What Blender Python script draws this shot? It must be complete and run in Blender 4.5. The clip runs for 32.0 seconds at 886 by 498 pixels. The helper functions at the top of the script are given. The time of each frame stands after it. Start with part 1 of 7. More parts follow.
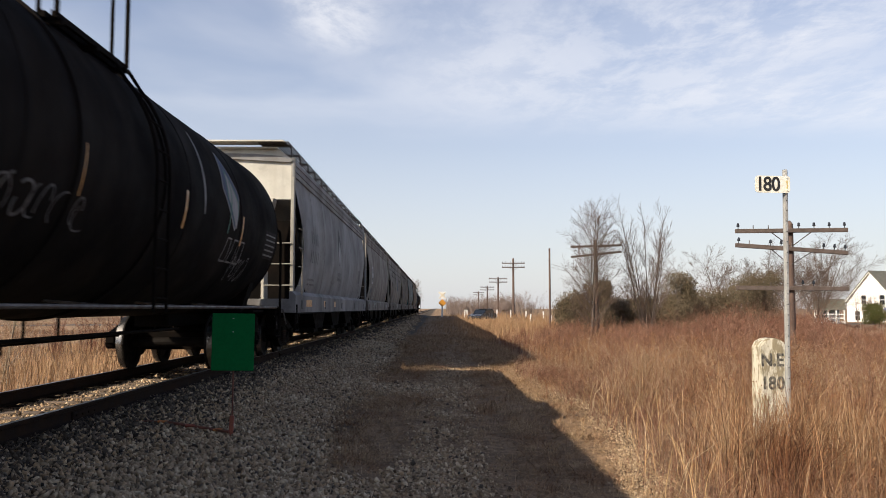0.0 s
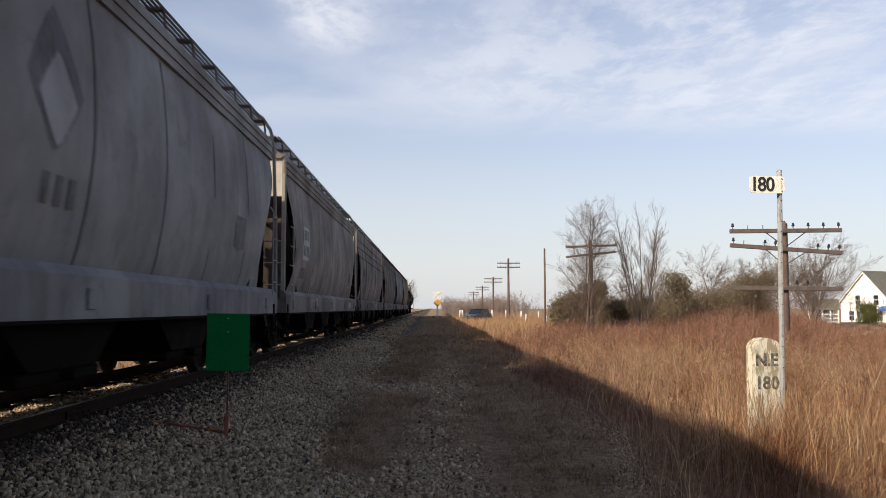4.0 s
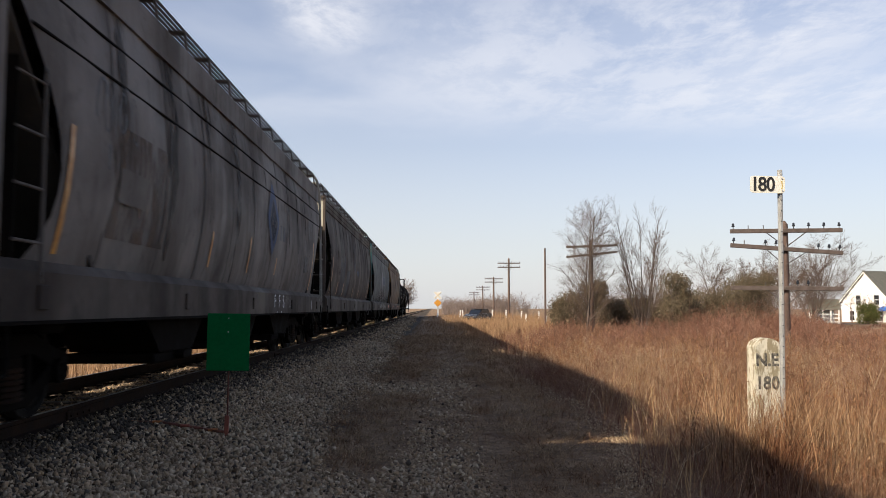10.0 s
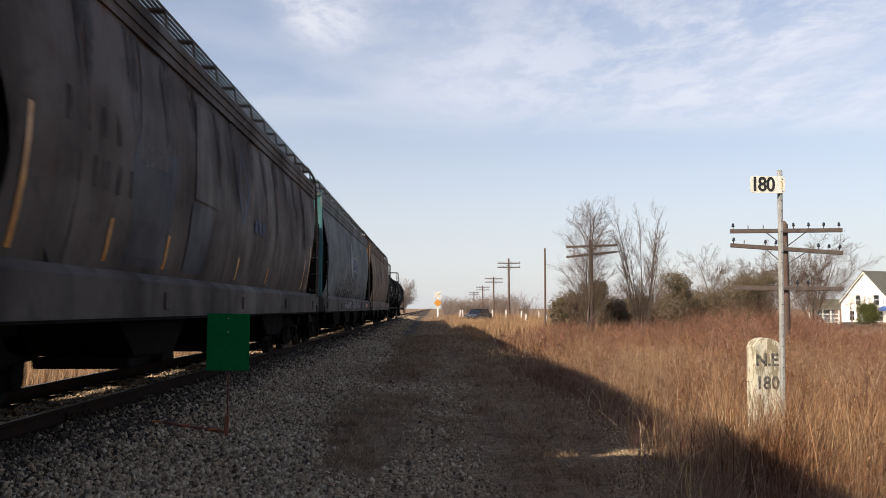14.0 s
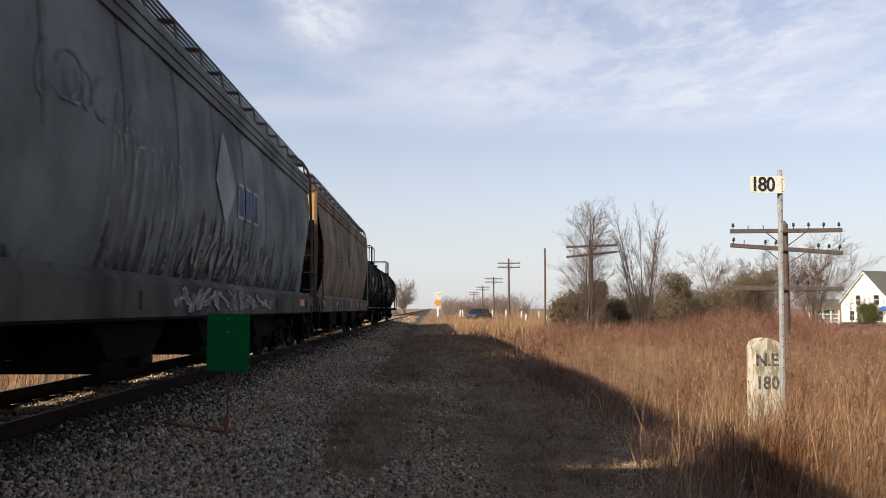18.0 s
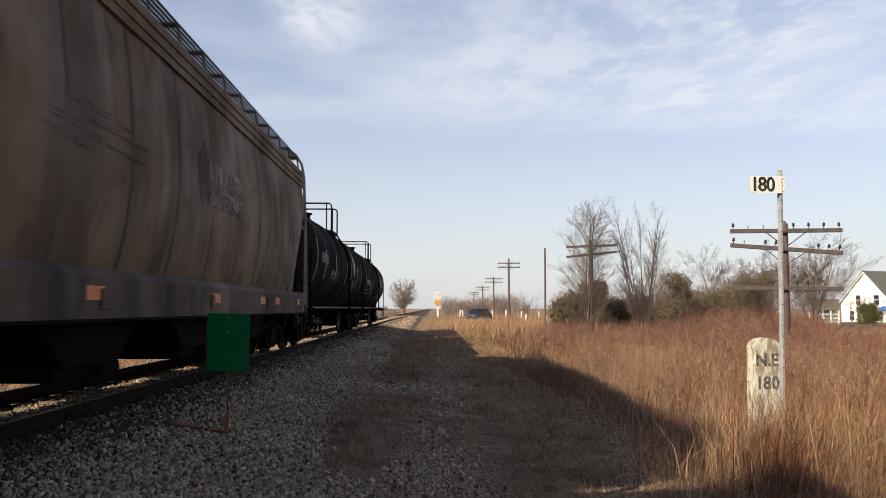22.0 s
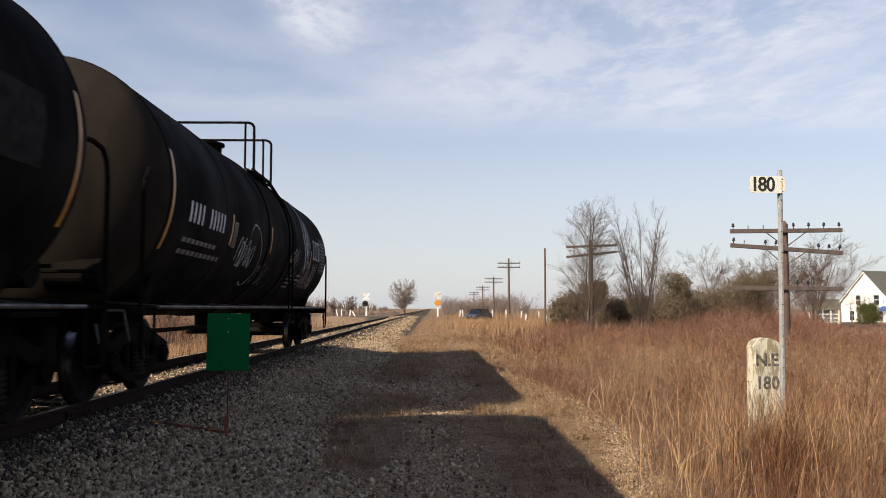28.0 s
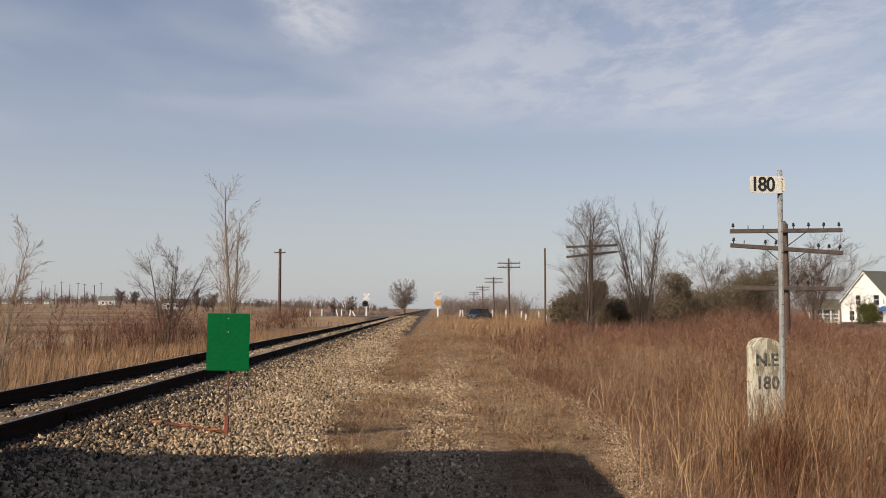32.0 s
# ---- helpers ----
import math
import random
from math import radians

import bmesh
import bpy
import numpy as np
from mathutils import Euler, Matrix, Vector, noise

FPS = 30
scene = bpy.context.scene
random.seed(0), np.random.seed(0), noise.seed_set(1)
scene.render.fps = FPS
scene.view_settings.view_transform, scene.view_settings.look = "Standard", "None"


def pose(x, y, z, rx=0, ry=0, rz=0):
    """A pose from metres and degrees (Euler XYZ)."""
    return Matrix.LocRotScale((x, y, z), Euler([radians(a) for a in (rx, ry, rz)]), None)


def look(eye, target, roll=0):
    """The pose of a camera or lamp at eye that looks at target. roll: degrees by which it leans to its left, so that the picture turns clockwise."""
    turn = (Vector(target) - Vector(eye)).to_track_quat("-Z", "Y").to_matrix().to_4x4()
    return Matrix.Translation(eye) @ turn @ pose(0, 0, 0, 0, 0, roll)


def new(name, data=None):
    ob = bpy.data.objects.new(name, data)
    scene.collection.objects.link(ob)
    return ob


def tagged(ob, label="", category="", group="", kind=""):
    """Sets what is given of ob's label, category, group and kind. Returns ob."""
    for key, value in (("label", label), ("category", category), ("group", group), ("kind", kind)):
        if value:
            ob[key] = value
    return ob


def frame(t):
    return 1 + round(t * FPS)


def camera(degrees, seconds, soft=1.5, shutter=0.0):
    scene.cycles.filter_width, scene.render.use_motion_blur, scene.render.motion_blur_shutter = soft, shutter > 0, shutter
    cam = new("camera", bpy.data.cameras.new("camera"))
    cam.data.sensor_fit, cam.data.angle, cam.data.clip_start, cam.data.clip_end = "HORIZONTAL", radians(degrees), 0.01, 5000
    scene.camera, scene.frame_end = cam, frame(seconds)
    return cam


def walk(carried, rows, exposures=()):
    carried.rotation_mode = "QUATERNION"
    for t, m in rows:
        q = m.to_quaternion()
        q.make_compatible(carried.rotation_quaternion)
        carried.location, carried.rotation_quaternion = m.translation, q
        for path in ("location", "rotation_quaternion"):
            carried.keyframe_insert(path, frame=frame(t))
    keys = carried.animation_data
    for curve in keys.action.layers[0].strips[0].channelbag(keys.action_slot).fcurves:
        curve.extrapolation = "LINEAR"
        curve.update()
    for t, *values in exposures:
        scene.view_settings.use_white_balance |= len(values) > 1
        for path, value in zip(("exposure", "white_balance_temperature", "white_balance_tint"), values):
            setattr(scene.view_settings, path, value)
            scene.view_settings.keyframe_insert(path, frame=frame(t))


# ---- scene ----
# World: the track runs along +Y, the camera stands at x = 0, y = 0; z = 0 is the trodden strip beside the ballast.
EYE_Z = 1.5
RAIL_Z = 0.455            # top of rail
TRACK_X = -4.655          # centre line of the track
SPEED = 4.93              # train, metres a second, towards -Y
CLIP = 32.0

cam = camera(55.2, CLIP, soft=0.75, shutter=0.5)


def aim(yaw):
    """The camera on its tripod: tilted up 4 degrees, turned to the right of the track by yaw degrees."""
    return pose(0, 0, EYE_Z, 94.0, 0, -yaw)


walk(cam, [(0.0, aim(0.42)), (0.5, aim(0.50)), (1.0, aim(0.61)), (1.5, aim(0.73)), (2.0, aim(0.82)), (2.5, aim(0.88)),
           (3.0, aim(0.88)), (3.5, aim(0.80)), (4.5, aim(0.74)), (5.5, aim(0.726)), (7.5, aim(0.69)), (9.5, aim(0.72)), (14.0, aim(0.726)),
           (32.0, aim(0.726))],
     # the camera's own exposure falls as the dark train leaves the picture
     [(0.0, 0.5), (24.0, 0.5), (27.0, 0.48), (28.0, 0.42), (29.5, 0.30), (31.2, 0.08), (32.0, 0.0)])

# ---- light: a low winter sun behind the train, to the rear left ----
SUN_TO = Vector((-1.0, -0.78, 0.80)).normalized()
sun = new("sun", bpy.data.lights.new("sun", "SUN"))
sun.data.energy, sun.data.angle, sun.data.color = 5.0, radians(0.55), (1.0, 0.865, 0.69)
sun.matrix_world = look(SUN_TO * 200, (0, 0, 0))

world = bpy.data.worlds.new("sky")
scene.world = world
world.use_nodes = True


def build_sky(tree):
    """Clear winter sky, whitish towards the horizon, with thin drifts of high cloud."""
    n, l = tree.nodes, tree.links
    n.clear()
    out = n.new("ShaderNodeOutputWorld")
    bg = n.new("ShaderNodeBackground")
    sky = n.new("ShaderNodeTexSky")
    sky.sky_type, sky.sun_disc = "NISHITA", False
    sky.sun_elevation = math.asin(SUN_TO.z)
    sky.sun_rotation = math.atan2(SUN_TO.x, SUN_TO.y)
    sky.air_density, sky.dust_density, sky.ozone_density = 1.0, 1.2, 2.0
    geo = n.new("ShaderNodeTexCoord")
    sep = n.new("ShaderNodeSeparateXYZ")
    l.new(geo.outputs["Generated"], sep.inputs[0])
    # haze whitens the sky low down
    haze = n.new("ShaderNodeMapRange")
    haze.interpolation_type = "SMOOTHSTEP"
    haze.inputs["From Min"].default_value, haze.inputs["From Max"].default_value = 0.42, -0.05
    haze.inputs["To Min"].default_value, haze.inputs["To Max"].default_value = 0.0, 0.78
    l.new(sep.outputs["Z"], haze.inputs["Value"])
    both = n.new("ShaderNodeMixRGB")
    both.inputs["Color2"].default_value = (4.95, 4.95, 5.2, 1)
    pale = n.new("ShaderNodeHueSaturation")
    pale.inputs["Hue"].default_value, pale.inputs["Saturation"].default_value, pale.inputs["Value"].default_value = 0.510, 0.93, 0.90
    l.new(sky.outputs["Color"], pale.inputs["Color"])
    l.new(haze.outputs[0], both.inputs["Fac"]); l.new(pale.outputs["Color"], both.inputs["Color1"])
    l.new(both.outputs["Color"], bg.inputs["Color"])
    bg.inputs["Strength"].default_value = 0.115
    l.new(bg.outputs[0], out.inputs[0])


build_sky(world.node_tree)


# ---- materials ----
def ramp_node(nt, stops):
    r = nt.nodes.new("ShaderNodeValToRGB")
    el = r.color_ramp.elements
    while len(el) < len(stops):
        el.new(0.5)
    for e, (p, c) in zip(el, stops):
        e.position, e.color = p, (*c, 1)
    return r


def noise_node(nt, coord, scale, detail=4, rough=0.6, squash=None, distort=0.0):
    t = nt.nodes.new("ShaderNodeTexNoise")
    t.inputs["Scale"].default_value, t.inputs["Detail"].default_value = scale, detail
    t.inputs["Roughness"].default_value, t.inputs["Distortion"].default_value = rough, distort
    if squash:
        m = nt.nodes.new("ShaderNodeMapping")
        m.inputs["Scale"].default_value = squash
        nt.links.new(coord, m.inputs[0])
        coord = m.outputs[0]
    nt.links.new(coord, t.inputs["Vector"])
    return t


def blend(nt, fac, a, b, mode="MIX"):
    m = nt.nodes.new("ShaderNodeMixRGB")
    m.blend_type = mode
    for sock, v in ((m.inputs["Fac"], fac), (m.inputs["Color1"], a), (m.inputs["Color2"], b)):
        if isinstance(v, bpy.types.NodeSocket):
            nt.links.new(v, sock)
        elif isinstance(v, tuple):
            sock.default_value = (*v, 1)
        else:
            sock.default_value = v
    return m.outputs["Color"]


def span(nt, sock, lo, hi, to_lo=0.0, to_hi=1.0):
    m = nt.nodes.new("ShaderNodeMapRange")
    m.interpolation_type = "SMOOTHSTEP"
    for k, v in (("From Min", lo), ("From Max", hi), ("To Min", to_lo), ("To Max", to_hi)):
        m.inputs[k].default_value = v
    nt.links.new(sock, m.inputs["Value"])
    return m.outputs[0]


def base(name, rough=0.6, metal=0.0, spec=0.5):
    m = bpy.data.materials.new(name)
    m.use_nodes = True
    nt = m.node_tree
    b = nt.nodes["Principled BSDF"]
    b.inputs["Roughness"].default_value, b.inputs["Metallic"].default_value = rough, metal
    b.inputs["Specular IOR Level"].default_value = spec
    co = nt.nodes.new("ShaderNodeTexCoord").outputs["Object"]
    return m, nt, b, co


def bump(nt, b, height, strength=0.3, dist=0.02):
    k = nt.nodes.new("ShaderNodeBump")
    k.inputs["Strength"].default_value, k.inputs["Distance"].default_value = strength, dist
    nt.links.new(height, k.inputs["Height"])
    nt.links.new(k.outputs[0], b.inputs["Normal"])


def plain(name, c, c2=None, rough=0.6, metal=0.0, scale=6.0, bumpy=0.2, fine=40.0, spec=0.5):
    """A painted or natural surface: two tones in patches, fine grain and a little relief."""
    m, nt, b, co = base(name, rough, metal, spec)
    c2 = c2 or tuple(v * 0.7 for v in c)
    n1, n2 = noise_node(nt, co, scale, 6), noise_node(nt, co, fine, 3)
    col = blend(nt, span(nt, n1.outputs["Fac"], 0.38, 0.68), c, c2)
    col = blend(nt, span(nt, n2.outputs["Fac"], 0.35, 0.75, 0.0, 0.35), col, tuple(v * 0.5 for v in c2))
    nt.links.new(col, b.inputs["Base Color"])
    nt.links.new(span(nt, n1.outputs["Fac"], 0.3, 0.7, max(0.05, rough - 0.12), min(1.0, rough + 0.12)), b.inputs["Roughness"])
    bump(nt, b, n2.outputs["Fac"], bumpy, 0.01)
    return m


def islands(name, cols, rough=0.85, spec=0.2, transl=0.0, grain=0.0, patches=0.0):
    """Stuff made of many loose pieces: each piece has its own tone."""
    m, nt, b, co = base(name, rough, 0.0, spec)
    g = nt.nodes.new("ShaderNodeNewGeometry")
    r = ramp_node(nt, [(i / max(1, len(cols) - 1), c) for i, c in enumerate(cols)])
    nt.links.new(g.outputs["Random Per Island"], r.inputs[0])
    col = r.outputs[0]
    if grain:
        n = noise_node(nt, co, grain, 3)
        col = blend(nt, span(nt, n.outputs["Fac"], 0.35, 0.7, 0.0, 0.6), col, blend(nt, 1.0, col, (0.5, 0.48, 0.45), "MULTIPLY"))
        bump(nt, b, n.outputs["Fac"], 0.5, 0.01)
    n3 = noise_node(nt, co, 0.35, 4)
    col = blend(nt, span(nt, n3.outputs["Fac"], 0.35, 0.65, 0.0, 0.45), col, blend(nt, 1.0, col, (0.62, 0.55, 0.5), "MULTIPLY"))
    if patches:
        n4 = noise_node(nt, co, 1.15, 5, 0.65)
        col = blend(nt, span(nt, n4.outputs["Fac"], 0.46, 0.60, 0.0, patches), col, blend(nt, 1.0, col, (0.55, 0.36, 0.30), "MULTIPLY"))
    nt.links.new(col, b.inputs["Base Color"])
    return m


def car_paint(name, c, grime, streak, rust=0.0, rough=0.68, spec=0.18):
    """Weathered rail-car paint: broad run-off bands, thin runs, blotches of road dirt, rust spots."""
    m, nt, b, co = base(name, rough, 0.0, spec)
    soft = noise_node(nt, co, 0.7, 6, 0.62)
    runs = noise_node(nt, co, 1.0, 4, 0.55, (1.5, 1.25, 0.13))
    thin = noise_node(nt, co, 1.0, 5, 0.7, (6.0, 5.5, 0.28))
    blot = noise_node(nt, co, 2.6, 9, 0.72, (1.0, 1.0, 0.7), 0.4)
    grit = noise_node(nt, co, 26.0, 4, 0.7)
    dark = tuple(v * 0.6 for v in grime)
    col = blend(nt, span(nt, soft.outputs["Fac"], 0.34, 0.66, 0.0, 0.75), c, tuple(v * 0.68 for v in c))
    col = blend(nt, span(nt, runs.outputs["Fac"], 0.42, 0.66, 0.0, min(0.95, streak * 1.15)), col, grime)
    col = blend(nt, span(nt, blot.outputs["Fac"], 0.50, 0.68, 0.0, streak * 0.75), col, dark)
    col = blend(nt, span(nt, blot.outputs["Fac"], 0.42, 0.30, 0.0, streak * 0.45), col, tuple(min(0.8, v * 1.3) for v in c))
    col = blend(nt, span(nt, thin.outputs["Fac"], 0.56, 0.74, 0.0, streak * 0.65), col, dark)
    col = blend(nt, span(nt, grit.outputs["Fac"], 0.54, 0.80, 0.0, 0.25), col, dark)
    if rust:
        spots = noise_node(nt, co, 3.1, 7, 0.72, (1, 1, 0.55))
        col = blend(nt, span(nt, spots.outputs["Fac"], 0.70 - 0.22 * rust, 0.78 - 0.18 * rust, 0.0, 0.85), col, (0.10, 0.05, 0.03))
    nt.links.new(col, b.inputs["Base Color"])
    nt.links.new(span(nt, soft.outputs["Fac"], 0.3, 0.7, rough - 0.12, min(1, rough + 0.2)), b.inputs["Roughness"])
    dents = noise_node(nt, co, 1.6, 3, 0.5)
    bump(nt, b, blend(nt, 0.12, dents.outputs["Fac"], grit.outputs["Fac"]), 0.35, 0.03)
    return m


M = {}
# underframe and wheel tones hold the shade under the cars in their colour
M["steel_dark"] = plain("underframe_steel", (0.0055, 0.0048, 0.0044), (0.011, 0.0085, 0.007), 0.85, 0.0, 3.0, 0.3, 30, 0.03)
M["wheel"] = plain("wheel_steel", (0.010, 0.008, 0.0068), (0.007, 0.006, 0.0054), 0.75, 0.1, 5.0, 0.2, 40, 0.1)
M["tread"] = plain("wheel_tread", (0.30, 0.29, 0.28), (0.2, 0.19, 0.18), 0.35, 1.0, 8.0, 0.05, 60)
M["rail_side"] = plain("rusty_rail_side", (0.017, 0.0105, 0.008), (0.03, 0.018, 0.012), 0.9, 0.0, 5.0, 0.4, 40, 0.06)
M["rail_top"] = plain("worn_rail_head", (0.17, 0.155, 0.145), (0.11, 0.098, 0.09), 0.45, 0.8, 2.0, 0.05, 30)
M["tie"] = plain("weathered_tie_wood", (0.16, 0.115, 0.08), (0.085, 0.062, 0.048), 0.9, 0.0, 4.0, 0.7, 28)
M["ballast"] = islands("ballast_stone", [(0.20, 0.138, 0.084), (0.55, 0.412, 0.262), (0.325, 0.231, 0.145), (0.75, 0.60, 0.405), (0.105, 0.071, 0.043), (0.53, 0.372, 0.22), (0.445, 0.327, 0.204)], 0.9, 0.2, grain=14)
M["ballast_dark"] = islands("dark_ballast_stone", [(0.048, 0.036, 0.026), (0.135, 0.105, 0.076), (0.074, 0.055, 0.04), (0.23, 0.185, 0.135), (0.032, 0.025, 0.019), (0.105, 0.08, 0.056)], 0.85, 0.2, grain=14)
M["green"] = plain("green_board_paint", (0.0, 0.125, 0.032), (0.0, 0.115, 0.03), 0.65, 0.0, 2.0, 0.03, 30, 0.1)
M["stake"] = plain("rusty_stake", (0.17, 0.055, 0.03), (0.10, 0.04, 0.025), 0.8, 0.0, 8.0, 0.4, 50)
M["stake_red"] = plain("faded_red_paint", (0.30, 0.07, 0.035), (0.20, 0.065, 0.04), 0.7, 0.0, 14.0, 0.3, 50)
M["orange"] = plain("chipped_orange_paint", (0.50, 0.16, 0.03), (0.24, 0.12, 0.06), 0.7, 0.0, 22.0, 0.3, 60)
M["galv"] = plain("galvanised_steel", (0.48, 0.48, 0.46), (0.34, 0.34, 0.33), 0.5, 0.3, 6.0, 0.1, 60)
M["sign_white"] = plain("white_sign_face", (0.80, 0.79, 0.72), (0.72, 0.68, 0.55), 0.45, 0.0, 7.0, 0.05, 40)
M["black"] = plain("black_paint", (0.012, 0.012, 0.013), (0.02, 0.02, 0.02), 0.6, 0.0, 8.0, 0.05, 40)
M["rust_stain"] = plain("yellowed_patch", (0.62, 0.52, 0.24), (0.5, 0.36, 0.14), 0.7, 0.0, 20.0, 0.1, 60)
M["pole_wood"] = plain("weathered_pole_wood", (0.13, 0.085, 0.065), (0.085, 0.055, 0.045), 0.9, 0.0, 2.5, 0.6, 30)
M["arm_wood"] = plain("weathered_crossarm_wood", (0.12, 0.092, 0.078), (0.08, 0.06, 0.05), 0.9, 0.0, 5.0, 0.5, 40)
M["insulator"] = plain("dark_glass_insulator", (0.03, 0.035, 0.045), (0.05, 0.05, 0.05), 0.2, 0.0, 8.0, 0.02, 40)
M["brace"] = plain("brace_steel", (0.11, 0.10, 0.095), (0.08, 0.06, 0.05), 0.6, 0.4, 8.0, 0.2, 40)
M["white"] = plain("white_paint", (0.80, 0.79, 0.76), (0.68, 0.66, 0.62), 0.6, 0.0, 5.0, 0.15, 40)
M["yellow"] = plain("yellow_sign_face", (0.60, 0.27, 0.03), (0.50, 0.21, 0.02), 0.5, 0.0, 5.0, 0.05, 40)
M["asphalt"] = plain("road_asphalt", (0.055, 0.053, 0.05), (0.075, 0.07, 0.065), 0.9, 0.0, 1.0, 0.4, 40)
M["car_blue"] = plain("dark_blue_car_paint", (0.038, 0.044, 0.055), (0.046, 0.052, 0.062), 0.25, 0.2, 2.0, 0.02, 20)
M["glass"] = plain("dark_window_glass", (0.012, 0.015, 0.018), (0.02, 0.024, 0.03), 0.06, 0.0, 2.0, 0.01, 20, 0.8)
M["chrome"] = plain("bright_metal", (0.6, 0.6, 0.6), (0.5, 0.5, 0.5), 0.2, 1.0, 4.0, 0.02, 40)
M["roof"] = plain("roof_shingle", (0.17, 0.16, 0.13), (0.11, 0.115, 0.09), 0.9, 0.0, 2.0, 0.5, 14)
M["siding"] = plain("white_house_siding", (0.80, 0.80, 0.77), (0.74, 0.73, 0.69), 0.65, 0.0, 1.5, 0.1, 20)
M["awning"] = plain("blue_awning_cloth", (0.03, 0.13, 0.42), (0.025, 0.10, 0.34), 0.8, 0.0, 4.0, 0.1, 40)
M["bark_pale"] = plain("pale_bark", (0.30, 0.24, 0.17), (0.19, 0.15, 0.11), 0.9, 0.0, 6.0, 0.6, 40)
M["bark_grey"] = plain("grey_bark", (0.13, 0.10, 0.082), (0.075, 0.058, 0.048), 0.9, 0.0, 5.0, 0.6, 40)
M["twig"] = islands("bare_twigs", [(0.10, 0.072, 0.056), (0.16, 0.115, 0.088), (0.13, 0.09, 0.07)], 0.9, 0.1)
M["twig_red"] = islands("red_brown_twigs", [(0.11, 0.056, 0.040), (0.25, 0.125, 0.083), (0.17, 0.088, 0.064), (0.40, 0.27, 0.19), (0.06, 0.033, 0.025), (0.23, 0.115, 0.078), (0.33, 0.195, 0.13)], 0.9, 0.1, patches=0.5)
M["twig_tan"] = islands("tan_twigs", [(0.30, 0.20, 0.12), (0.15, 0.09, 0.055), (0.42, 0.31, 0.20), (0.22, 0.118, 0.07), (0.60, 0.47, 0.33)], 0.9, 0.1, patches=0.7)
M["grass"] = islands("dry_grass", [(0.19, 0.100, 0.052), (0.46, 0.285, 0.155), (0.09, 0.046, 0.027), (0.66, 0.48, 0.30), (0.26, 0.136, 0.072), (0.04, 0.022, 0.014), (0.33, 0.18, 0.095)], 0.9, 0.15, patches=0.8)
M["grass_pale"] = islands("pale_dry_grass", [(0.32, 0.205, 0.115), (0.42, 0.29, 0.17), (0.25, 0.145, 0.08), (0.34, 0.21, 0.115), (0.20, 0.115, 0.065)], 0.9, 0.15)
M["grass_gold"] = islands("golden_straw", [(0.46, 0.30, 0.14), (0.62, 0.45, 0.25), (0.36, 0.21, 0.10), (0.74, 0.60, 0.40)], 0.9, 0.15)
M["seed_head"] = islands("withered_bracts", [(0.20, 0.10, 0.05), (0.36, 0.20, 0.10), (0.11, 0.055, 0.03), (0.46, 0.30, 0.17), (0.28, 0.135, 0.065)], 0.95, 0.1, patches=0.5)
M["thatch"] = islands("dead_thatch", [(0.29, 0.19, 0.108), (0.48, 0.34, 0.20), (0.15, 0.095, 0.055), (0.36, 0.24, 0.137), (0.56, 0.42, 0.265)], 0.95, 0.1, patches=0.6)
M["evergreen"] = islands("dull_winter_evergreen", [(0.080, 0.070, 0.042), (0.125, 0.102, 0.064), (0.19, 0.142, 0.094), (0.098, 0.085, 0.053)], 0.9, 0.15)
M["shrub_green"] = islands("clipped_evergreen", [(0.05, 0.075, 0.02), (0.085, 0.10, 0.03), (0.14, 0.11, 0.04)], 0.9, 0.15)
# paler than the near twigs: distance haze is put into the colour
M["far_wood"] = islands("hazed_bare_wood", [(0.21, 0.165, 0.145), (0.25, 0.20, 0.175), (0.18, 0.145, 0.13)], 0.95, 0.1)


def ground_material():
    """Bare earth with dead thatch; gravel dust along the track and the trodden middle, darkened to paint in shade
    between stones.
    """
    m, nt, b, co = base("ground_earth", 0.95, 0.0, 0.15)
    sep = nt.nodes.new("ShaderNodeSeparateXYZ")
    nt.links.new(co, sep.inputs[0])
    wob = noise_node(nt, co, 0.7, 5, 0.65)
    add = nt.nodes.new("ShaderNodeMath"); add.operation = "MULTIPLY_ADD"; add.inputs[1].default_value = 2.4
    nt.links.new(wob.outputs["Fac"], add.inputs[0]); nt.links.new(sep.outputs["X"], add.inputs[2])
    patch, fine, field = noise_node(nt, co, 2.2, 6, 0.7), noise_node(nt, co, 22, 5, 0.75), noise_node(nt, co, 0.05, 5, 0.6, (0.3, 1.6, 1))
    tuft = noise_node(nt, co, 9.0, 6, 0.75)
    earth = blend(nt, span(nt, patch.outputs["Fac"], 0.38, 0.62), (0.34, 0.228, 0.136), (0.19, 0.123, 0.073))
    earth = blend(nt, span(nt, tuft.outputs["Fac"], 0.45, 0.65, 0.0, 0.8), earth, (0.09, 0.06, 0.036))
    far = blend(nt, span(nt, field.outputs["Fac"], 0.42, 0.58), (0.30, 0.205, 0.125), (0.17, 0.11, 0.07))
    left = span(nt, sep.outputs["X"], -9.0, -13.0)
    earth = blend(nt, left, earth, far)
    # dark base: the shade in the gaps between stones is in the colour
    stone = blend(nt, span(nt, fine.outputs["Fac"], 0.4, 0.6), (0.05, 0.039, 0.028), (0.115, 0.09, 0.066))
    near_track = span(nt, add.outputs[0], 0.35, -0.35)
    off_track = span(nt, sep.outputs["X"], -8.6, -7.6)
    mul = nt.nodes.new("ShaderNodeMath"); mul.operation = "MULTIPLY"
    nt.links.new(near_track, mul.inputs[0]); nt.links.new(off_track, mul.inputs[1])
    col = blend(nt, mul.outputs[0], earth, stone)
    col = blend(nt, span(nt, fine.outputs["Fac"], 0.5, 0.8, 0.0, 0.5), col, (0.07, 0.05, 0.035))
    nt.links.new(col, b.inputs["Base Color"])
    bump(nt, b, fine.outputs["Fac"], 0.8, 0.04)
    return m


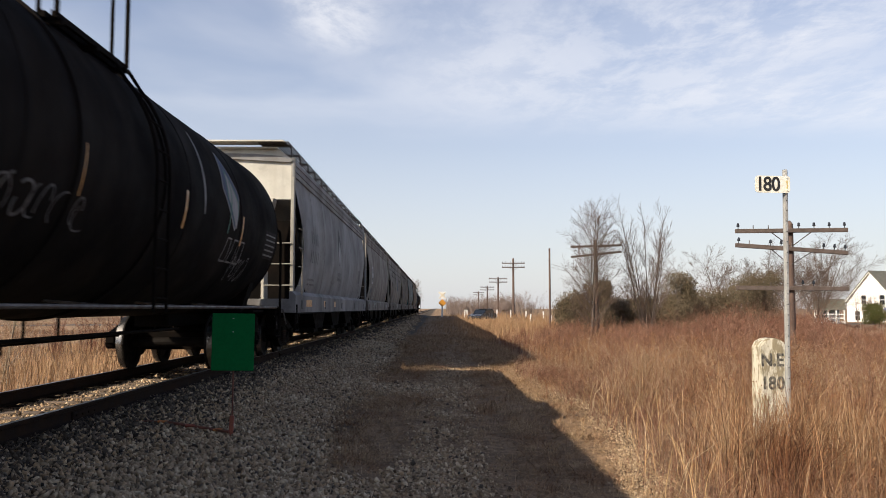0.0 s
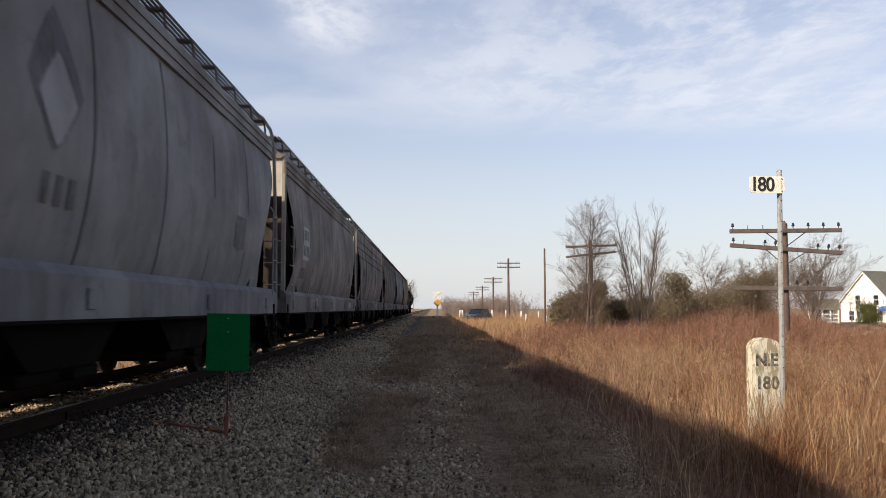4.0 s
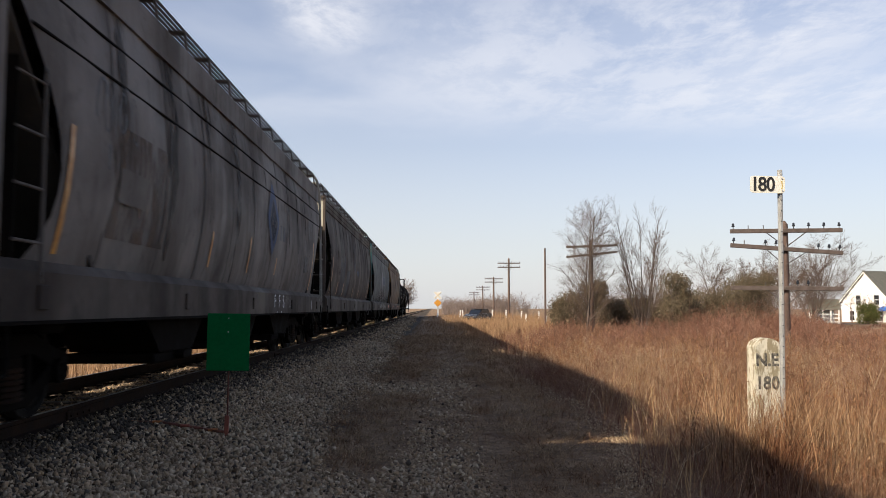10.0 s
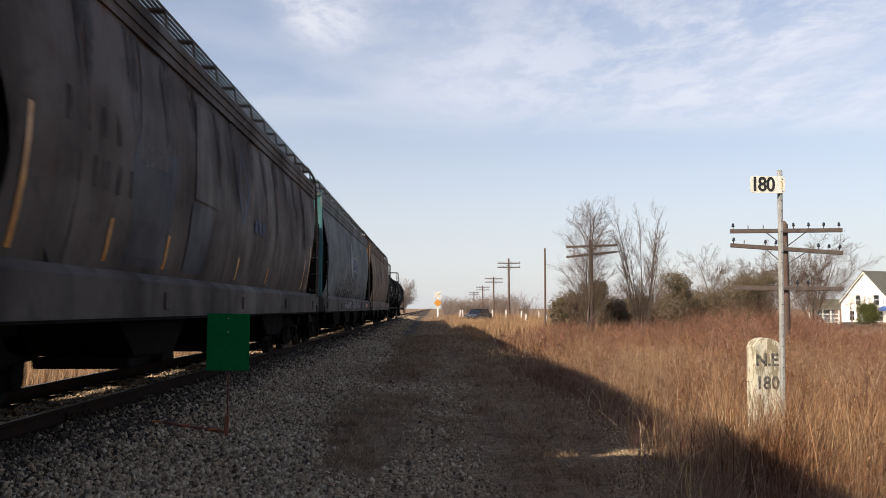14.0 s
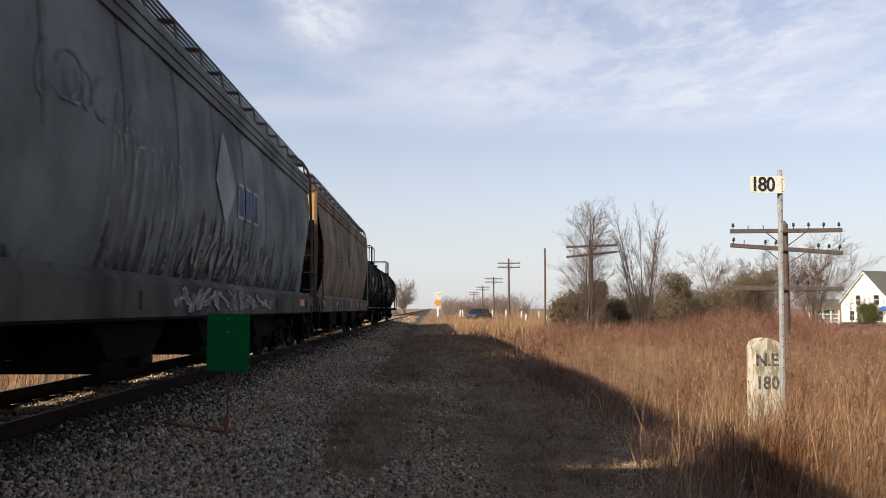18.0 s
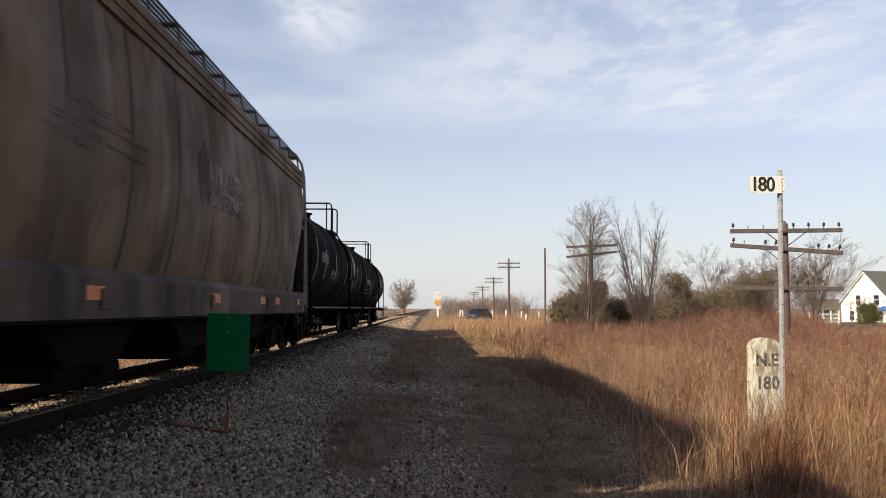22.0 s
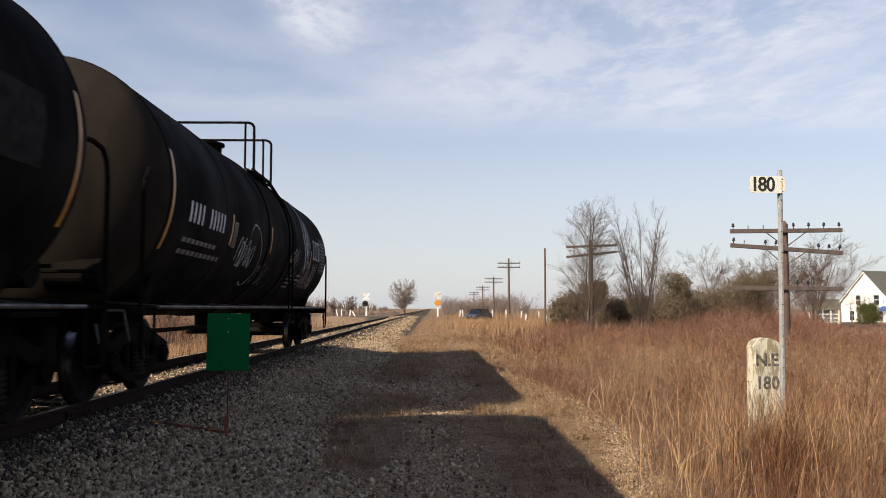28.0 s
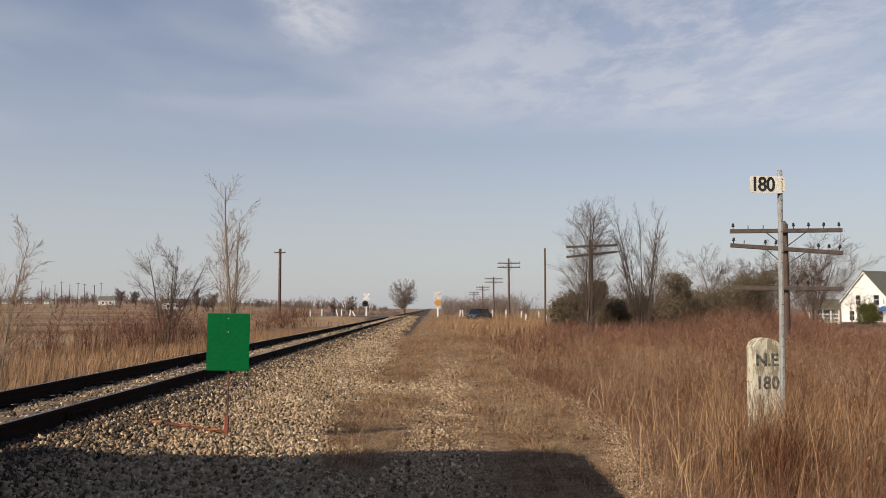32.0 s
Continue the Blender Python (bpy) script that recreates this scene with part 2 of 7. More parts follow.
M["ground"] = ground_material()
M["worn_black"] = plain("flaking_black_paint", (0.03, 0.028, 0.026), (0.22, 0.20, 0.16), 0.8, 0.0, 26.0, 0.1, 60)
M["grating"] = plain("rusty_grating_steel", (0.055, 0.042, 0.034), (0.085, 0.06, 0.045), 0.85, 0.0, 6.0, 0.2, 40)
# truck castings: the shade below the car is put into this colour
M["truck_cast"] = plain("shaded_cast_steel", (0.0045, 0.0038, 0.0033), (0.009, 0.007, 0.0056), 0.85, 0.0, 5.0, 0.3, 40, 0.04)


def cloud_material():
    """Thin high cloud, mostly clear, gathered in wisps; it fades out far off."""
    m = bpy.data.materials.new("thin_cloud")
    m.use_nodes = True
    nt = m.node_tree
    nt.nodes.clear()
    out = nt.nodes.new("ShaderNodeOutputMaterial")
    co = nt.nodes.new("ShaderNodeTexCoord").outputs["Object"]
    sep = nt.nodes.new("ShaderNodeSeparateXYZ")
    nt.links.new(co, sep.inputs[0])

    def gauss(cx, cy, wx, wy, turn, power):
        mp = nt.nodes.new("ShaderNodeMapping")
        mp.vector_type = "TEXTURE"
        mp.inputs["Location"].default_value = (cx, cy, 0)
        mp.inputs["Rotation"].default_value = (0, 0, turn)
        mp.inputs["Scale"].default_value = (wx, wy, 1e6)
        nt.links.new(co, mp.inputs[0])
        ln = nt.nodes.new("ShaderNodeVectorMath"); ln.operation = "LENGTH"
        nt.links.new(mp.outputs[0], ln.inputs[0])
        return span(nt, ln.outputs["Value"], 1.6, 0.0, 0.0, power)

    def add(a, b, op="ADD"):
        k = nt.nodes.new("ShaderNodeMath"); k.operation = op
        for i, v in enumerate((a, b)):
            if isinstance(v, float):
                k.inputs[i].default_value = v
            else:
                nt.links.new(v, k.inputs[i])
        return k.outputs[0]

    wisp = noise_node(nt, co, 0.0058, 10, 0.64, (0.9, 0.5, 1), 0.25)
    soft = noise_node(nt, co, 0.0016, 4, 0.5, (0.8, 0.6, 1), 0.3)
    streak = noise_node(nt, co, 0.012, 6, 0.6, (0.35, 1.0, 1), 1.2)
    patch = gauss(-330, 2560, 150, 300, 0.0, 0.66)
    sheet = gauss(560, 2750, 800, 760, 0.15, 0.34)
    right = gauss(1500, 3700, 1400, 900, 0.0, 0.44)
    rip = add(gauss(1150, 2500, 500, 420, 0.0, 0.55), streak.outputs["Fac"], "MULTIPLY")
    body = add(add(add(patch, sheet), right), rip)
    grain = span(nt, wisp.outputs["Fac"], 0.38, 0.62)
    body = add(body, add(add(grain, 0.62, "MULTIPLY"), 0.30), "MULTIPLY")
    veil = span(nt, soft.outputs["Fac"], 0.30, 0.75, 0.06, 0.34)
    cover = add(body, veil)
    fade = add(span(nt, sep.outputs["Y"], 4750.0, 3600.0), span(nt, sep.outputs["Y"], 800.0, 1800.0), "MULTIPLY")
    alpha = nt.nodes.new("ShaderNodeClamp")
    nt.links.new(add(cover, fade, "MULTIPLY"), alpha.inputs[0])
    clear, lit, mix = nt.nodes.new("ShaderNodeBsdfTransparent"), nt.nodes.new("ShaderNodeEmission"), nt.nodes.new("ShaderNodeMixShader")
    lit.inputs["Color"].default_value, lit.inputs["Strength"].default_value = (0.66, 0.665, 0.70, 1), 1.0
    nt.links.new(alpha.outputs[0], mix.inputs[0]); nt.links.new(clear.outputs[0], mix.inputs[1]); nt.links.new(lit.outputs[0], mix.inputs[2])
    nt.links.new(mix.outputs[0], out.inputs[0])
    return m


M["cloud"] = cloud_material()


# ---- small tools ----
def part(name, bm, material, parent, label=""):
    """Links a bmesh as one mesh object under a thing or a part."""
    me = bpy.data.meshes.new(name)
    bm.to_mesh(me)
    bm.free()
    me.materials.append(material)
    ob = new(name, me)
    ob.parent = parent
    if label:
        ob["label"] = label
    return ob


def share(name, mesh, parent, m):
    ob = new(name, mesh)
    ob.parent = parent
    ob.matrix_basis = m
    return ob


def empty(name, m, label, category, group="", kind=""):
    ob = new(name)
    ob.empty_display_size = 0.2
    ob.matrix_basis = m
    return tagged(ob, label, category, group, kind)


def box(bm, c, s, bevel=0.0, m=None):
    mat = Matrix.Translation(c) @ (m or Matrix()) @ Matrix.Diagonal((*s, 1))
    r = bmesh.ops.create_cube(bm, size=1, matrix=mat)
    if bevel:
        es = list({e for v in r["verts"] for e in v.link_edges})
        bmesh.ops.bevel(bm, geom=es, offset=bevel, segments=1, affect="EDGES", profile=0.5)


def rod(bm, a, b, r, seg=8, r2=None):
    a, b = Vector(a), Vector(b)
    d = b - a
    m = Matrix.Translation((a + b) / 2) @ d.to_track_quat("Z", "Y").to_matrix().to_4x4()
    bmesh.ops.create_cone(bm, cap_ends=True, segments=seg, radius1=r, radius2=r if r2 is None else r2, depth=d.length, matrix=m)


def pipe(bm, pts, r, seg=6):
    for a, b in zip(pts, pts[1:]):
        rod(bm, a, b, r, seg)


def prism(bm, pts, axis, a, b):
    """Extrudes a polygon given in the two other axes from a to b along axis."""
    def at(p, t):
        return {"x": (t, p[0], p[1]), "y": (p[0], t, p[1]), "z": (p[0], p[1], t)}[axis]
    v0, v1 = [bm.verts.new(at(p, a)) for p in pts], [bm.verts.new(at(p, b)) for p in pts]
    bm.faces.new(v0), bm.faces.new(v1[::-1])
    for i in range(len(pts)):
        j = (i + 1) % len(pts)
        bm.faces.new((v0[j], v0[i], v1[i], v1[j]))
    bmesh.ops.recalc_face_normals(bm, faces=bm.faces[:])


def lathe(bm, prof, seg, m):
    """Turns a profile of (radius, height) round its axis."""
    rings = []
    for r, h in prof:
        rings.append([bm.verts.new(m @ Vector((r * math.cos(2 * math.pi * i / seg), r * math.sin(2 * math.pi * i / seg), h))) for i in range(seg)])
    for p, q in zip(rings, rings[1:]):
        for i in range(seg):
            j = (i + 1) % seg
            bm.faces.new((p[i], p[j], q[j], q[i]))
    bm.faces.new(rings[0][::-1]), bm.faces.new(rings[-1])


def smooth(ob, angle=40):
    for p in ob.data.polygons:
        p.use_smooth = True
    ob.data.set_sharp_from_angle(angle=radians(angle))
    return ob


def mesh_np(name, verts, faces, material, parent=None):
    """A mesh from arrays: verts (n, 3), faces (m, 3) or (m, 4)."""
    verts, faces = np.asarray(verts, np.float32), np.asarray(faces, np.int32)
    me = bpy.data.meshes.new(name)
    me.vertices.add(len(verts))
    me.vertices.foreach_set("co", verts.ravel())
    k = faces.shape[1]
    me.loops.add(faces.size)
    me.loops.foreach_set("vertex_index", faces.ravel())
    me.polygons.add(len(faces))
    me.polygons.foreach_set("loop_start", np.arange(0, faces.size, k, dtype=np.int32))
    me.update(calc_edges=True)
    me.materials.append(material)
    ob = new(name, me)
    ob.parent = parent
    return ob


RNG = np.random.default_rng(7)


def blades(pos, height, lean, width, rng, segs=2):
    """Grass blades or thin stems: pos (n, 3), height (n), lean (n, 2) as the tip's shift, width (n). Returns verts, quads."""
    n = len(pos)
    ang = rng.uniform(0, math.pi, n)
    side = np.stack([np.cos(ang), np.sin(ang), np.zeros(n)], 1) * width[:, None] * 0.5
    vs = []
    for k in range(segs + 1):
        f = k / segs
        c = pos.copy()
        droop = np.minimum(np.linalg.norm(lean, axis=1) / (height + 1e-6), 1.2)
        c[:, 2] += height * (f - 0.35 * droop * f * f)
        c[:, :2] += lean * (f * f)
        w = side * (1 - 0.8 * f)
        vs += [c - w, c + w]
    v = np.stack(vs, 1)
    m = 2 * (segs + 1)
    q = np.array([[2 * k, 2 * k + 1, 2 * k + 3, 2 * k + 2] for k in range(segs)])
    f = (np.arange(n)[:, None, None] * m + q[None]).reshape(-1, 4)
    return v.reshape(-1, 3), f


def joined(pieces):
    vs, fs, o = [], [], 0
    for v, f in pieces:
        vs.append(v), fs.append(f + o)
        o += len(v)
    return np.concatenate(vs), np.concatenate(fs)


def scatter(tv, tf, pos, scale, rng, tilt=math.pi):
    """Copies of a small mesh at pos (n, 3), each turned and scaled (n, 3) on its own."""
    n = len(pos)
    a, b, c = rng.uniform(0, 2 * math.pi, n), rng.uniform(-tilt, tilt, n), rng.uniform(-tilt, tilt, n)
    ca, sa, cb, sb, cc, sc = np.cos(a), np.sin(a), np.cos(b), np.sin(b), np.cos(c), np.sin(c)
    R = np.empty((n, 3, 3))
    R[:, 0] = np.stack([ca * cb, ca * sb * sc - sa * cc, ca * sb * cc + sa * sc], 1)
    R[:, 1] = np.stack([sa * cb, sa * sb * sc + ca * cc, sa * sb * cc - ca * sc], 1)
    R[:, 2] = np.stack([-sb, cb * sc, cb * cc], 1)
    v = np.einsum("nij,nkj->nki", R, tv[None] * scale[:, None, :]) + pos[:, None, :]
    f = tf[None] + (np.arange(n) * len(tv))[:, None, None]
    return v.reshape(-1, 3), f.reshape(-1, tf.shape[1])


def tubes(segs, sides=4):
    """Tapered tubes from rows of (ax, ay, az, bx, by, bz, ra, rb)."""
    s = np.asarray(segs, float)
    a, b, ra, rb = s[:, :3], s[:, 3:6], s[:, 6], s[:, 7]
    d = b - a
    d /= np.linalg.norm(d, axis=1)[:, None] + 1e-9
    ref = np.where(np.abs(d[:, 2:3]) > 0.9, np.array([[1.0, 0, 0]]), np.array([[0, 0, 1.0]]))
    u = np.cross(d, ref)
    u /= np.linalg.norm(u, axis=1)[:, None] + 1e-9
    w = np.cross(d, u)
    vs = []
    for c, r in ((a, ra), (b, rb)):
        for k in range(sides):
            t = 2 * math.pi * k / sides
            vs.append(c + (u * math.cos(t) + w * math.sin(t)) * r[:, None])
    v = np.stack(vs, 1)
    q = np.array([[k, (k + 1) % sides, sides + (k + 1) % sides, sides + k] for k in range(sides)])
    f = (np.arange(len(s))[:, None, None] * 2 * sides + q[None]).reshape(-1, 4)
    return v.reshape(-1, 3), f


# ---- the ground: one sheet to the horizon ----
PROFILE_X = [-3000, -60, -16, -11, -8.6, -7.9, -6.4, -2.95, -1.5, -0.9, 2.0, 3.2, 6.5, 12, 60, 3000]
PROFILE_Z = [-0.9, -0.9, -0.95, -0.80, -0.50, -0.30, 0.235, 0.235, 0.02, 0.0, 0.0, -0.10, -0.40, -0.55, -0.6, -0.6]
ROAD_Y = 113.0


def ground_z(x, y):
    """Height of the ground; the road crossing stands level with the rails."""
    x, y = np.asarray(x, float), np.asarray(y, float)
    z = np.interp(x, PROFILE_X, PROFILE_Z)
    rise = np.exp(-((y - ROAD_Y) / 9.0) ** 2)
    top = np.interp(np.abs(x - TRACK_X), [0, 13, 18, 21, 24, 30, 3000], [0.40, 0.37, 0.15, -0.15, -0.5, -0.75, -0.8])
    z = z + (np.maximum(top, z) - z) * np.clip(rise * 1.6, 0, 1)
    wob = 0.05 * np.sin(x * 0.9 + 1.3 * np.sin(y * 0.31)) * np.sin(y * 0.47 + 0.8 * np.sin(x * 0.7))
    far = np.clip((np.abs(x - TRACK_X) - 2.2) / 3.0, 0, 1)
    # the fields beyond the track climb gently to the horizon
    climb = np.clip(y - 140, 0, None) * np.interp(-x / np.maximum(y, 1.0), [0.06, 0.18, 0.38, 0.6], [0, 0.0055, 0.0118, 0.0125])
    return z + wob * far + climb


def grid_lines(stops):
    out = []
    for a, b, n in stops:
        out += list(np.linspace(a, b, n, endpoint=False))
    return np.array(out + [stops[-1][1]])


def build_ground():
    xs = grid_lines([(-3000, -300, 24), (-300, -40, 30), (-40, -12, 28), (-12, 8, 100), (8, 30, 30), (30, 200, 16), (200, 3000, 10)])
    ys = grid_lines([(-200, -10, 10), (-10, 4, 18), (4, 30, 90), (30, 140, 90), (140, 400, 30), (400, 4200, 24)])
    X, Y = np.meshgrid(xs, ys)
    V = np.stack([X, Y, ground_z(X, Y)], -1).reshape(-1, 3)
    nx, ny = len(xs), len(ys)
    i = (np.arange(ny - 1)[:, None] * nx + np.arange(nx - 1)[None]).ravel()
    ob = mesh_np("ground", V, np.stack([i, i + 1, i + nx + 1, i + nx], 1), M["ground"])
    for p in ob.data.polygons:
        p.use_smooth = True
    tagged(ob, "brown dead grass and earth sloping gently away from a railway bank", "ground", kind="structure")


build_ground()


def build_clouds():
    """One thin sheet of high cloud that drifts slowly."""
    bm = bmesh.new()
    vs = [bm.verts.new(p) for p in ((-4800, 500, 900), (4800, 500, 900), (4800, 4950, 900), (-4800, 4950, 900))]
    bm.faces.new(vs)
    ob = part("cloud_sheet", bm, M["cloud"], None)
    return tagged(ob, "thin white wisps of high cloud in a pale blue sky", "clouds", kind="structure")


CLOUDS = build_clouds()


def build_road():
    bm = bmesh.new()
    xs = np.concatenate([np.linspace(-220, -9, 40), np.linspace(-8.9, -0.4, 12), np.linspace(0, 220, 44)])
    rows = []
    for x in xs:
        z = float(ground_z(x, ROAD_Y)) + 0.03
        rows.append([bm.verts.new((x, ROAD_Y - 3.2, z)), bm.verts.new((x, ROAD_Y + 3.2, z)),
                     bm.verts.new((x, ROAD_Y + 3.3, z - 0.25)), bm.verts.new((x, ROAD_Y - 3.3, z - 0.25))])
    for p, q in zip(rows, rows[1:]):
        for k in range(4):
            bm.faces.new((p[k], p[(k + 1) % 4], q[(k + 1) % 4], q[k]))
    bmesh.ops.recalc_face_normals(bm, faces=bm.faces[:])
    tagged(part("road", bm, M["asphalt"], None), "narrow grey asphalt country road crossing the railway", "road", kind="structure")


build_road()


# ---- the railway track ----
def rail_profile():
    return [(-0.07, 0), (0.07, 0), (0.07, 0.012), (0.012, 0.03), (0.009, 0.125), (0.036, 0.138), (0.036, 0.165), (0.030, 0.172),
            (-0.030, 0.172), (-0.036, 0.165), (-0.036, 0.138), (-0.009, 0.125), (-0.012, 0.03), (-0.07, 0.012)]


TIE_TOP = RAIL_Z - 0.172 - 0.012


def build_track():
    track = empty("railway_track", pose(TRACK_X, 0, 0), "rusty steel rails on weathered wooden ties in pale ballast", "track", kind="structure")
    for side in (-0.755, 0.755):
        bm = bmesh.new()
        prism(bm, [(side + x, RAIL_Z - 0.172 + z) for x, z in rail_profile()], "y", -60, 900)
        rail = part("rail", bm, M["rail_side"], track, "dark rusty steel rail")
        bm = bmesh.new()
        box(bm, (side, 420, RAIL_Z + 0.0005), (0.052, 960, 0.003))
        part("running_band", bm, M["rail_top"], rail, "polished bright running surface")
        bm = bmesh.new()
        for y in (-3.1, 8.7, 20.6, 32.4, 44.2, 56.0):
            for dx in (-0.022, 0.022):
                box(bm, (side + dx, y + side, RAIL_Z - 0.10), (0.024, 0.62, 0.085), 0.006)
            for k in range(4):
                rod(bm, (side - 0.05, y + side - 0.24 + 0.16 * k, RAIL_Z - 0.10), (side + 0.05, y + side - 0.24 + 0.16 * k, RAIL_Z - 0.10), 0.013, 6)
        part("joint_bars", bm, M["rail_side"], rail, "bolted rusty joint bars")
    rng = random.Random(3)
    shapes = []
    for k in range(4):
        bm = bmesh.new()
        box(bm, (0, 0, -0.09), (2.59, 0.225, 0.18), 0.012)
        for v in bm.verts:
            v.co += Vector((rng.uniform(-0.02, 0.02), rng.uniform(-0.012, 0.012), rng.uniform(-0.008, 0.002)))
        me = bpy.data.meshes.new("tie")
        bm.to_mesh(me), bm.free()
        me.materials.append(M["tie"])
        shapes.append(me)
    plate = bmesh.new()
    for side in (-0.755, 0.755):
        box(plate, (side, 0, 0.006), (0.33, 0.19, 0.012), 0.003)
        for sx, sy in ((-0.09, 0.05), (0.09, -0.05)):
            rod(plate, (side + sx, sy, 0.0), (side + sx, sy, 0.032), 0.010, 6)
    plate_me = bpy.data.meshes.new("tie_plates")
    plate.to_mesh(plate_me), plate.free()
    plate_me.materials.append(M["rail_side"])
    for i in range(230):
        y = -6 + 0.56 * i + rng.uniform(-0.03, 0.03)
        tie = share("tie", shapes[i % 4], track, pose(rng.uniform(-0.05, 0.05), y, TIE_TOP, 0, rng.uniform(-0.5, 0.5), rng.uniform(-1.6, 1.6)))
        if y < 32:
            share("tie_plates", plate_me, tie, Matrix())
    bm = bmesh.new()
    for i in range(500):
        box(bm, (0, 123 + 0.56 * i, TIE_TOP - 0.09), (2.59, 0.225, 0.18))
    tagged(part("distant_ties", bm, M["tie"], track), kind="stuff")


build_track()


def stone_template(seed):
    r = np.random.default_rng(seed)
    v = np.array([[0.62, 0.1, 0.1], [0, 0.62, -0.1], [-0.62, 0, 0.12], [0.08, -0.62, 0], [0.12, 0.1, 0.6], [-0.1, 0, -0.6]])
    v += r.uniform(-0.24, 0.24, v.shape)
    f = np.array([[0, 1, 4], [1, 2, 4], [2, 3, 4], [3, 0, 4], [1, 0, 5], [2, 1, 5], [3, 2, 5], [0, 3, 5]])
    return v, f


def ripple(x, y):
    """Smooth uneven field between about -1 and 1."""
    return (np.sin(1.7 * x + 1.9 * np.sin(0.9 * y + 0.4)) * np.sin(1.3 * y + 1.4 * np.sin(1.1 * x + 1.0))
            + 0.6 * np.sin(4.3 * x + 1.2 * np.sin(3.1 * y)) * np.sin(3.7 * y + 1.5 * np.sin(2.9 * x))) / 1.4


def gravel_cover(x, y):
    """How far stones cover the trodden strip, 0 to 1: the ballast's edge, a tongue across, a lane in the middle and a bank by the tall grass."""
    soft = lambda v, w: 1 / (1 + np.exp(-np.clip(v / w, -30, 30)))
    u = ripple(x, y)
    edge = np.interp(y, [5, 7.3, 8.3, 10.5, 12.9, 15.6, 19.7, 30, 51, 94, 130], [-0.3, -0.55, -1.1, -1.42, -1.45, -1.25, -1.28, -1.45, -1.8, -2.1, -2.2])
    bank = soft(edge + 0.30 * u - x, 0.07)
    tongue = np.exp(-((y - 16.8 - 0.5 * x) / (1.0 + 0.3 * u)) ** 2) * soft(0.8 - x, 0.12) * (y > 12)
    mid = np.interp(y, [5, 7, 9, 12, 16, 24, 40], [-0.15, 0.0, 0.12, 0.14, 0.2, 0.5, 0.6])
    wide = np.interp(y, [5, 7, 8, 10, 16, 24, 40], [0.85, 0.75, 0.50, 0.40, 0.42, 0.45, 0.3])
    lane = np.exp(-((x - mid) / wide) ** 4) * np.clip(0.72 + 0.7 * ripple(2.1 * x, 1.7 * y), 0.08, 1) * np.interp(y, [5, 20, 45], [1, 0.8, 0.2])
    side = np.interp(y, [5, 6.7, 8.2, 10.5, 14.6, 18], [1.45, 1.62, 1.98, 2.32, 2.15, 2.05])
    verge = np.exp(-((x - side) / 0.27) ** 4) * np.clip(0.75 + 0.5 * u, 0.1, 1) * np.interp(y, [5, 12, 17, 22], [1, 1, 0.6, 0])
    return np.clip(np.maximum.reduce([bank, tongue * 0.8, lane * 0.85, verge]), 0, 1)


def build_ballast():
    r = np.random.default_rng(11)
    out, dark_pile = [], []

    def lay(n, x0, x1, y0, y1, power, size, sink=0.25, keep=None):
        u = r.random(n) ** power
        y = y0 + (y1 - y0) * u
        x = r.uniform(x0, x1, n)
        if keep is not None:
            ok = keep(x, y)
            x, y = x[ok], y[ok]
        s = r.uniform(0.55, 1.6, len(x)) ** 1.2 * size * (1 + np.clip(y - 12, 0, 90) * 0.016)
        z = ground_z(x, y) + np.interp(x, [-3.95, -3.88, -3.4, -2.7], [0, 0.04, 0.04, 0]) + s * sink * r.uniform(-0.4, 1.2, len(x))
        sc = np.stack([s, s * r.uniform(0.65, 1.0, len(x)), s * r.uniform(0.5, 0.85, len(x))], 1)
        # more of the stones are dark towards the near rail
        is_dark = np.clip((-2.55 - 0.25 * ripple(x, y) - x) / 0.75, 0, 1) * 0.75
        is_dark = r.random(len(x)) < np.where(x < -3.92, 0.2, np.maximum(is_dark, 0.05))
        for k in range(5):
            tv, tf = stone_template(k)
            for pile, pick in ((out, ~is_dark), (dark_pile, is_dark)):
                pile.append(scatter(tv, tf, np.stack([x, y, z], 1)[pick][k::5], sc[pick][k::5], r))

    edge = lambda x, y: r.random(len(x)) < gravel_cover(x, y) * (x < -0.75)
    lay(86000, -3.88, -0.75, 4.2, 34, 2.0, 0.036, keep=edge)
    lay(14000, -3.88, -0.75, 24, 112, 1.4, 0.050, keep=edge)
    lay(24000, -5.35, -3.95, 5.0, 34, 1.7, 0.041)
    lay(3500, -5.35, -3.95, 30, 112, 1.4, 0.05)
    lay(5500, -7.9, -5.4, 6.0, 60, 1.6, 0.055)
    strip = lambda x, y: r.random(len(x)) < gravel_cover(x, y) ** 1.3
    near = lambda x, y: strip(x, y) & (x < 1.2)
    lay(50000, -0.75, 1.3, 4.3, 26, 1.6, 0.025, 0.15, keep=near)
    lay(8000, -0.75, 1.3, 4.3, 22, 1.5, 0.037, 0.2, keep=near)
    lay(70000, 1.2, 2.9, 4.3, 20, 1.4, 0.017, 0.15, keep=strip)
    loose = lambda x, y: r.random(len(x)) < 0.35
    lay(3000, -1.3, 2.2, 4.5, 20, 1.5, 0.017, 0.05, keep=loose)
    v, f = joined(out)
    tagged(mesh_np("ballast", v, f, M["ballast"]), "loose pale grey crushed-stone ballast along the track", "gravel", kind="stuff")
    v, f = joined(dark_pile)
    tagged(mesh_np("dark_ballast", v, f, M["ballast_dark"]), "dark ballast stones beside the rail", "gravel", kind="stuff")


build_ballast()


# ---- grass, brush and woods ----
def sown(r, n, x0, x1, y0, y1, power=1.0):
    x = r.uniform(x0, x1, n)
    y = y0 + (y1 - y0) * r.random(n) ** power
    return x, y


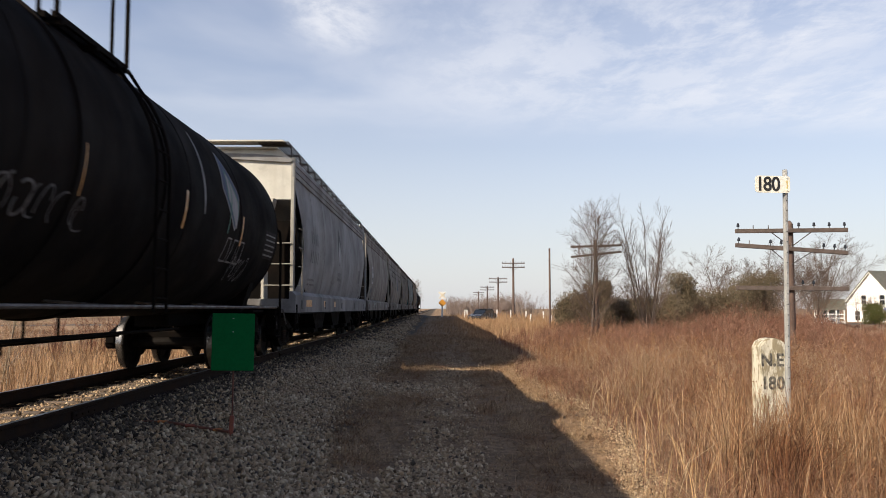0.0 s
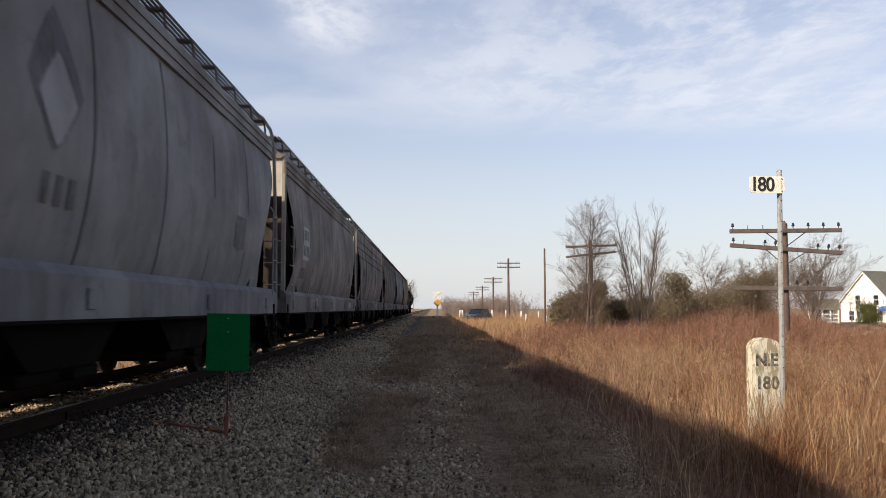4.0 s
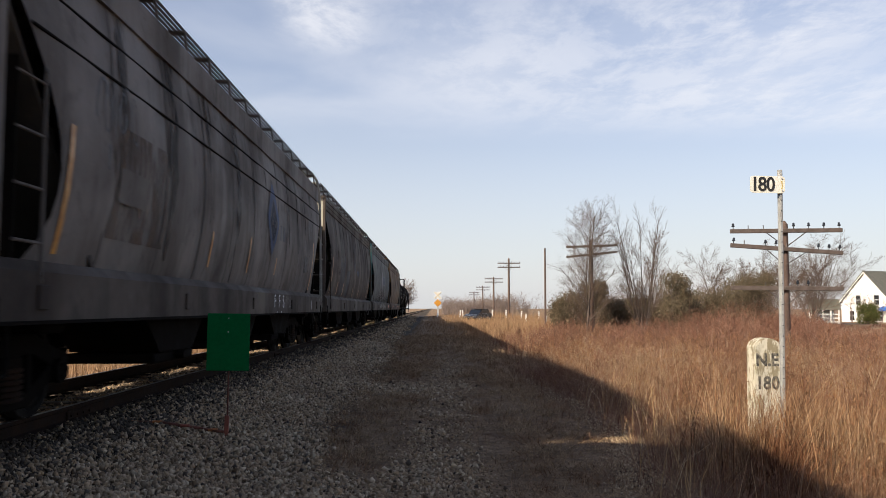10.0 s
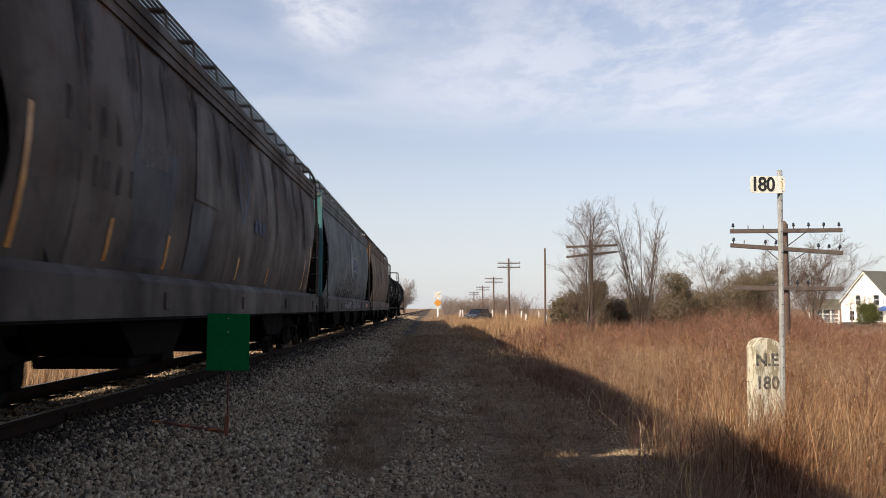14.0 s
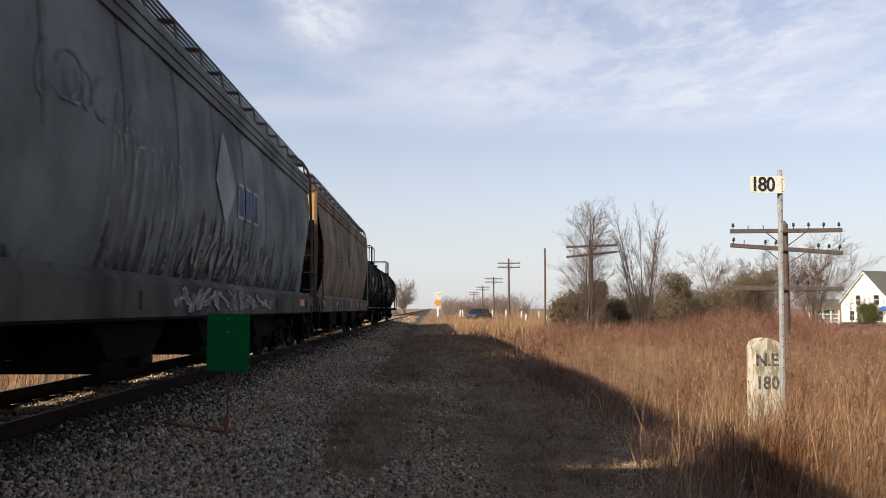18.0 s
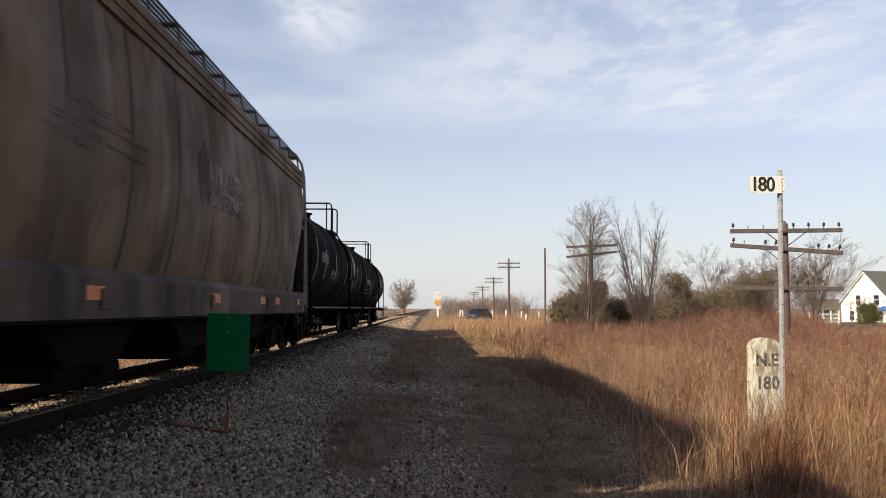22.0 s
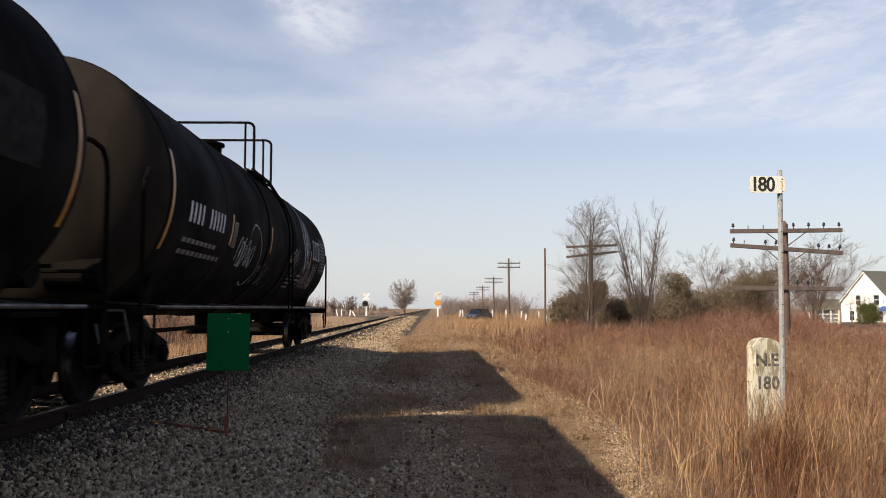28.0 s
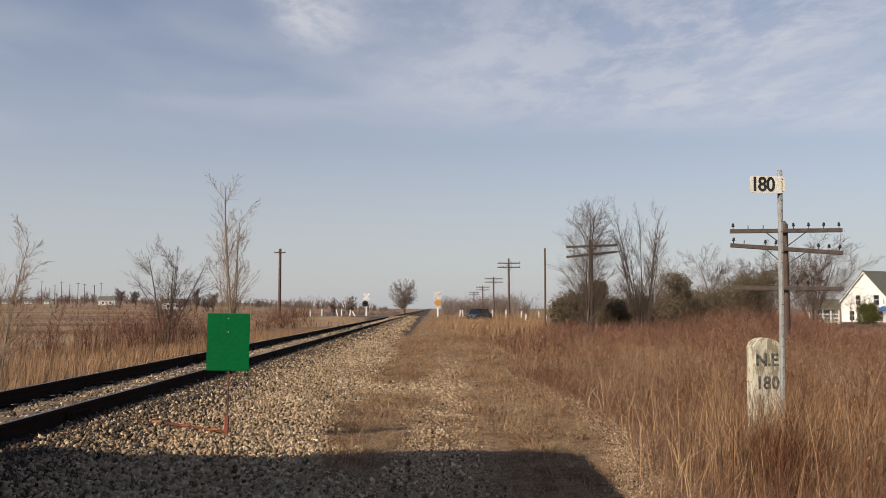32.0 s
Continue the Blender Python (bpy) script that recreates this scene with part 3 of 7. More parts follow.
def tuft_mesh(name, label, material, lots):
    """lots: rows of (x, y, height, spread, width) arrays; each place becomes one blade."""
    r = np.random.default_rng(len(name) * 13)
    out = []
    for x, y, h, spread, w in lots:
        n = len(x)
        pos = np.stack([x, y, ground_z(x, y) - 0.02], 1)
        lean = r.normal(0, 1, (n, 2)) * (spread * h)[:, None] + np.array([[0.10, 0.02]]) * h[:, None]
        out.append(blades(pos, h, lean, w, r, 2))
    v, f = joined(out)
    tagged(mesh_np(name, v, f, material), label, "grass", kind="stuff")


def build_grass():
    r = np.random.default_rng(21)
    lots = []
    # tall stand to the right, from the verge outwards, in clumps with dark gaps between them
    x, y = sown(r, 50000, 1.5, 11, 3.2, 17, 1.25)
    edge = np.interp(y, [4, 6.7, 8.2, 10.5, 14.6, 18], [1.75, 1.95, 2.3, 2.62, 2.45, 2.2]) + 0.10 * np.sin(y * 2.3)
    clump = 0.5 + 0.5 * ripple(1.9 * x, 1.7 * y)
    ok = (x > edge + r.normal(0, 0.10, len(x))) & (r.random(len(x)) < 0.05 + 0.95 * np.clip(clump, 0, 1) ** 1.5)
    x, y, clump, over = x[ok], y[ok], clump[ok], (x - edge)[ok]
    broad = 0.85 + 0.3 * ripple(0.6 * x + 3, 0.5 * y)
    h = np.interp(over, [0, 0.4, 1.2, 6], [0.30, 0.70, 1.02, 1.22]) * r.uniform(0.35, 1.12, len(x)) * broad * (0.65 + 0.5 * clump)
    lots.append((x, y, h, np.where(r.random(len(x)) < 0.4, 0.75, 0.30), r.uniform(0.0035, 0.0085, len(x)) * (0.7 + y / 26)))
    # thick tufts round the milepost
    x, y = r.normal(3.35, 0.55, 4200), r.normal(7.5, 0.5, 4200)
    ok = (x > 2.35) & (y < 8.5)
    x, y = x[ok], y[ok]
    lots.append((x, y, r.uniform(0.45, 1.02, len(x)), np.where(r.random(len(x)) < 0.3, 0.55, 0.22), r.uniform(0.004, 0.009, len(x))))
    x, y = sown(r, 36000, 1.9, 26, 15, 70, 1.5)
    ok = x > 2.1 + 0.3 * np.sin(y * 0.5) + r.normal(0, 0.3, len(x))
    x, y = x[ok], y[ok]
    h = np.interp(x - 2.0, [0, 1.5, 5, 20], [0.3, 0.62, 0.95, 0.9]) * r.uniform(0.4, 1.1, len(x)) * (0.85 + 0.35 * ripple(0.7 * x, 0.4 * y))
    lots.append((x, y, h, np.where(r.random(len(x)) < 0.35, 0.6, 0.28), r.uniform(0.007, 0.013, len(x)) * (1 + y / 45)))
    tuft_mesh("tall_grass", "tall dry tawny grass beside the trodden strip", M["grass"], lots)
    # bleached stalks standing above it
    x, y = sown(r, 1300, 2.3, 12, 4.2, 24, 1.3)
    h = np.interp(x, [2.3, 4, 12], [0.5, 1.12, 1.4]) * r.uniform(0.6, 1.12, len(x))
    lots = [(x, y, h, np.full(len(x), 0.3), r.uniform(0.004, 0.009, len(x)))]
    # single long straws that lean out over the gravel
    y = 4.6 + 9 * r.random(140)
    x = np.interp(y, [4, 6.7, 8.2, 10.5, 14.6], [1.6, 1.9, 2.2, 2.55, 2.4]) + r.normal(0, 0.14, len(y))
    lots.append((x, y, r.uniform(0.35, 0.85, len(x)), np.full(len(x), 0.5), r.uniform(0.005, 0.010, len(x))))
    tuft_mesh("dead_stalks", "bleached dead stalks standing in the grass", M["grass_gold"], lots)
    lots = []

    # pale grass on the far side of the track
    x, y = sown(r, 22000, -24, -7.9, 9, 62, 1.3)
    h = np.interp(x, [-24, -15, -12, -9, -7.9], [0.35, 0.55, 0.8, 0.72, 0.28]) * r.uniform(0.5, 1.2, len(x))
    lots = [(x, y, h, np.full(len(x), 0.2), r.uniform(0.008, 0.015, len(x)) * (1 + y / 40))]
    x, y = sown(r, 11000, -60, -8.5, 50, 135, 1.0)
    ok = np.sin(y * 0.11 + 0.02 * x) > -0.2
    x, y = x[ok], y[ok]
    lots.append((x, y, r.uniform(0.2, 0.6, len(x)), np.full(len(x), 0.3), r.uniform(0.02, 0.05, len(x))))
    tuft_mesh("field_grass", "pale straw-coloured dead grass beyond the track", M["grass_pale"], lots)
    x, y = sown(r, 16000, -1.3, 14, 40, 112, 1.0)
    h = np.interp(x, [-1.3, 1.5, 3.5, 5, 16], [0.10, 0.30, 0.75, 0.85, 0.9]) * r.uniform(0.4, 1.2, len(x))
    tuft_mesh("verge_grass", "dead grass along the far verge", M["grass_pale"], [(x, y, h, np.full(len(x), 0.25), r.uniform(0.02, 0.05, len(x)))])

    # flattened thatch on the strip between ballast and grass
    x, y = sown(r, 130000, -1.7, 2.7, 3.8, 45, 1.7)
    ok = r.random(len(x)) < (1 - gravel_cover(x, y)) ** 3 * np.clip(0.7 + 0.7 * ripple(2.2 * x, 1.3 * y), 0.08, 1)
    x, y = x[ok], y[ok]
    h = r.uniform(0.03, 0.15, len(x)) * (1 + y / 60) * (1 + 0.6 * ripple(3 * x, 2 * y))
    tuft_mesh("thatch", "short flattened dead thatch on the trodden strip", M["thatch"], [(x, y, h, np.full(len(x), 1.5), r.uniform(0.004, 0.009, len(x)) * (1 + y / 25))])
    n = 700
    cx, cy = np.where(r.random(n) < 0.45, r.normal(-1.1, 0.30, n), r.normal(1.45, 0.45, n)), 4.5 + 30 * r.random(n) ** 1.5
    ok = r.random(n) < 1.1 - gravel_cover(cx, cy)
    cx, cy = cx[ok], cy[ok]
    n = len(cx)
    x, y = np.repeat(cx, 26) + r.normal(0, 0.07, n * 26), np.repeat(cy, 26) + r.normal(0, 0.07, n * 26)
    h = np.repeat(r.uniform(0.05, 0.17, n), 26) * r.uniform(0.5, 1.1, n * 26)
    tuft_mesh("grass_tufts", "small dry grass tufts on the trodden strip", M["thatch"], [(x, y, h, np.full(len(x), 0.7), r.uniform(0.004, 0.008, len(x)) * (1 + y / 25))])


build_grass()


def brush(r, x, y, tall, width, stems, twigs, fan=0.26, kink=0.7):
    """Upright many-stemmed bushes: stems fan out from the base and carry fine twigs."""
    n = len(x)
    pos = np.repeat(np.stack([x, y, ground_z(x, y) - 0.02], 1), stems, 0)
    pos[:, :2] += r.normal(0, 0.16, (len(pos), 2))
    h = np.repeat(tall, stems) * r.uniform(0.6, 1.05, n * stems)
    lean = r.normal(0, fan, (n * stems, 2)) * h[:, None]
    w = np.repeat(width, stems) * r.uniform(0.7, 1.2, n * stems)
    out = [blades(pos, h, lean, w, r, 2)]
    t = r.uniform(0.3, 0.95, (n * stems, twigs))
    p2 = pos[:, None, :] + np.concatenate([lean[:, None, :] * (t * t)[..., None], (h[:, None] * t)[..., None]], 2)
    h2 = (h[:, None] * r.uniform(0.12, 0.34, t.shape)).ravel()
    lean2 = r.normal(0, kink, (t.size, 2)) * h2[:, None]
    out.append(blades(p2.reshape(-1, 3), h2, lean2, np.repeat(w, twigs) * 0.6, r, 1))
    return out


def low_cover(x, y, tall):
    """The scrub is low towards the road and mounds up in the middle of the verge."""
    crest = EYE_Z + 0.35 * np.sin(x * 1.7 + 2 * np.sin(y * 0.5)) * np.sin(y * 0.9) + y * np.interp(x / y, [0.05, 0.10, 0.16, 0.21, 0.28, 0.31, 0.343, 0.377, 0.423, 0.457, 0.49], [-0.036, -0.024, -0.015, -0.014, -0.010, -0.003, 0.010, 0.013, 0.004, -0.006, -0.026])
    return np.maximum(np.minimum(tall, (crest - ground_z(x, y)) * np.random.default_rng(5).uniform(0.75, 1.05, len(x))), 0.3)


def build_brush():
    r = np.random.default_rng(31)
    out = []
    x, y = sown(r, 1600, 2.6, 26, 8.5, 50, 1.1)
    tall = np.interp(x, [2.6, 4.5, 8, 26], [0.65, 1.35, 2.6, 3.0]) * r.uniform(0.6, 1.1, len(x)) * (0.85 + 0.25 * np.sin(x * 0.9) * np.sin(y * 0.6))
    tall = low_cover(x, y, tall)
    out += brush(r, x, y, tall, 0.0065 + y * 0.0003, 9, 9, 0.34, 0.95)
    x, y = sown(r, 900, 4, 60, 40, 104, 1.0)
    out += brush(r, x, y, low_cover(x, y, r.uniform(1.0, 1.9, len(x))), 0.016 + y * 0.0004, 8, 6)
    x, y = r.normal(-17.5, 2.0, 90), r.normal(52, 4, 90)
    out += brush(r, x, y, r.uniform(1.6, 3.2, 90), np.full(90, 0.035), 9, 8, 0.4, 0.9)
    x, y = r.normal(-18.0, 1.6, 40), r.normal(98, 5, 40)
    out += brush(r, x, y, r.uniform(1.4, 2.6, 40), np.full(40, 0.06), 9, 8, 0.4, 0.9)
    x, y = sown(r, 260, 1.7, 2.9, 5.0, 20, 1.2)
    x = x + np.interp(y, [4, 7, 9, 13, 20], [0.0, 0.05, 0.35, 0.35, 0.2])
    out += brush(r, x, y, r.uniform(0.18, 0.55, len(x)), 0.003 + y * 0.00025, 9, 9, 0.55, 1.2)
    v, f = joined([p for p in out if p[1].shape[1] == 4])
    tagged(mesh_np("brush", v, f, M["twig_red"]), "leafless red-brown brush thicket behind the tall grass", "brush", kind="stuff")
    out = []
    x, y = sown(r, 1150, 2.2, 9, 4.2, 24, 1.25)
    x = x + np.interp(y, [4, 7, 9, 13, 17], [-0.2, -0.05, 0.4, 0.45, 0.0])
    out += brush(r, x, y, np.interp(x, [2.2, 3, 4.5, 9], [0.3, 0.65, 1.0, 1.35]) * r.uniform(0.5, 1.15, len(x)), 0.0034 + y * 0.00022, 8, 12, 0.42, 1.15)
    x, y = sown(r, 190, -45, -9.5, 24, 100, 1.0)
    out += brush(r, x, y, r.uniform(0.7, 1.5, len(x)), 0.012 + y * 0.0003, 8, 6)
    v, f = joined(out)
    tagged(mesh_np("dead_weeds", v, f, M["twig_tan"]), "dry tan weed stalks and low scrub", "weeds", kind="stuff")
    # withered flower heads: loose puffs of tiny bracts near the stalks' tips
    n, per = 2300, 20
    x, y = sown(r, n, 2.5, 11, 4.4, 24, 1.2)
    ok = (ripple(0.9 * x + 1, 0.8 * y) > -0.25) & (x > np.interp(y, [4, 6.7, 8.2, 10.5, 14.6, 18], [2.0, 2.2, 2.5, 2.85, 2.7, 2.4]))
    x, y = x[ok], y[ok]
    n = len(x)
    top = ground_z(x, y) + np.interp(x, [2.4, 3.2, 5, 11], [0.35, 0.7, 1.05, 1.25]) * r.uniform(0.55, 1.12, n)
    big = r.uniform(0.035, 0.09, n)
    pos = np.repeat(np.stack([x, y, top], 1), per, 0) + r.normal(0, 1, (n * per, 3)) * np.repeat(big, per)[:, None] * np.array([[0.75, 0.75, 1.3]])
    tv = np.array([[-0.5, 0, 0], [0.0, -0.22, 0.05], [0.5, 0.04, 0], [0.0, 0.22, 0.06]])
    size = np.repeat(r.uniform(0.012, 0.030, (n * per, 1)) * (0.8 + pos[:, 1:2] / 30), 3, 1)
    v, f = scatter(tv, np.array([[0, 1, 2, 3]]), pos, size, r)
    tagged(mesh_np("withered_flower_heads", v, f, M["seed_head"]), "withered rust-brown flower heads on weed stalks", "weeds", kind="stuff")


build_brush()


def grow(r, a, d, length, radius, level, out, spread, up, kids, reach):
    """One limb as a crooked chain of tapered pieces, with side limbs; out[level] gathers rows for tubes()."""
    steps = (8 if reach < 0.8 else 5) if level == 0 else 4 if level == 1 else 3
    p, rad = a.copy(), radius
    for k in range(steps):
        d = d + r.normal(0, 0.018 + 0.022 * level, 3)
        d[2] += up * 0.12
        d /= np.linalg.norm(d)
        q = p + d * length / steps
        nr = radius * (1 - 0.72 * (k + 1) / steps)
        out[min(level, 3)].append((*p, *q, rad, nr))
        if level < len(kids):
            for _ in range(kids[level]):
                if k == 0 and level == 0:
                    continue
                s = r.normal(0, 1, 3)
                s -= d * s.dot(d)
                s /= np.linalg.norm(s) + 1e-9
                nd = d * math.cos(spread) + s * math.sin(spread) * r.uniform(0.7, 1.2)
                nd[2] += up * 0.15
                nd /= np.linalg.norm(nd)
                t = r.uniform(0, 1)
                grow(r, p + (q - p) * t, nd, length * r.uniform(0.38, 0.62) * (reach if level == 0 else 1.0) * (1 - 0.5 * k / steps), max(nr * 0.5, 0.004), level + 1, out, spread, up, kids, reach)
        p, rad = q, nr


def bare_tree(x, y, height, stems, spread, up, kids, radius, seed, label, bark="bark_grey", twig="twig", fan=0.25, reach=1.0):
    r = np.random.default_rng(seed)
    z = float(ground_z(x, y)) - 0.05
    tree = empty("tree", pose(x, y, z), label, "tree")
    out = {0: [], 1: [], 2: [], 3: []}
    for s in range(stems):
        d = np.array([r.normal(0, fan), r.normal(0, fan), 1.0])
        a = np.array([r.normal(0, 0.08 * (stems > 1)), r.normal(0, 0.08 * (stems > 1)), 0.0])
        grow(r, a, d / np.linalg.norm(d), height * (1.0 if s == 0 else r.uniform(0.65, 1.0)), radius * (1.0 if s == 0 else 0.75), 0, out, spread, up, kids, reach)
    thin = 0.0022 + y * 0.00008
    limbs = np.array(out[0] + out[1])
    limbs[:, 6:] = np.maximum(limbs[:, 6:], thin * 1.15)
    v, f = tubes(limbs, 5)
    mesh_np("trunk", v, f, M[bark], tree)
    if out[2]:
        tw = np.array(out[2] + out[3])
        tw[:, 6:] = np.clip(tw[:, 6:], thin * 0.6, thin * 1.4)
        v, f = tubes(tw, 3)
        mesh_np("crown", v, f, M[twig], tree)["label"] = "fine bare twigs"
    return tree


bare_tree(-9.9, 42, 8.2, 4, 0.55, 0.16, [2, 2, 2], 0.06, 4, "slender leafless sapling with pale bark behind the track", "bark_pale", "twig_tan", 0.085, 0.55)
bare_tree(-11.5, 23, 4.3, 2, 0.6, 0.15, [2, 2, 2], 0.030, 6, "thin leafless sapling with pale stems in dead grass", "bark_pale", "twig_tan", 0.07, 0.6)
bare_tree(-15.6, 50, 5.6, 5, 0.6, 0.12, [2, 3, 2], 0.07, 9, "leafless tree with a few upright stems in dead grass", "bark_grey", "twig", 0.26, 0.8)
bare_tree(8.8, 48, 7.2, 3, 0.68, 0.16, [3, 3, 2], 0.075, 14, "leafless round-headed tree beside a telegraph pole", "bark_grey", "twig", 0.09, 0.78)
bare_tree(12.2, 49, 7.3, 9, 0.46, 0.20, [2, 2, 1], 0.055, 17, "leafless tree of many upright stems above the brush", "bark_grey", "twig", 0.19, 0.62)
bare_tree(-6.2, 190, 6.6, 7, 0.7, 0.1, [3, 3, 2], 0.07, 18, "round leafless tree beside the far track", "twig_tan", "far_wood", 0.4)
for tx, ty, th, ts in ((-89.0, 300, 4.5, 30), (-83.0, 300, 6.8, 31), (-80.0, 302, 6.0, 32), (-77.0, 300, 5.5, 33), (-180.0, 492, 9.0, 34), (-174.0, 500, 8.0, 35), (-23.0, 200, 3.6, 36), (-19.7, 200, 4.8, 37)):
    bare_tree(tx, ty, th, 5, 0.65, 0.12, [2, 3, 2], 0.10, ts, "small leafless tree far off in the dead fields", "bark_grey", "far_wood", 0.30)
for tx, ty, th, ts in ((29.8, 88, 7.8, 20), (35.5, 92, 7.2, 22), (39.5, 88, 8.6, 23), (44.0, 98, 8.8, 24), (41.0, 104, 8.6, 26)):
    bare_tree(tx, ty, th, 6, 0.7, 0.12, [2, 3, 3], 0.09, ts, "leafless yard tree with a rounded crown near the white house", "bark_grey", "twig", 0.42)


def leafy(name, x, y, height, width, n, seed, label, material, leaf, lumps=9, low=0.05):
    """An evergreen: a short trunk and a crown of small sprays gathered in uneven lumps."""
    r = np.random.default_rng(seed)
    z = float(ground_z(x, y)) - 0.05
    tree = empty(name, pose(x, y, z), label, "tree")
    segs = [(0, 0, 0, 0, 0, height * 0.8, 0.12, 0.03)]
    cs = []
    for k in range(lumps):
        hz = r.uniform(0.15, 0.88)
        rad = width * 0.5 * (1 - 0.6 * max(0, hz - 0.35))
        a = r.uniform(0, 2 * math.pi)
        c = np.array([math.cos(a) * rad * 0.55, math.sin(a) * rad * 0.55, height * hz])
        cs.append((c, rad * r.uniform(0.42, 0.75)))
        segs.append((0, 0, height * hz * 0.6, *c, 0.05, 0.015))
    v, f = tubes(segs, 5)
    mesh_np("trunk", v, f, M["bark_grey"], tree)
    per = n // lumps
    pts = []
    for c, rad in cs:
        d = r.normal(0, 1, (per, 3))
        d /= np.linalg.norm(d, axis=1)[:, None]
        pts.append(c + d * rad * (r.random((per, 1)) ** 0.4) * np.array([1, 1, 0.95]) * r.uniform(0.8, 1.15, (per, 1)))
    p = np.concatenate(pts)
    p = p[(p[:, 2] > height * low)]
    tv = np.array([[-0.5, 0, 0], [0.1, -0.28, 0.08], [0.6, 0.05, -0.05], [0.05, 0.3, 0.1]])
    s = r.uniform(0.6, 1.3, (len(p), 1)) * leaf
    v, f = scatter(tv, np.array([[0, 1, 2, 3]]), p, np.repeat(s, 3, 1), r)
    mesh_np("crown", v, f, M[material], tree)["label"] = "dense evergreen sprays"
    return tree


for k, (x, y, h, w) in enumerate([(10.0, 62, 3.9, 3.1), (11.8, 62, 4.2, 3.1), (14.2, 64, 3.1, 3.4), (16.2, 66, 3.0, 3.2), (18.7, 66, 4.9, 3.8), (20.8, 70, 3.7, 3.8), (25.2, 78, 3.6, 4.4),
                                  (27.8, 78, 5.2, 4.8), (31.0, 80, 5.6, 5.2)]):
    leafy("evergreen_tree", x, y, h, w, 10500, 40 + k, "low dull-green juniper in winter colour", "evergreen", 0.125, 22)
leafy("round_shrub", 56.7, 110, 2.5, 3.3, 11000, 60, "rounded clipped evergreen shrub before the white house", "shrub_green", 0.12, 18, 0.0)


def far_woods():
    """Thin belts of bare trees along the horizon."""
    r = np.random.default_rng(71)
    out = []

    def belt(n, x0, x1, y0, y1, h0, h1, w):
        x, y = r.uniform(x0, x1, n), r.uniform(y0, y1, n)
        tall = r.uniform(h0, h1, n) * (0.75 + 0.35 * np.sin(x * 0.05) * np.sin(x * 0.013 + 2))
        out.extend(brush(r, x, y, tall, np.full(n, w), 7, 6))

    belt(420, -800, -30, 620, 800, 3, 7, 0.22)
    belt(900, -950, -40, 600, 900, 5, 11, 0.5)
    belt(90, -260, -20, 300, 420, 2.0, 5.5, 0.16)
    belt(260, 20, 420, 420, 560, 6, 11, 0.22)
    belt(260, 3, 24, 200, 290, 3.5, 6.5, 0.14)
    belt(150, 30, 120, 120, 190, 4.5, 8, 0.12)
    belt(190, -30, -8, 150, 240, 1.8, 3.8, 0.10)
    belt(80, 19, 36, 84, 100, 3.5, 6.0, 0.05)
    v, f = joined(out)
    tagged(mesh_np("far_woods", v, f, M["far_wood"]), "hazy brown belts of bare trees on the horizon", "woods", kind="stuff")


far_woods()


# ---- signs and posts by the track ----
def lettering(text, size, parent, m, material, name="numerals", depth=0.002, width=1.0, bold=0.0):
    cu = bpy.data.curves.new(name, "FONT")
    cu.body, cu.size, cu.extrude, cu.offset, cu.align_x, cu.align_y = text, size, depth, bold, "CENTER", "CENTER"
    tmp = bpy.data.objects.new(name, cu)
    scene.collection.objects.link(tmp)
    bpy.context.view_layer.update()
    me = bpy.data.meshes.new_from_object(tmp.evaluated_get(bpy.context.evaluated_depsgraph_get()))
    bpy.data.objects.remove(tmp)
    me.transform(Matrix.Diagonal((width, 1, 1, 1)))
    me.materials.clear()
    me.materials.append(material)
    ob = new(name, me)
    ob.parent = parent
    ob.matrix_basis = m
    return ob


def green_board():
    thing = empty("track_marker", pose(-2.21, 9.26, 0), "plain green rectangular board on a rusty stake in the ballast", "sign")
    zb = float(ground_z(-2.21, 9.26))
    bm = bmesh.new()
    box(bm, (0, 0, 1.135), (0.457, 0.006, 0.617), 0.002, pose(0, 0, 0, 0, 0.6, 2))
    board = part("board", bm, M["green"], thing, "bright green sheet-metal board")
    for z in (1.245, 1.39):
        bm = bmesh.new()
        rod(bm, (0, -0.003, z), (0, -0.008, z), 0.007, 8)
        part("bolt", bm, M["galv"], board)
    bm = bmesh.new()
    box(bm, (0.004, 0.012, zb + 0.62 - 0.15), (0.016, 0.016, 1.46), 0.003, pose(0, 0, 0, 0, 0.6, 0))
    stake = part("stake", bm, M["stake"], thing, "thin rusty steel stake")
    bm = bmesh.new()
    box(bm, (-0.004, 0.0, zb + 0.09), (0.045, 0.03, 0.26), 0.006, pose(0, 0, 0, 0, 2, 0))
    part("foot", bm, M["stake_red"], thing, "faded red painted foot")
    # a painted bar lying from the stake towards the rail
    lying = empty("lying_stake", pose(-2.25, 9.30, 0), "rusty orange-painted bar lying across the ballast", "bar")
    bm = bmesh.new()
    pts = [(x, 9.30 + dy - 9.30, float(ground_z(-2.25 + x, 9.3)) + 0.035) for x, dy in ((0, 0), (-0.35, 0.01), (-0.7, 0.03), (-1.02, 0.02))]
    pipe(bm, pts, 0.016, 6)
    part("bar", bm, M["stake"], lying)
    for k, x in enumerate((-0.12, -0.42, -0.72, -0.98)):
        bm = bmesh.new()
        z = float(ground_z(-2.25 + x, 9.3)) + 0.037
        rod(bm, (x - 0.05, 0.005, z), (x + 0.05, 0.01, z), 0.0185, 8)
        part("paint_band", bm, M["orange"] if k != 1 else M["stake_red"], lying, "chipped orange paint")


green_board()


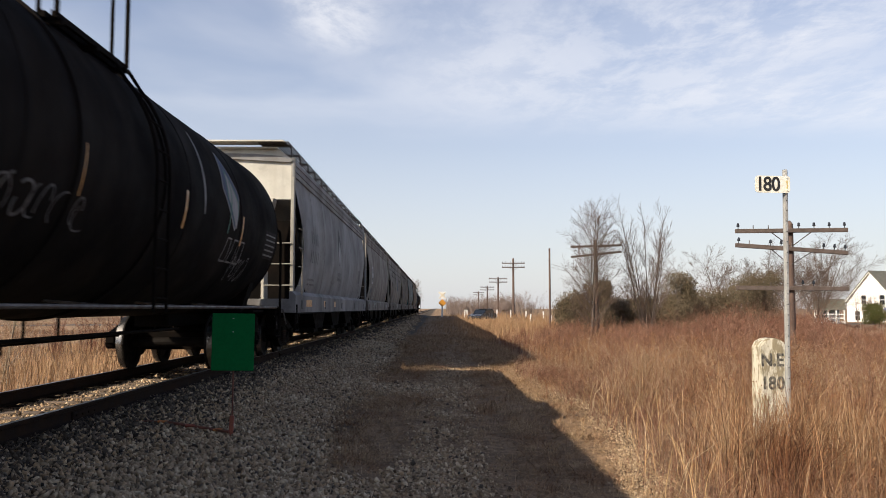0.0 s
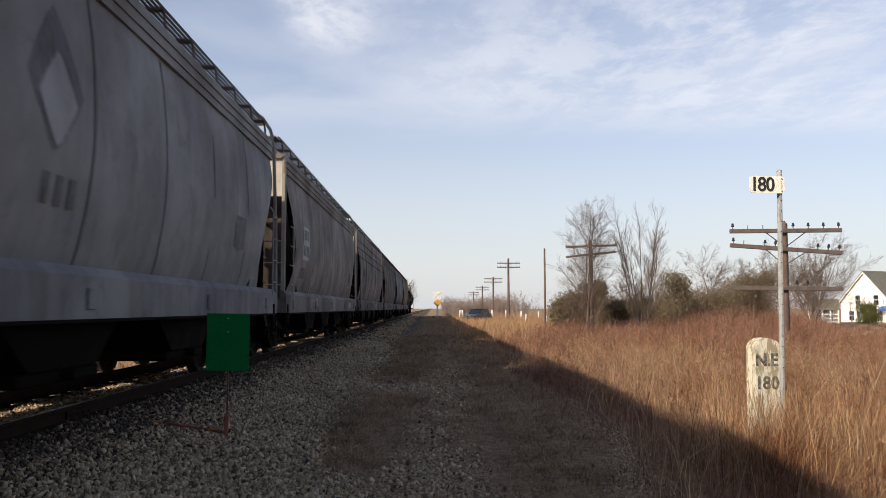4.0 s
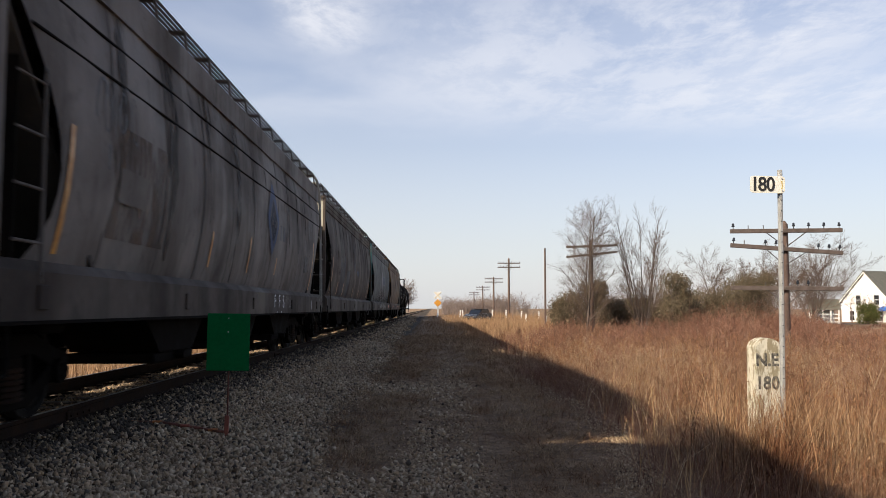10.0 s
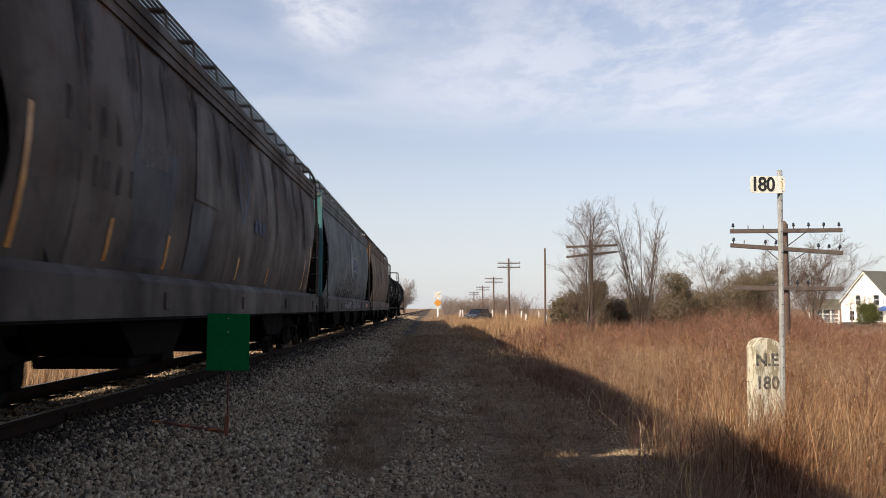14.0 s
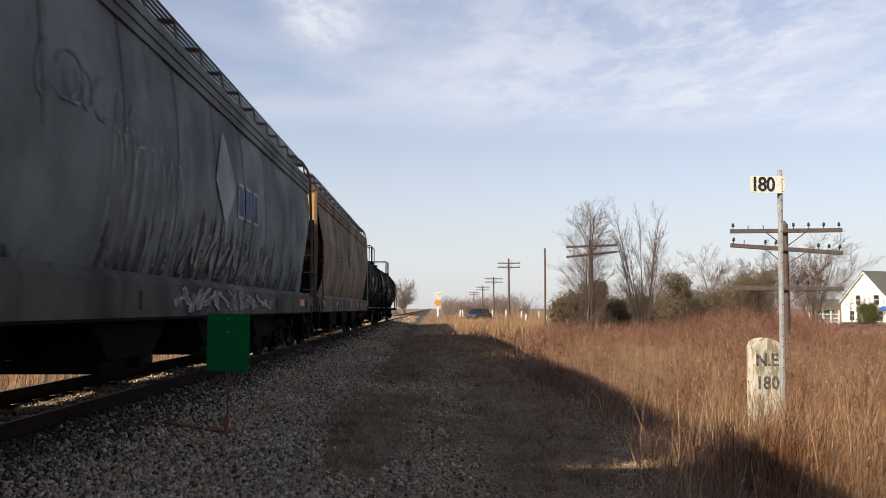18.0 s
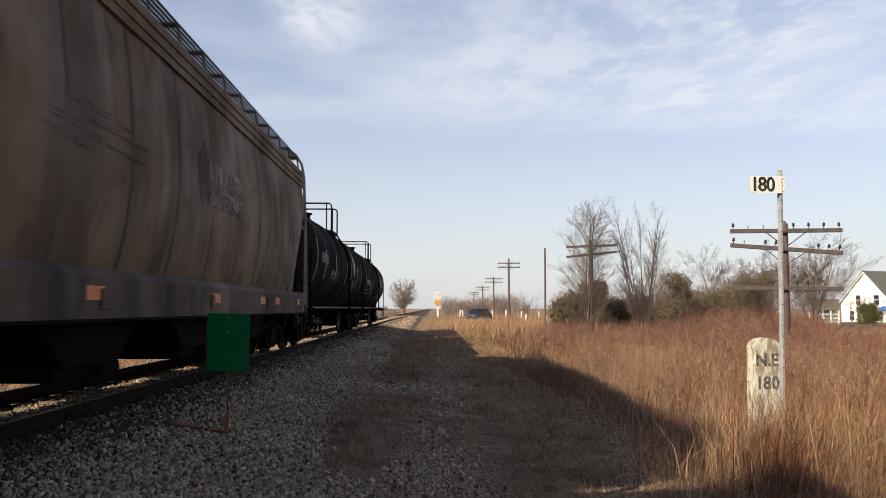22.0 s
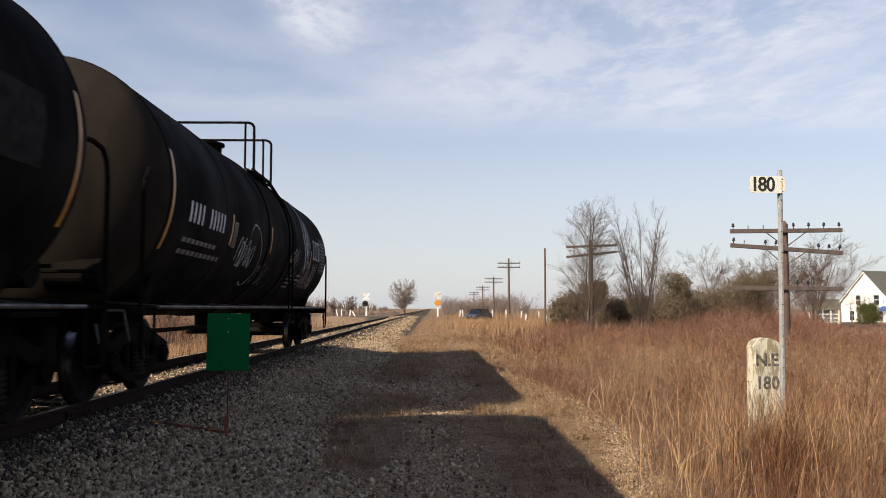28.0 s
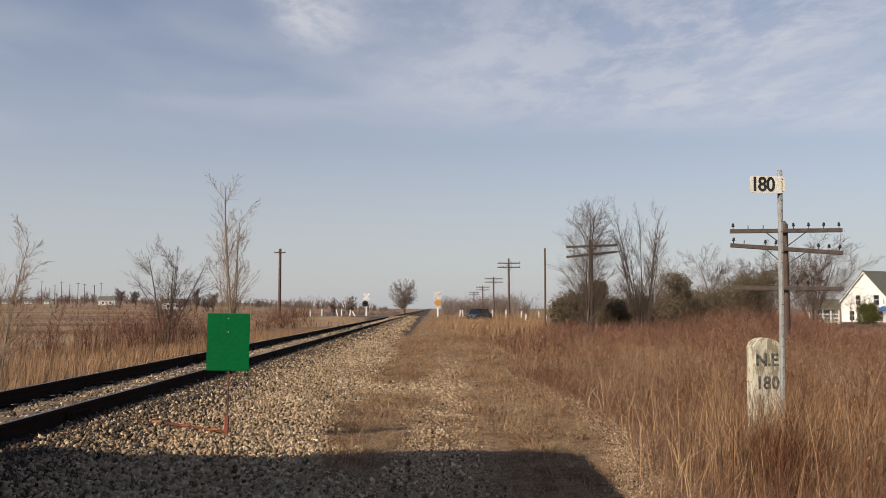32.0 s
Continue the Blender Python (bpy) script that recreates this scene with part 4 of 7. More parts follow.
def u_channel(bm, w, d, t, z0, z1):
    prism(bm, [(-w / 2, 0), (-w / 2, -0.006), (-w / 4, -0.006), (-w / 4 + 0.004, -d), (w / 4 - 0.004, -d), (w / 4, -0.006), (w / 2, -0.006), (w / 2, 0),
               (w / 4 + t, 0), (w / 4 - 0.004 + t, -d + t), (-w / 4 + 0.004 - t, -d + t), (-w / 4 - t, 0)], "z", z0, z1)


def mile_sign():
    x, y = 3.325, 8.1
    z = float(ground_z(x, y))
    thing = empty("milepost_sign", pose(x, y, z, 0, 0.8, 3), "white enamel milepost plate on a galvanised channel post", "sign")
    bm = bmesh.new()
    u_channel(bm, 0.050, 0.030, 0.005, -0.3, 2.92)
    post = part("post", bm, M["galv"], thing, "dull galvanised steel channel post")
    for k in range(26):
        bm = bmesh.new()
        rod(bm, (0, -0.0300, 0.12 + 0.1 * k), (0, -0.0320, 0.12 + 0.1 * k), 0.006, 8)
        part("hole", bm, M["black"], post)
    bm = bmesh.new()
    r, w, h = 0.03, 0.172, 0.082
    pts = []
    for cx, cz, a0 in ((w - r, h - r, 0), (-w + r, h - r, 90), (-w + r, -h + r, 180), (w - r, -h + r, 270)):
        for k in range(5):
            a = radians(a0 + 22.5 * k)
            pts.append((cx + r * math.cos(a) - 0.142, 2.80 - 0.03 + cz + r * math.sin(a)))
    prism(bm, pts, "y", -0.046, -0.040)
    plate = part("plate", bm, M["sign_white"], thing, "cream-white plate with rounded corners")
    for ch, cx in (("1", -0.268), ("8", -0.194), ("0", -0.112)):
        lettering(ch, 0.192, plate, pose(cx, -0.0475, 2.766, 90, 0, 0), M["black"], width=0.9, bold=0.003)
    bm = bmesh.new()
    prism(bm, [(-0.012, 2.81), (0.006, 2.805), (0.008, 2.735), (-0.010, 2.725), (-0.002, 2.765)], "y", -0.0475, -0.046)
    part("stain", bm, M["rust_stain"], plate, "yellowed peeling patch")
    for zz in (2.83, 2.71):
        bm = bmesh.new()
        rod(bm, (0, -0.046, zz), (0, -0.052, zz), 0.007, 8)
        part("bolt", bm, M["galv"], plate)


mile_sign()


def concrete_material():
    m, nt, b, co = base("flaking_whitewashed_concrete", 0.9, 0, 0.2)
    flake = noise_node(nt, co, 11, 6, 0.7, (1.6, 1.6, 0.5))
    moss = noise_node(nt, co, 5, 4, 0.6)
    col = blend(nt, span(nt, flake.outputs["Fac"], 0.47, 0.56), (0.62, 0.58, 0.47), (0.30, 0.255, 0.17))
    col = blend(nt, span(nt, moss.outputs["Fac"], 0.5, 0.75, 0, 0.6), col, (0.22, 0.19, 0.12))
    nt.links.new(col, b.inputs["Base Color"])
    bump(nt, b, flake.outputs["Fac"], 0.9, 0.02)
    return m


M["concrete"] = concrete_material()


def mile_stone():
    x, y = 3.375, 8.65
    z = float(ground_z(x, y))
    top = 1.20 - z
    thing = empty("milepost_stone", pose(x, y, z, 0, 0.4, 3), "old whitewashed concrete milepost with a rounded top, flaking", "milepost")
    bm = bmesh.new()
    prof = [(-0.152, -0.3), (0.138, -0.3), (0.135, top - 0.09), (0.112, top - 0.042), (0.06, top - 0.01), (0, top), (-0.06, top - 0.008), (-0.118, top - 0.042), (-0.144, top - 0.09)]
    prism(bm, prof, "y", -0.10, 0.10)
    bmesh.ops.bevel(bm, geom=[e for e in bm.edges if abs(e.verts[0].co.y - e.verts[1].co.y) < 1e-4], offset=0.014, segments=2, affect="EDGES")
    part("post", bm, M["concrete"], thing)
    lettering("N.E", 0.172, thing, pose(-0.015, -0.099, top - 0.225, 90, 0, 0), M["worn_black"], "letters", 0.003, 0.92, 0.006)
    for ch, cx in (("1", -0.095), ("8", -0.018), ("0", 0.068)):
        lettering(ch, 0.172, thing, pose(cx, -0.099, top - 0.455, 90, 0, 0), M["worn_black"], "numerals", 0.003, 0.92, 0.006)


mile_stone()


# ---- telegraph line ----
def insulator_mesh():
    bm = bmesh.new()
    lathe(bm, [(0.012, 0.0), (0.012, 0.06), (0.042, 0.07), (0.046, 0.095), (0.03, 0.115), (0.036, 0.135), (0.026, 0.16), (0.008, 0.168)], 8, Matrix())
    me = bpy.data.meshes.new("insulator")
    bm.to_mesh(me), bm.free()
    me.materials.append(M["insulator"])
    bm = bmesh.new()
    rod(bm, (0, 0, 0), (0, 0, 0.11), 0.012, 6)
    pin = bpy.data.meshes.new("pin")
    bm.to_mesh(pin), bm.free()
    pin.materials.append(M["brace"])
    return me, pin


INSULATOR, PIN = insulator_mesh()


def telegraph_pole(x, y, top, arms, lean=0.0, turn=0.0, thick=1.0, length=3.05):
    """arms: rows of (height, tilt in degrees, pattern): the pattern has o for an insulator, i for a bare pin."""
    z = float(ground_z(x, y)) - 0.3
    thing = empty("telegraph_pole", pose(x, y, z, 0, lean, turn), "weathered wooden telegraph pole with crossarms and no wires", "pole", "telegraph line")
    bm = bmesh.new()
    h = top - z
    rod(bm, (0, 0, 0), (0, 0, h), 0.15 * thick, 12, 0.105 * thick)
    bmesh.ops.create_cone(bm, cap_ends=True, segments=12, radius1=0.105 * thick, radius2=0.03, depth=0.1, matrix=Matrix.Translation((0, 0, h + 0.05)))
    smooth(part("shaft", bm, M["pole_wood"], thing, "grey-brown cracked pole"))
    for za, tilt, pattern in arms:
        bm = bmesh.new()
        box(bm, (0, 0, 0), (length, 0.09 * thick, 0.115 * thick), 0.008)
        arm = part("crossarm", bm, M["arm_wood"], thing)
        arm.matrix_basis = pose(0, -0.16 * thick, za - z, 0, tilt, 0)
        n = len(pattern)
        for k, c in enumerate(pattern):
            px = (k - (n - 1) / 2) * (length - 0.16) / (n - 1)
            if c == "o":
                share("insulator", INSULATOR, arm, pose(px, 0, 0.055))
            elif c == "i":
                share("pin", PIN, arm, pose(px, 0, 0.05))
        for s in (-1, 1):
            bm = bmesh.new()
            rod(bm, (s * 0.55, 0.0, -0.04), (s * 0.04, 0.05, -0.42), 0.014 * thick, 6)
            part("brace", bm, M["brace"], arm, "flat steel brace")


telegraph_pole(9.75, 23.4, 3.83, [(3.64, -1.0, "oiiioooo..".replace("..", "")), (3.13, 3.6, "oi.ooi..ooo".replace(".", " ")), (2.05, 0.0, "i  i  oo  i")], 0.6, -3)
telegraph_pole(9.55, 50.8, 5.55, [(5.22, -2.0, "iiii iiii"), (4.72, -6.0, "iiii iiii")], 0, 0, 1.1)
telegraph_pole(10.3, 114, 8.15, [(7.55, 0, "oooo oooo"), (7.0, 0.0, "oooo oooo")], 0, 0, 1.2)
telegraph_pole(10.35, 143, 6.7, [(6.45, 0, "oooo oooo"), (5.9, 0, "oooo oooo")], 0, 0, 1.2)
telegraph_pole(11.3, 190, 6.5, [(6.2, 0, "oooo oooo"), (5.6, 0, "oooo oooo")], 0, 0, 1.2)
telegraph_pole(11.8, 240, 6.2, [(5.9, 0, "oooo oooo"), (5.3, 0, "oooo oooo")], 0, 0, 1.2)


def plain_pole(x, y, top, arm, label, width=0.12):
    z = float(ground_z(x, y)) - 0.3
    thing = empty("utility_pole", pose(x, y, z), label, "pole")
    bm = bmesh.new()
    rod(bm, (0, 0, 0), (0, 0, top - z), width * 1.3, 10, width)
    smooth(part("shaft", bm, M["pole_wood"], thing))
    if arm:
        bm = bmesh.new()
        box(bm, (0, -0.15, top - z - 0.5), (arm, 0.12, 0.14), 0.01)
        a = part("crossarm", bm, M["arm_wood"], thing)
        for px in (-0.46, -0.16, 0.46):
            share("insulator", INSULATOR, a, pose(px * arm, -0.15, top - z - 0.43))


plain_pole(-19.2, 107, 9.0, 1.4, "dark wooden utility pole with one short crossarm by the road", 0.16)
plain_pole(9.6, 72, 6.6, 0, "thin bare wooden pole with no crossarm", 0.075)


for px, top in ((-254, 15.5), (-238, 18.0), (-230, 16.0), (-226, 17.5), (-221, 16.0), (-216, 17.0), (-212, 16.5), (-206, 15.5), (-202, 17.0)):
    plain_pole(px, 520, top, 2.4, "dark wooden pole of a power line far across the field", 0.16)


# ---- the road crossing ----
def crossbuck(x, y, diamond, target):
    z = float(ground_z(x, y))
    thing = empty("crossbuck", pose(x, y, z), "white crossbuck sign on a white post" + (" and yellow diamond" if diamond else ""), "sign")
    bm = bmesh.new()
    box(bm, (0, 0, 1.45), (0.22, 0.22, 3.4), 0.01)
    part("post", bm, M["white"], thing, "white painted post")
    for s in (-1, 1):
        bm = bmesh.new()
        box(bm, (0, -0.09 - 0.012 * s, 2.72), (1.22, 0.02, 0.23), 0.004, pose(0, 0, 0, 0, 45 * s, 0))
        part("blade", bm, M["white"], thing, "white crossed blade")
    if diamond:
        bm = bmesh.new()
        box(bm, (0, -0.12, 1.75), (0.72, 0.015, 0.72), 0.004, pose(0, 0, 0, 0, 45, 0))
        d = part("diamond", bm, M["yellow"], thing, "weathered yellow diamond plate")
        for s in (-1, 1):
            bm = bmesh.new()
            box(bm, (0, -0.135, 2.72), (1.06, 0.01, 0.07), 0, pose(0, 0, 0, 0, 45 * s, 0))
            part("lettering_bar", bm, M["rust_stain"], thing, "faded lettering as a plain bar")
    if target:
        bm = bmesh.new()
        rod(bm, (-0.15, -0.08, 1.75), (-0.15, -0.20, 1.75), 0.42, 20)
        part("light_target", bm, M["black"], thing, "round black warning-light backing")
        bm = bmesh.new()
        rod(bm, (-0.15, -0.2, 1.75), (-0.15, -0.3, 1.75), 0.14, 14)
        part("lamp_hood", bm, M["steel_dark"], thing, "black lamp hood")


crossbuck(0.70, 108.5, True, False)
crossbuck(-9.1, 117.5, False, True)


def guide_post(x, y, tilt=0.0, h=0.95):
    z = float(ground_z(x, y)) - 0.2
    bm = bmesh.new()
    box(bm, (0, 0, h / 2 + 0.1), (0.17, 0.17, h + 0.2), 0.02)
    ob = part("guide_post", bm, M["white"], None)
    ob.matrix_basis = pose(x, y, z, 0, tilt, 0)
    tagged(ob, "leaning white wooden guide post" if abs(tilt) > 10 else "short white wooden guide post beside the road", "post", "road guide posts")


for x, tilt in ((-21.0, 0), (-15.2, 0), (-13.0, -12), (-12.5, 0), (-11.4, 6), (-10.5, -30), (-16.8, 0)):
    guide_post(x, 117.3, tilt)
for x, tilt in ((3.5, 4), (3.9, -3), (5.7, 0), (7.6, 3), (9.5, 0), (11.4, 5), (13.7, 0), (16.0, 2), (18.3, -6), (23.8, 0)):
    guide_post(x, 109.2 if x > 8 else 108.0, tilt, 0.95)
for x, tilt in ((11.4, 3), (13.9, 0), (16.3, -3)):
    guide_post(x, 103.5, tilt, 0.9)


def parked_car():
    x, y = 5.4, 101.0
    z = float(ground_z(x, y)) - 0.02
    car = empty("parked_car", pose(x, y, z, 0, 0, 152), "dark blue estate car parked on the grass by the crossing", "car")
    bm = bmesh.new()
    side = [(-2.3, 0.35), (2.25, 0.35), (2.3, 0.75), (1.35, 0.98), (1.2, 1.0), (-2.2, 1.05), (-2.33, 0.7)]
    prism(bm, side, "x", -0.88, 0.88)
    bmesh.ops.bevel(bm, geom=bm.edges[:], offset=0.06, segments=2, affect="EDGES")
    for v in bm.verts:
        v.co.xy = (v.co.x, v.co.y)
    part("body", bm, M["car_blue"], car)
    bm = bmesh.new()
    prism(bm, [(-2.1, 1.02), (1.15, 1.0), (0.35, 1.5), (-1.5, 1.55)], "x", -0.72, 0.72)
    bmesh.ops.bevel(bm, geom=bm.edges[:], offset=0.05, segments=2, affect="EDGES")
    part("cabin_glass", bm, M["glass"], car, "dark tinted windows")
    bm = bmesh.new()
    box(bm, (0, -0.58, 1.56), (1.36, 1.95, 0.06), 0.03)
    part("roof", bm, M["car_blue"], car)
    for sx in (-0.8, 0.8):
        for sy in (-1.4, 1.4):
            bm = bmesh.new()
            rod(bm, (sx - 0.1, sy, 0.33), (sx + 0.1, sy, 0.33), 0.33, 18)
            wheel = part("wheel", bm, M["black"], car, "black tyre")
            bm = bmesh.new()
            rod(bm, (sx - 0.11, sy, 0.33), (sx + 0.11, sy, 0.33), 0.19, 14)
            part("rim", bm, M["galv"], wheel, "grey rim")
    for sx in (-0.62, 0.62):
        bm = bmesh.new()
        box(bm, (sx, 2.27, 0.72), (0.34, 0.08, 0.15), 0.02)
        part("headlight", bm, M["chrome"], car, "clear headlight")
        bm = bmesh.new()
        box(bm, (sx, -2.3, 0.85), (0.3, 0.08, 0.2), 0.02)
        part("tail_light", bm, M["stake_red"], car, "red tail light")
    bm = bmesh.new()
    box(bm, (0, 2.3, 0.45), (1.7, 0.14, 0.14), 0.03)
    part("bumper", bm, M["steel_dark"], car)


parked_car()


# ---- the white house and its shed ----
def white_house():
    d = 128.0
    x, y = 65.7, d
    z = -0.9
    house = empty("house", pose(x, y, z, 0, 0, -60), "white two-storey gabled farmhouse behind brush", "house")
    w, eave, peak, deep = 8.0, 3.5, 7.9, 11.0
    bm = bmesh.new()
    prism(bm, [(-w / 2, 0), (w / 2, 0), (w / 2, eave), (0, peak), (-w / 2, eave)], "y", 0, deep)
    wall = part("wall", bm, M["siding"], house, "white clapboard walls")
    for k in range(int(peak / 0.22)):
        zz = 0.2 + 0.22 * k
        half = w / 2 if zz < eave else w / 2 * (peak - zz) / (peak - eave)
        if half < 0.3:
            continue
        bm = bmesh.new()
        prism(bm, [(-0.03, zz), (-0.004, zz + 0.21), (0.0, zz + 0.21), (0.0, zz)], "x", -half + 0.02, half - 0.02)
        part("clapboard", bm, M["siding"], wall)
    for s in (-1, 1):
        bm = bmesh.new()
        dx, dz = w / 2 + 0.35, (peak - eave) * (w / 2 + 0.35) / (w / 2)
        prism(bm, [(0, peak + 0.05), (s * dx, peak - dz + 0.05), (s * dx, peak - dz + 0.2), (0, peak + 0.22)], "y", -0.35, deep + 0.35)
        part("roof_slope", bm, M["roof"], house, "dull greenish shingle roof")
        bm = bmesh.new()
        prism(bm, [(0, peak + 0.03), (s * dx, peak - dz + 0.03), (s * dx, peak - dz - 0.16), (0, peak - 0.16)], "y", -0.36, -0.30)
        part("bargeboard", bm, M["white"], house, "white bargeboard")
    for wx, wz in ((-1.1, 2.9), (1.85, 2.9), (-2.2, 0.5), (2.4, 0.5)):
        win = new("window")
        win.parent = house
        win.matrix_basis = pose(wx, -0.02, wz)
        bm = bmesh.new()
        for fx in (-0.44, 0.44):
            box(bm, (fx, -0.03, 0.75), (0.1, 0.1, 1.6), 0.01)
        for fz in (0.0, 0.75, 1.5):
            box(bm, (0, -0.03, fz), (0.95, 0.1, 0.09), 0.01)
        part("frame", bm, M["white"], win, "white window frame")
        bm = bmesh.new()
        box(bm, (0, -0.01, 0.75), (0.82, 0.05, 1.45))
        part("pane", bm, M["glass"], win, "dark window pane")
    bm = bmesh.new()
    prism(bm, [(-0.05, 2.7), (-1.0, 2.25), (-1.0, 2.0), (-0.05, 2.5)], "x", 2.6, 4.6)
    part("awning", bm, M["awning"], house, "small blue awning")
    d = 112.0
    shed = empty("garden_shed", pose(52.3, d, -0.6, 0, 0, -10), "low white lattice shed with a dark green roof beside the house", "shed")
    bm = bmesh.new()
    prism(bm, [(-1.7, 1.9), (1.7, 1.9), (1.5, 3.3), (-1.5, 3.3)], "y", -0.2, 3.0)
    part("roof", bm, M["roof"], shed, "dark green roof")
    for px in (-1.5, -0.5, 0.5, 1.5):
        bm = bmesh.new()
        box(bm, (px, 0, 1.0), (0.16, 0.16, 2.0), 0.01)
        part("post", bm, M["white"], shed)
    for pz in (0.3, 0.8, 1.3):
        bm = bmesh.new()
        box(bm, (0, 0.02, pz), (3.1, 0.06, 0.14), 0.01)
        part("rail", bm, M["white"], shed)
    bm = bmesh.new()
    box(bm, (0, 2.6, 1.0), (3.2, 0.1, 2.0))
    part("back_wall", bm, M["siding"], shed)


white_house()


def far_farm(x, y, w, h, deep, label):
    z = float(ground_z(x, y))
    house = empty("farm_building", pose(x, y, z, 0, 0, 12), label, "building", "far farm buildings")
    bm = bmesh.new()
    prism(bm, [(0, 0), (deep, 0), (deep, h), (0, h)], "x", -w / 2, w / 2)
    part("wall", bm, M["siding"], house, "pale walls")
    bm = bmesh.new()
    prism(bm, [(-0.4, h), (deep + 0.4, h), (deep / 2, h + deep * 0.28)], "x", -w / 2 - 0.4, w / 2 + 0.4)
    part("roof", bm, M["roof"], house)
    for k in (-1, 1):
        bm = bmesh.new()
        box(bm, (k * w * 0.22, -0.03, h * 0.5), (w * 0.1, 0.1, h * 0.4))
        part("window", bm, M["glass"], house)


far_farm(-105, 345, 8, 2.6, 6, "low white shed far across the field")
far_farm(-187, 490, 9, 3.0, 8, "white farmhouse far across the field")
far_farm(-252, 560, 5, 1.9, 6, "pale farmhouse on the horizon")
far_farm(-284, 600, 5, 1.8, 6, "low pale barn on the horizon")
far_farm(-300, 600, 4.5, 1.8, 6, "small pale house on the horizon")


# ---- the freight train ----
# dark tone for weld seams and for shade painted on the slope sheets
M["soot"] = plain("seam_and_shade_steel", (0.035, 0.031, 0.028), (0.06, 0.05, 0.042), 0.9, 0.0, 3.0, 0.3, 30)
M["tape"] = plain("yellow_reflective_tape", (0.55, 0.25, 0.035), (0.38, 0.16, 0.03), 0.4, 0.0, 9.0, 0.05, 50)
M["tape_white"] = plain("dirty_white_tape", (0.66, 0.64, 0.60), (0.45, 0.43, 0.40), 0.4, 0.0, 9.0, 0.05, 50)
M["tape_orange"] = plain("orange_reflective_plate", (0.72, 0.17, 0.03), (0.5, 0.13, 0.03), 0.45, 0.0, 9.0, 0.05, 50)
M["logo_white"] = car_paint("faded_white_emblem", (0.40, 0.40, 0.405), (0.18, 0.175, 0.175), 0.45, 0.0)
M["logo_grey"] = car_paint("faded_grey_emblem", (0.19, 0.19, 0.20), (0.10, 0.095, 0.095), 0.5, 0.0)
M["logo_blue"] = car_paint("faded_blue_emblem", (0.085, 0.115, 0.20), (0.08, 0.085, 0.11), 0.4, 0.0)
M["logo_dark_blue"] = car_paint("dark_blue_emblem", (0.022, 0.032, 0.055), (0.02, 0.022, 0.03), 0.4, 0.0)
M["spray_tan"] = plain("faded_tan_spray_paint", (0.24, 0.20, 0.178), (0.14, 0.112, 0.096), 0.7, 0.0, 5.0, 0.05, 30)
M["logo_green"] = car_paint("faded_green_emblem", (0.10, 0.26, 0.20), (0.08, 0.11, 0.10), 0.4, 0.0)
M["post_buff"] = car_paint("dulled_buff_post_paint", (0.36, 0.345, 0.30), (0.15, 0.13, 0.11), 0.6, 0.2)
M["logo_tan"] = car_paint("faded_cream_lettering", (0.42, 0.37, 0.31), (0.20, 0.145, 0.10), 0.85, 0.4)
M["logo_brown"] = car_paint("darkened_patch", (0.13, 0.095, 0.072), (0.08, 0.055, 0.04), 0.7, 0.2)
M["spray"] = plain("white_spray_paint", (0.34, 0.335, 0.33), (0.22, 0.215, 0.215), 0.6, 0.0, 5.0, 0.05, 30)
M["spray_grey"] = plain("grey_spray_paint", (0.16, 0.155, 0.155), (0.10, 0.098, 0.1), 0.6, 0.0, 5.0, 0.05, 30)
M["spray_bright"] = plain("fresh_white_spray_paint", (0.72, 0.72, 0.72), (0.5, 0.5, 0.5), 0.6, 0.0, 5.0, 0.05, 30)
M["stencil"] = plain("dim_white_stencil", (0.10, 0.10, 0.105), (0.06, 0.06, 0.062), 0.6, 0.0, 9.0, 0.05, 30)
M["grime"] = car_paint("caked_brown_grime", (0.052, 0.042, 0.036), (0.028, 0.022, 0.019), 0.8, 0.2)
M["rust_run"] = plain("orange_rust_stain", (0.20, 0.095, 0.055), (0.12, 0.07, 0.05), 0.85, 0.0, 6.0, 0.1, 30)
M["placard"] = plain("grimy_grey_placard", (0.020, 0.018, 0.017), (0.014, 0.0125, 0.012), 0.8, 0.0, 9.0, 0.05, 30, 0.05)
M["placard_dim"] = plain("worn_grey_panel_paint", (0.05, 0.047, 0.045), (0.033, 0.031, 0.029), 0.8, 0.0, 6.0, 0.05, 30, 0.05)
M["chalk"] = plain("dark_stencil_paint", (0.06, 0.06, 0.065), (0.09, 0.09, 0.09), 0.6, 0.0, 9.0, 0.05, 30)



def worn(key, lo, hi, most=1.0, scale=3.0, squash=(1.0, 2.2, 0.5)):
    """Lets the surface below show through a painted mark where it has flaked or thinned."""
    nt = M[key].node_tree
    co = nt.nodes.new("ShaderNodeTexCoord").outputs["Object"]
    n = noise_node(nt, co, scale, 8, 0.68, squash)
    nt.links.new(span(nt, n.outputs["Fac"], lo, hi, 0.0, most), nt.nodes["Principled BSDF"].inputs["Alpha"])


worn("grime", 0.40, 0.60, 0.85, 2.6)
worn("rust_run", 0.42, 0.62, 0.7, 4.0)
worn("logo_tan", 0.36, 0.52, 0.9, 3.0)
worn("logo_grey", 0.36, 0.54, 0.85, 4.0)
worn("logo_brown", 0.40, 0.58, 0.8, 3.0)
worn("spray", 0.34, 0.52, 0.9, 5.0)
worn("spray_tan", 0.30, 0.46, 0.95, 5.0)
worn("chalk", 0.34, 0.50, 0.95, 6.0)

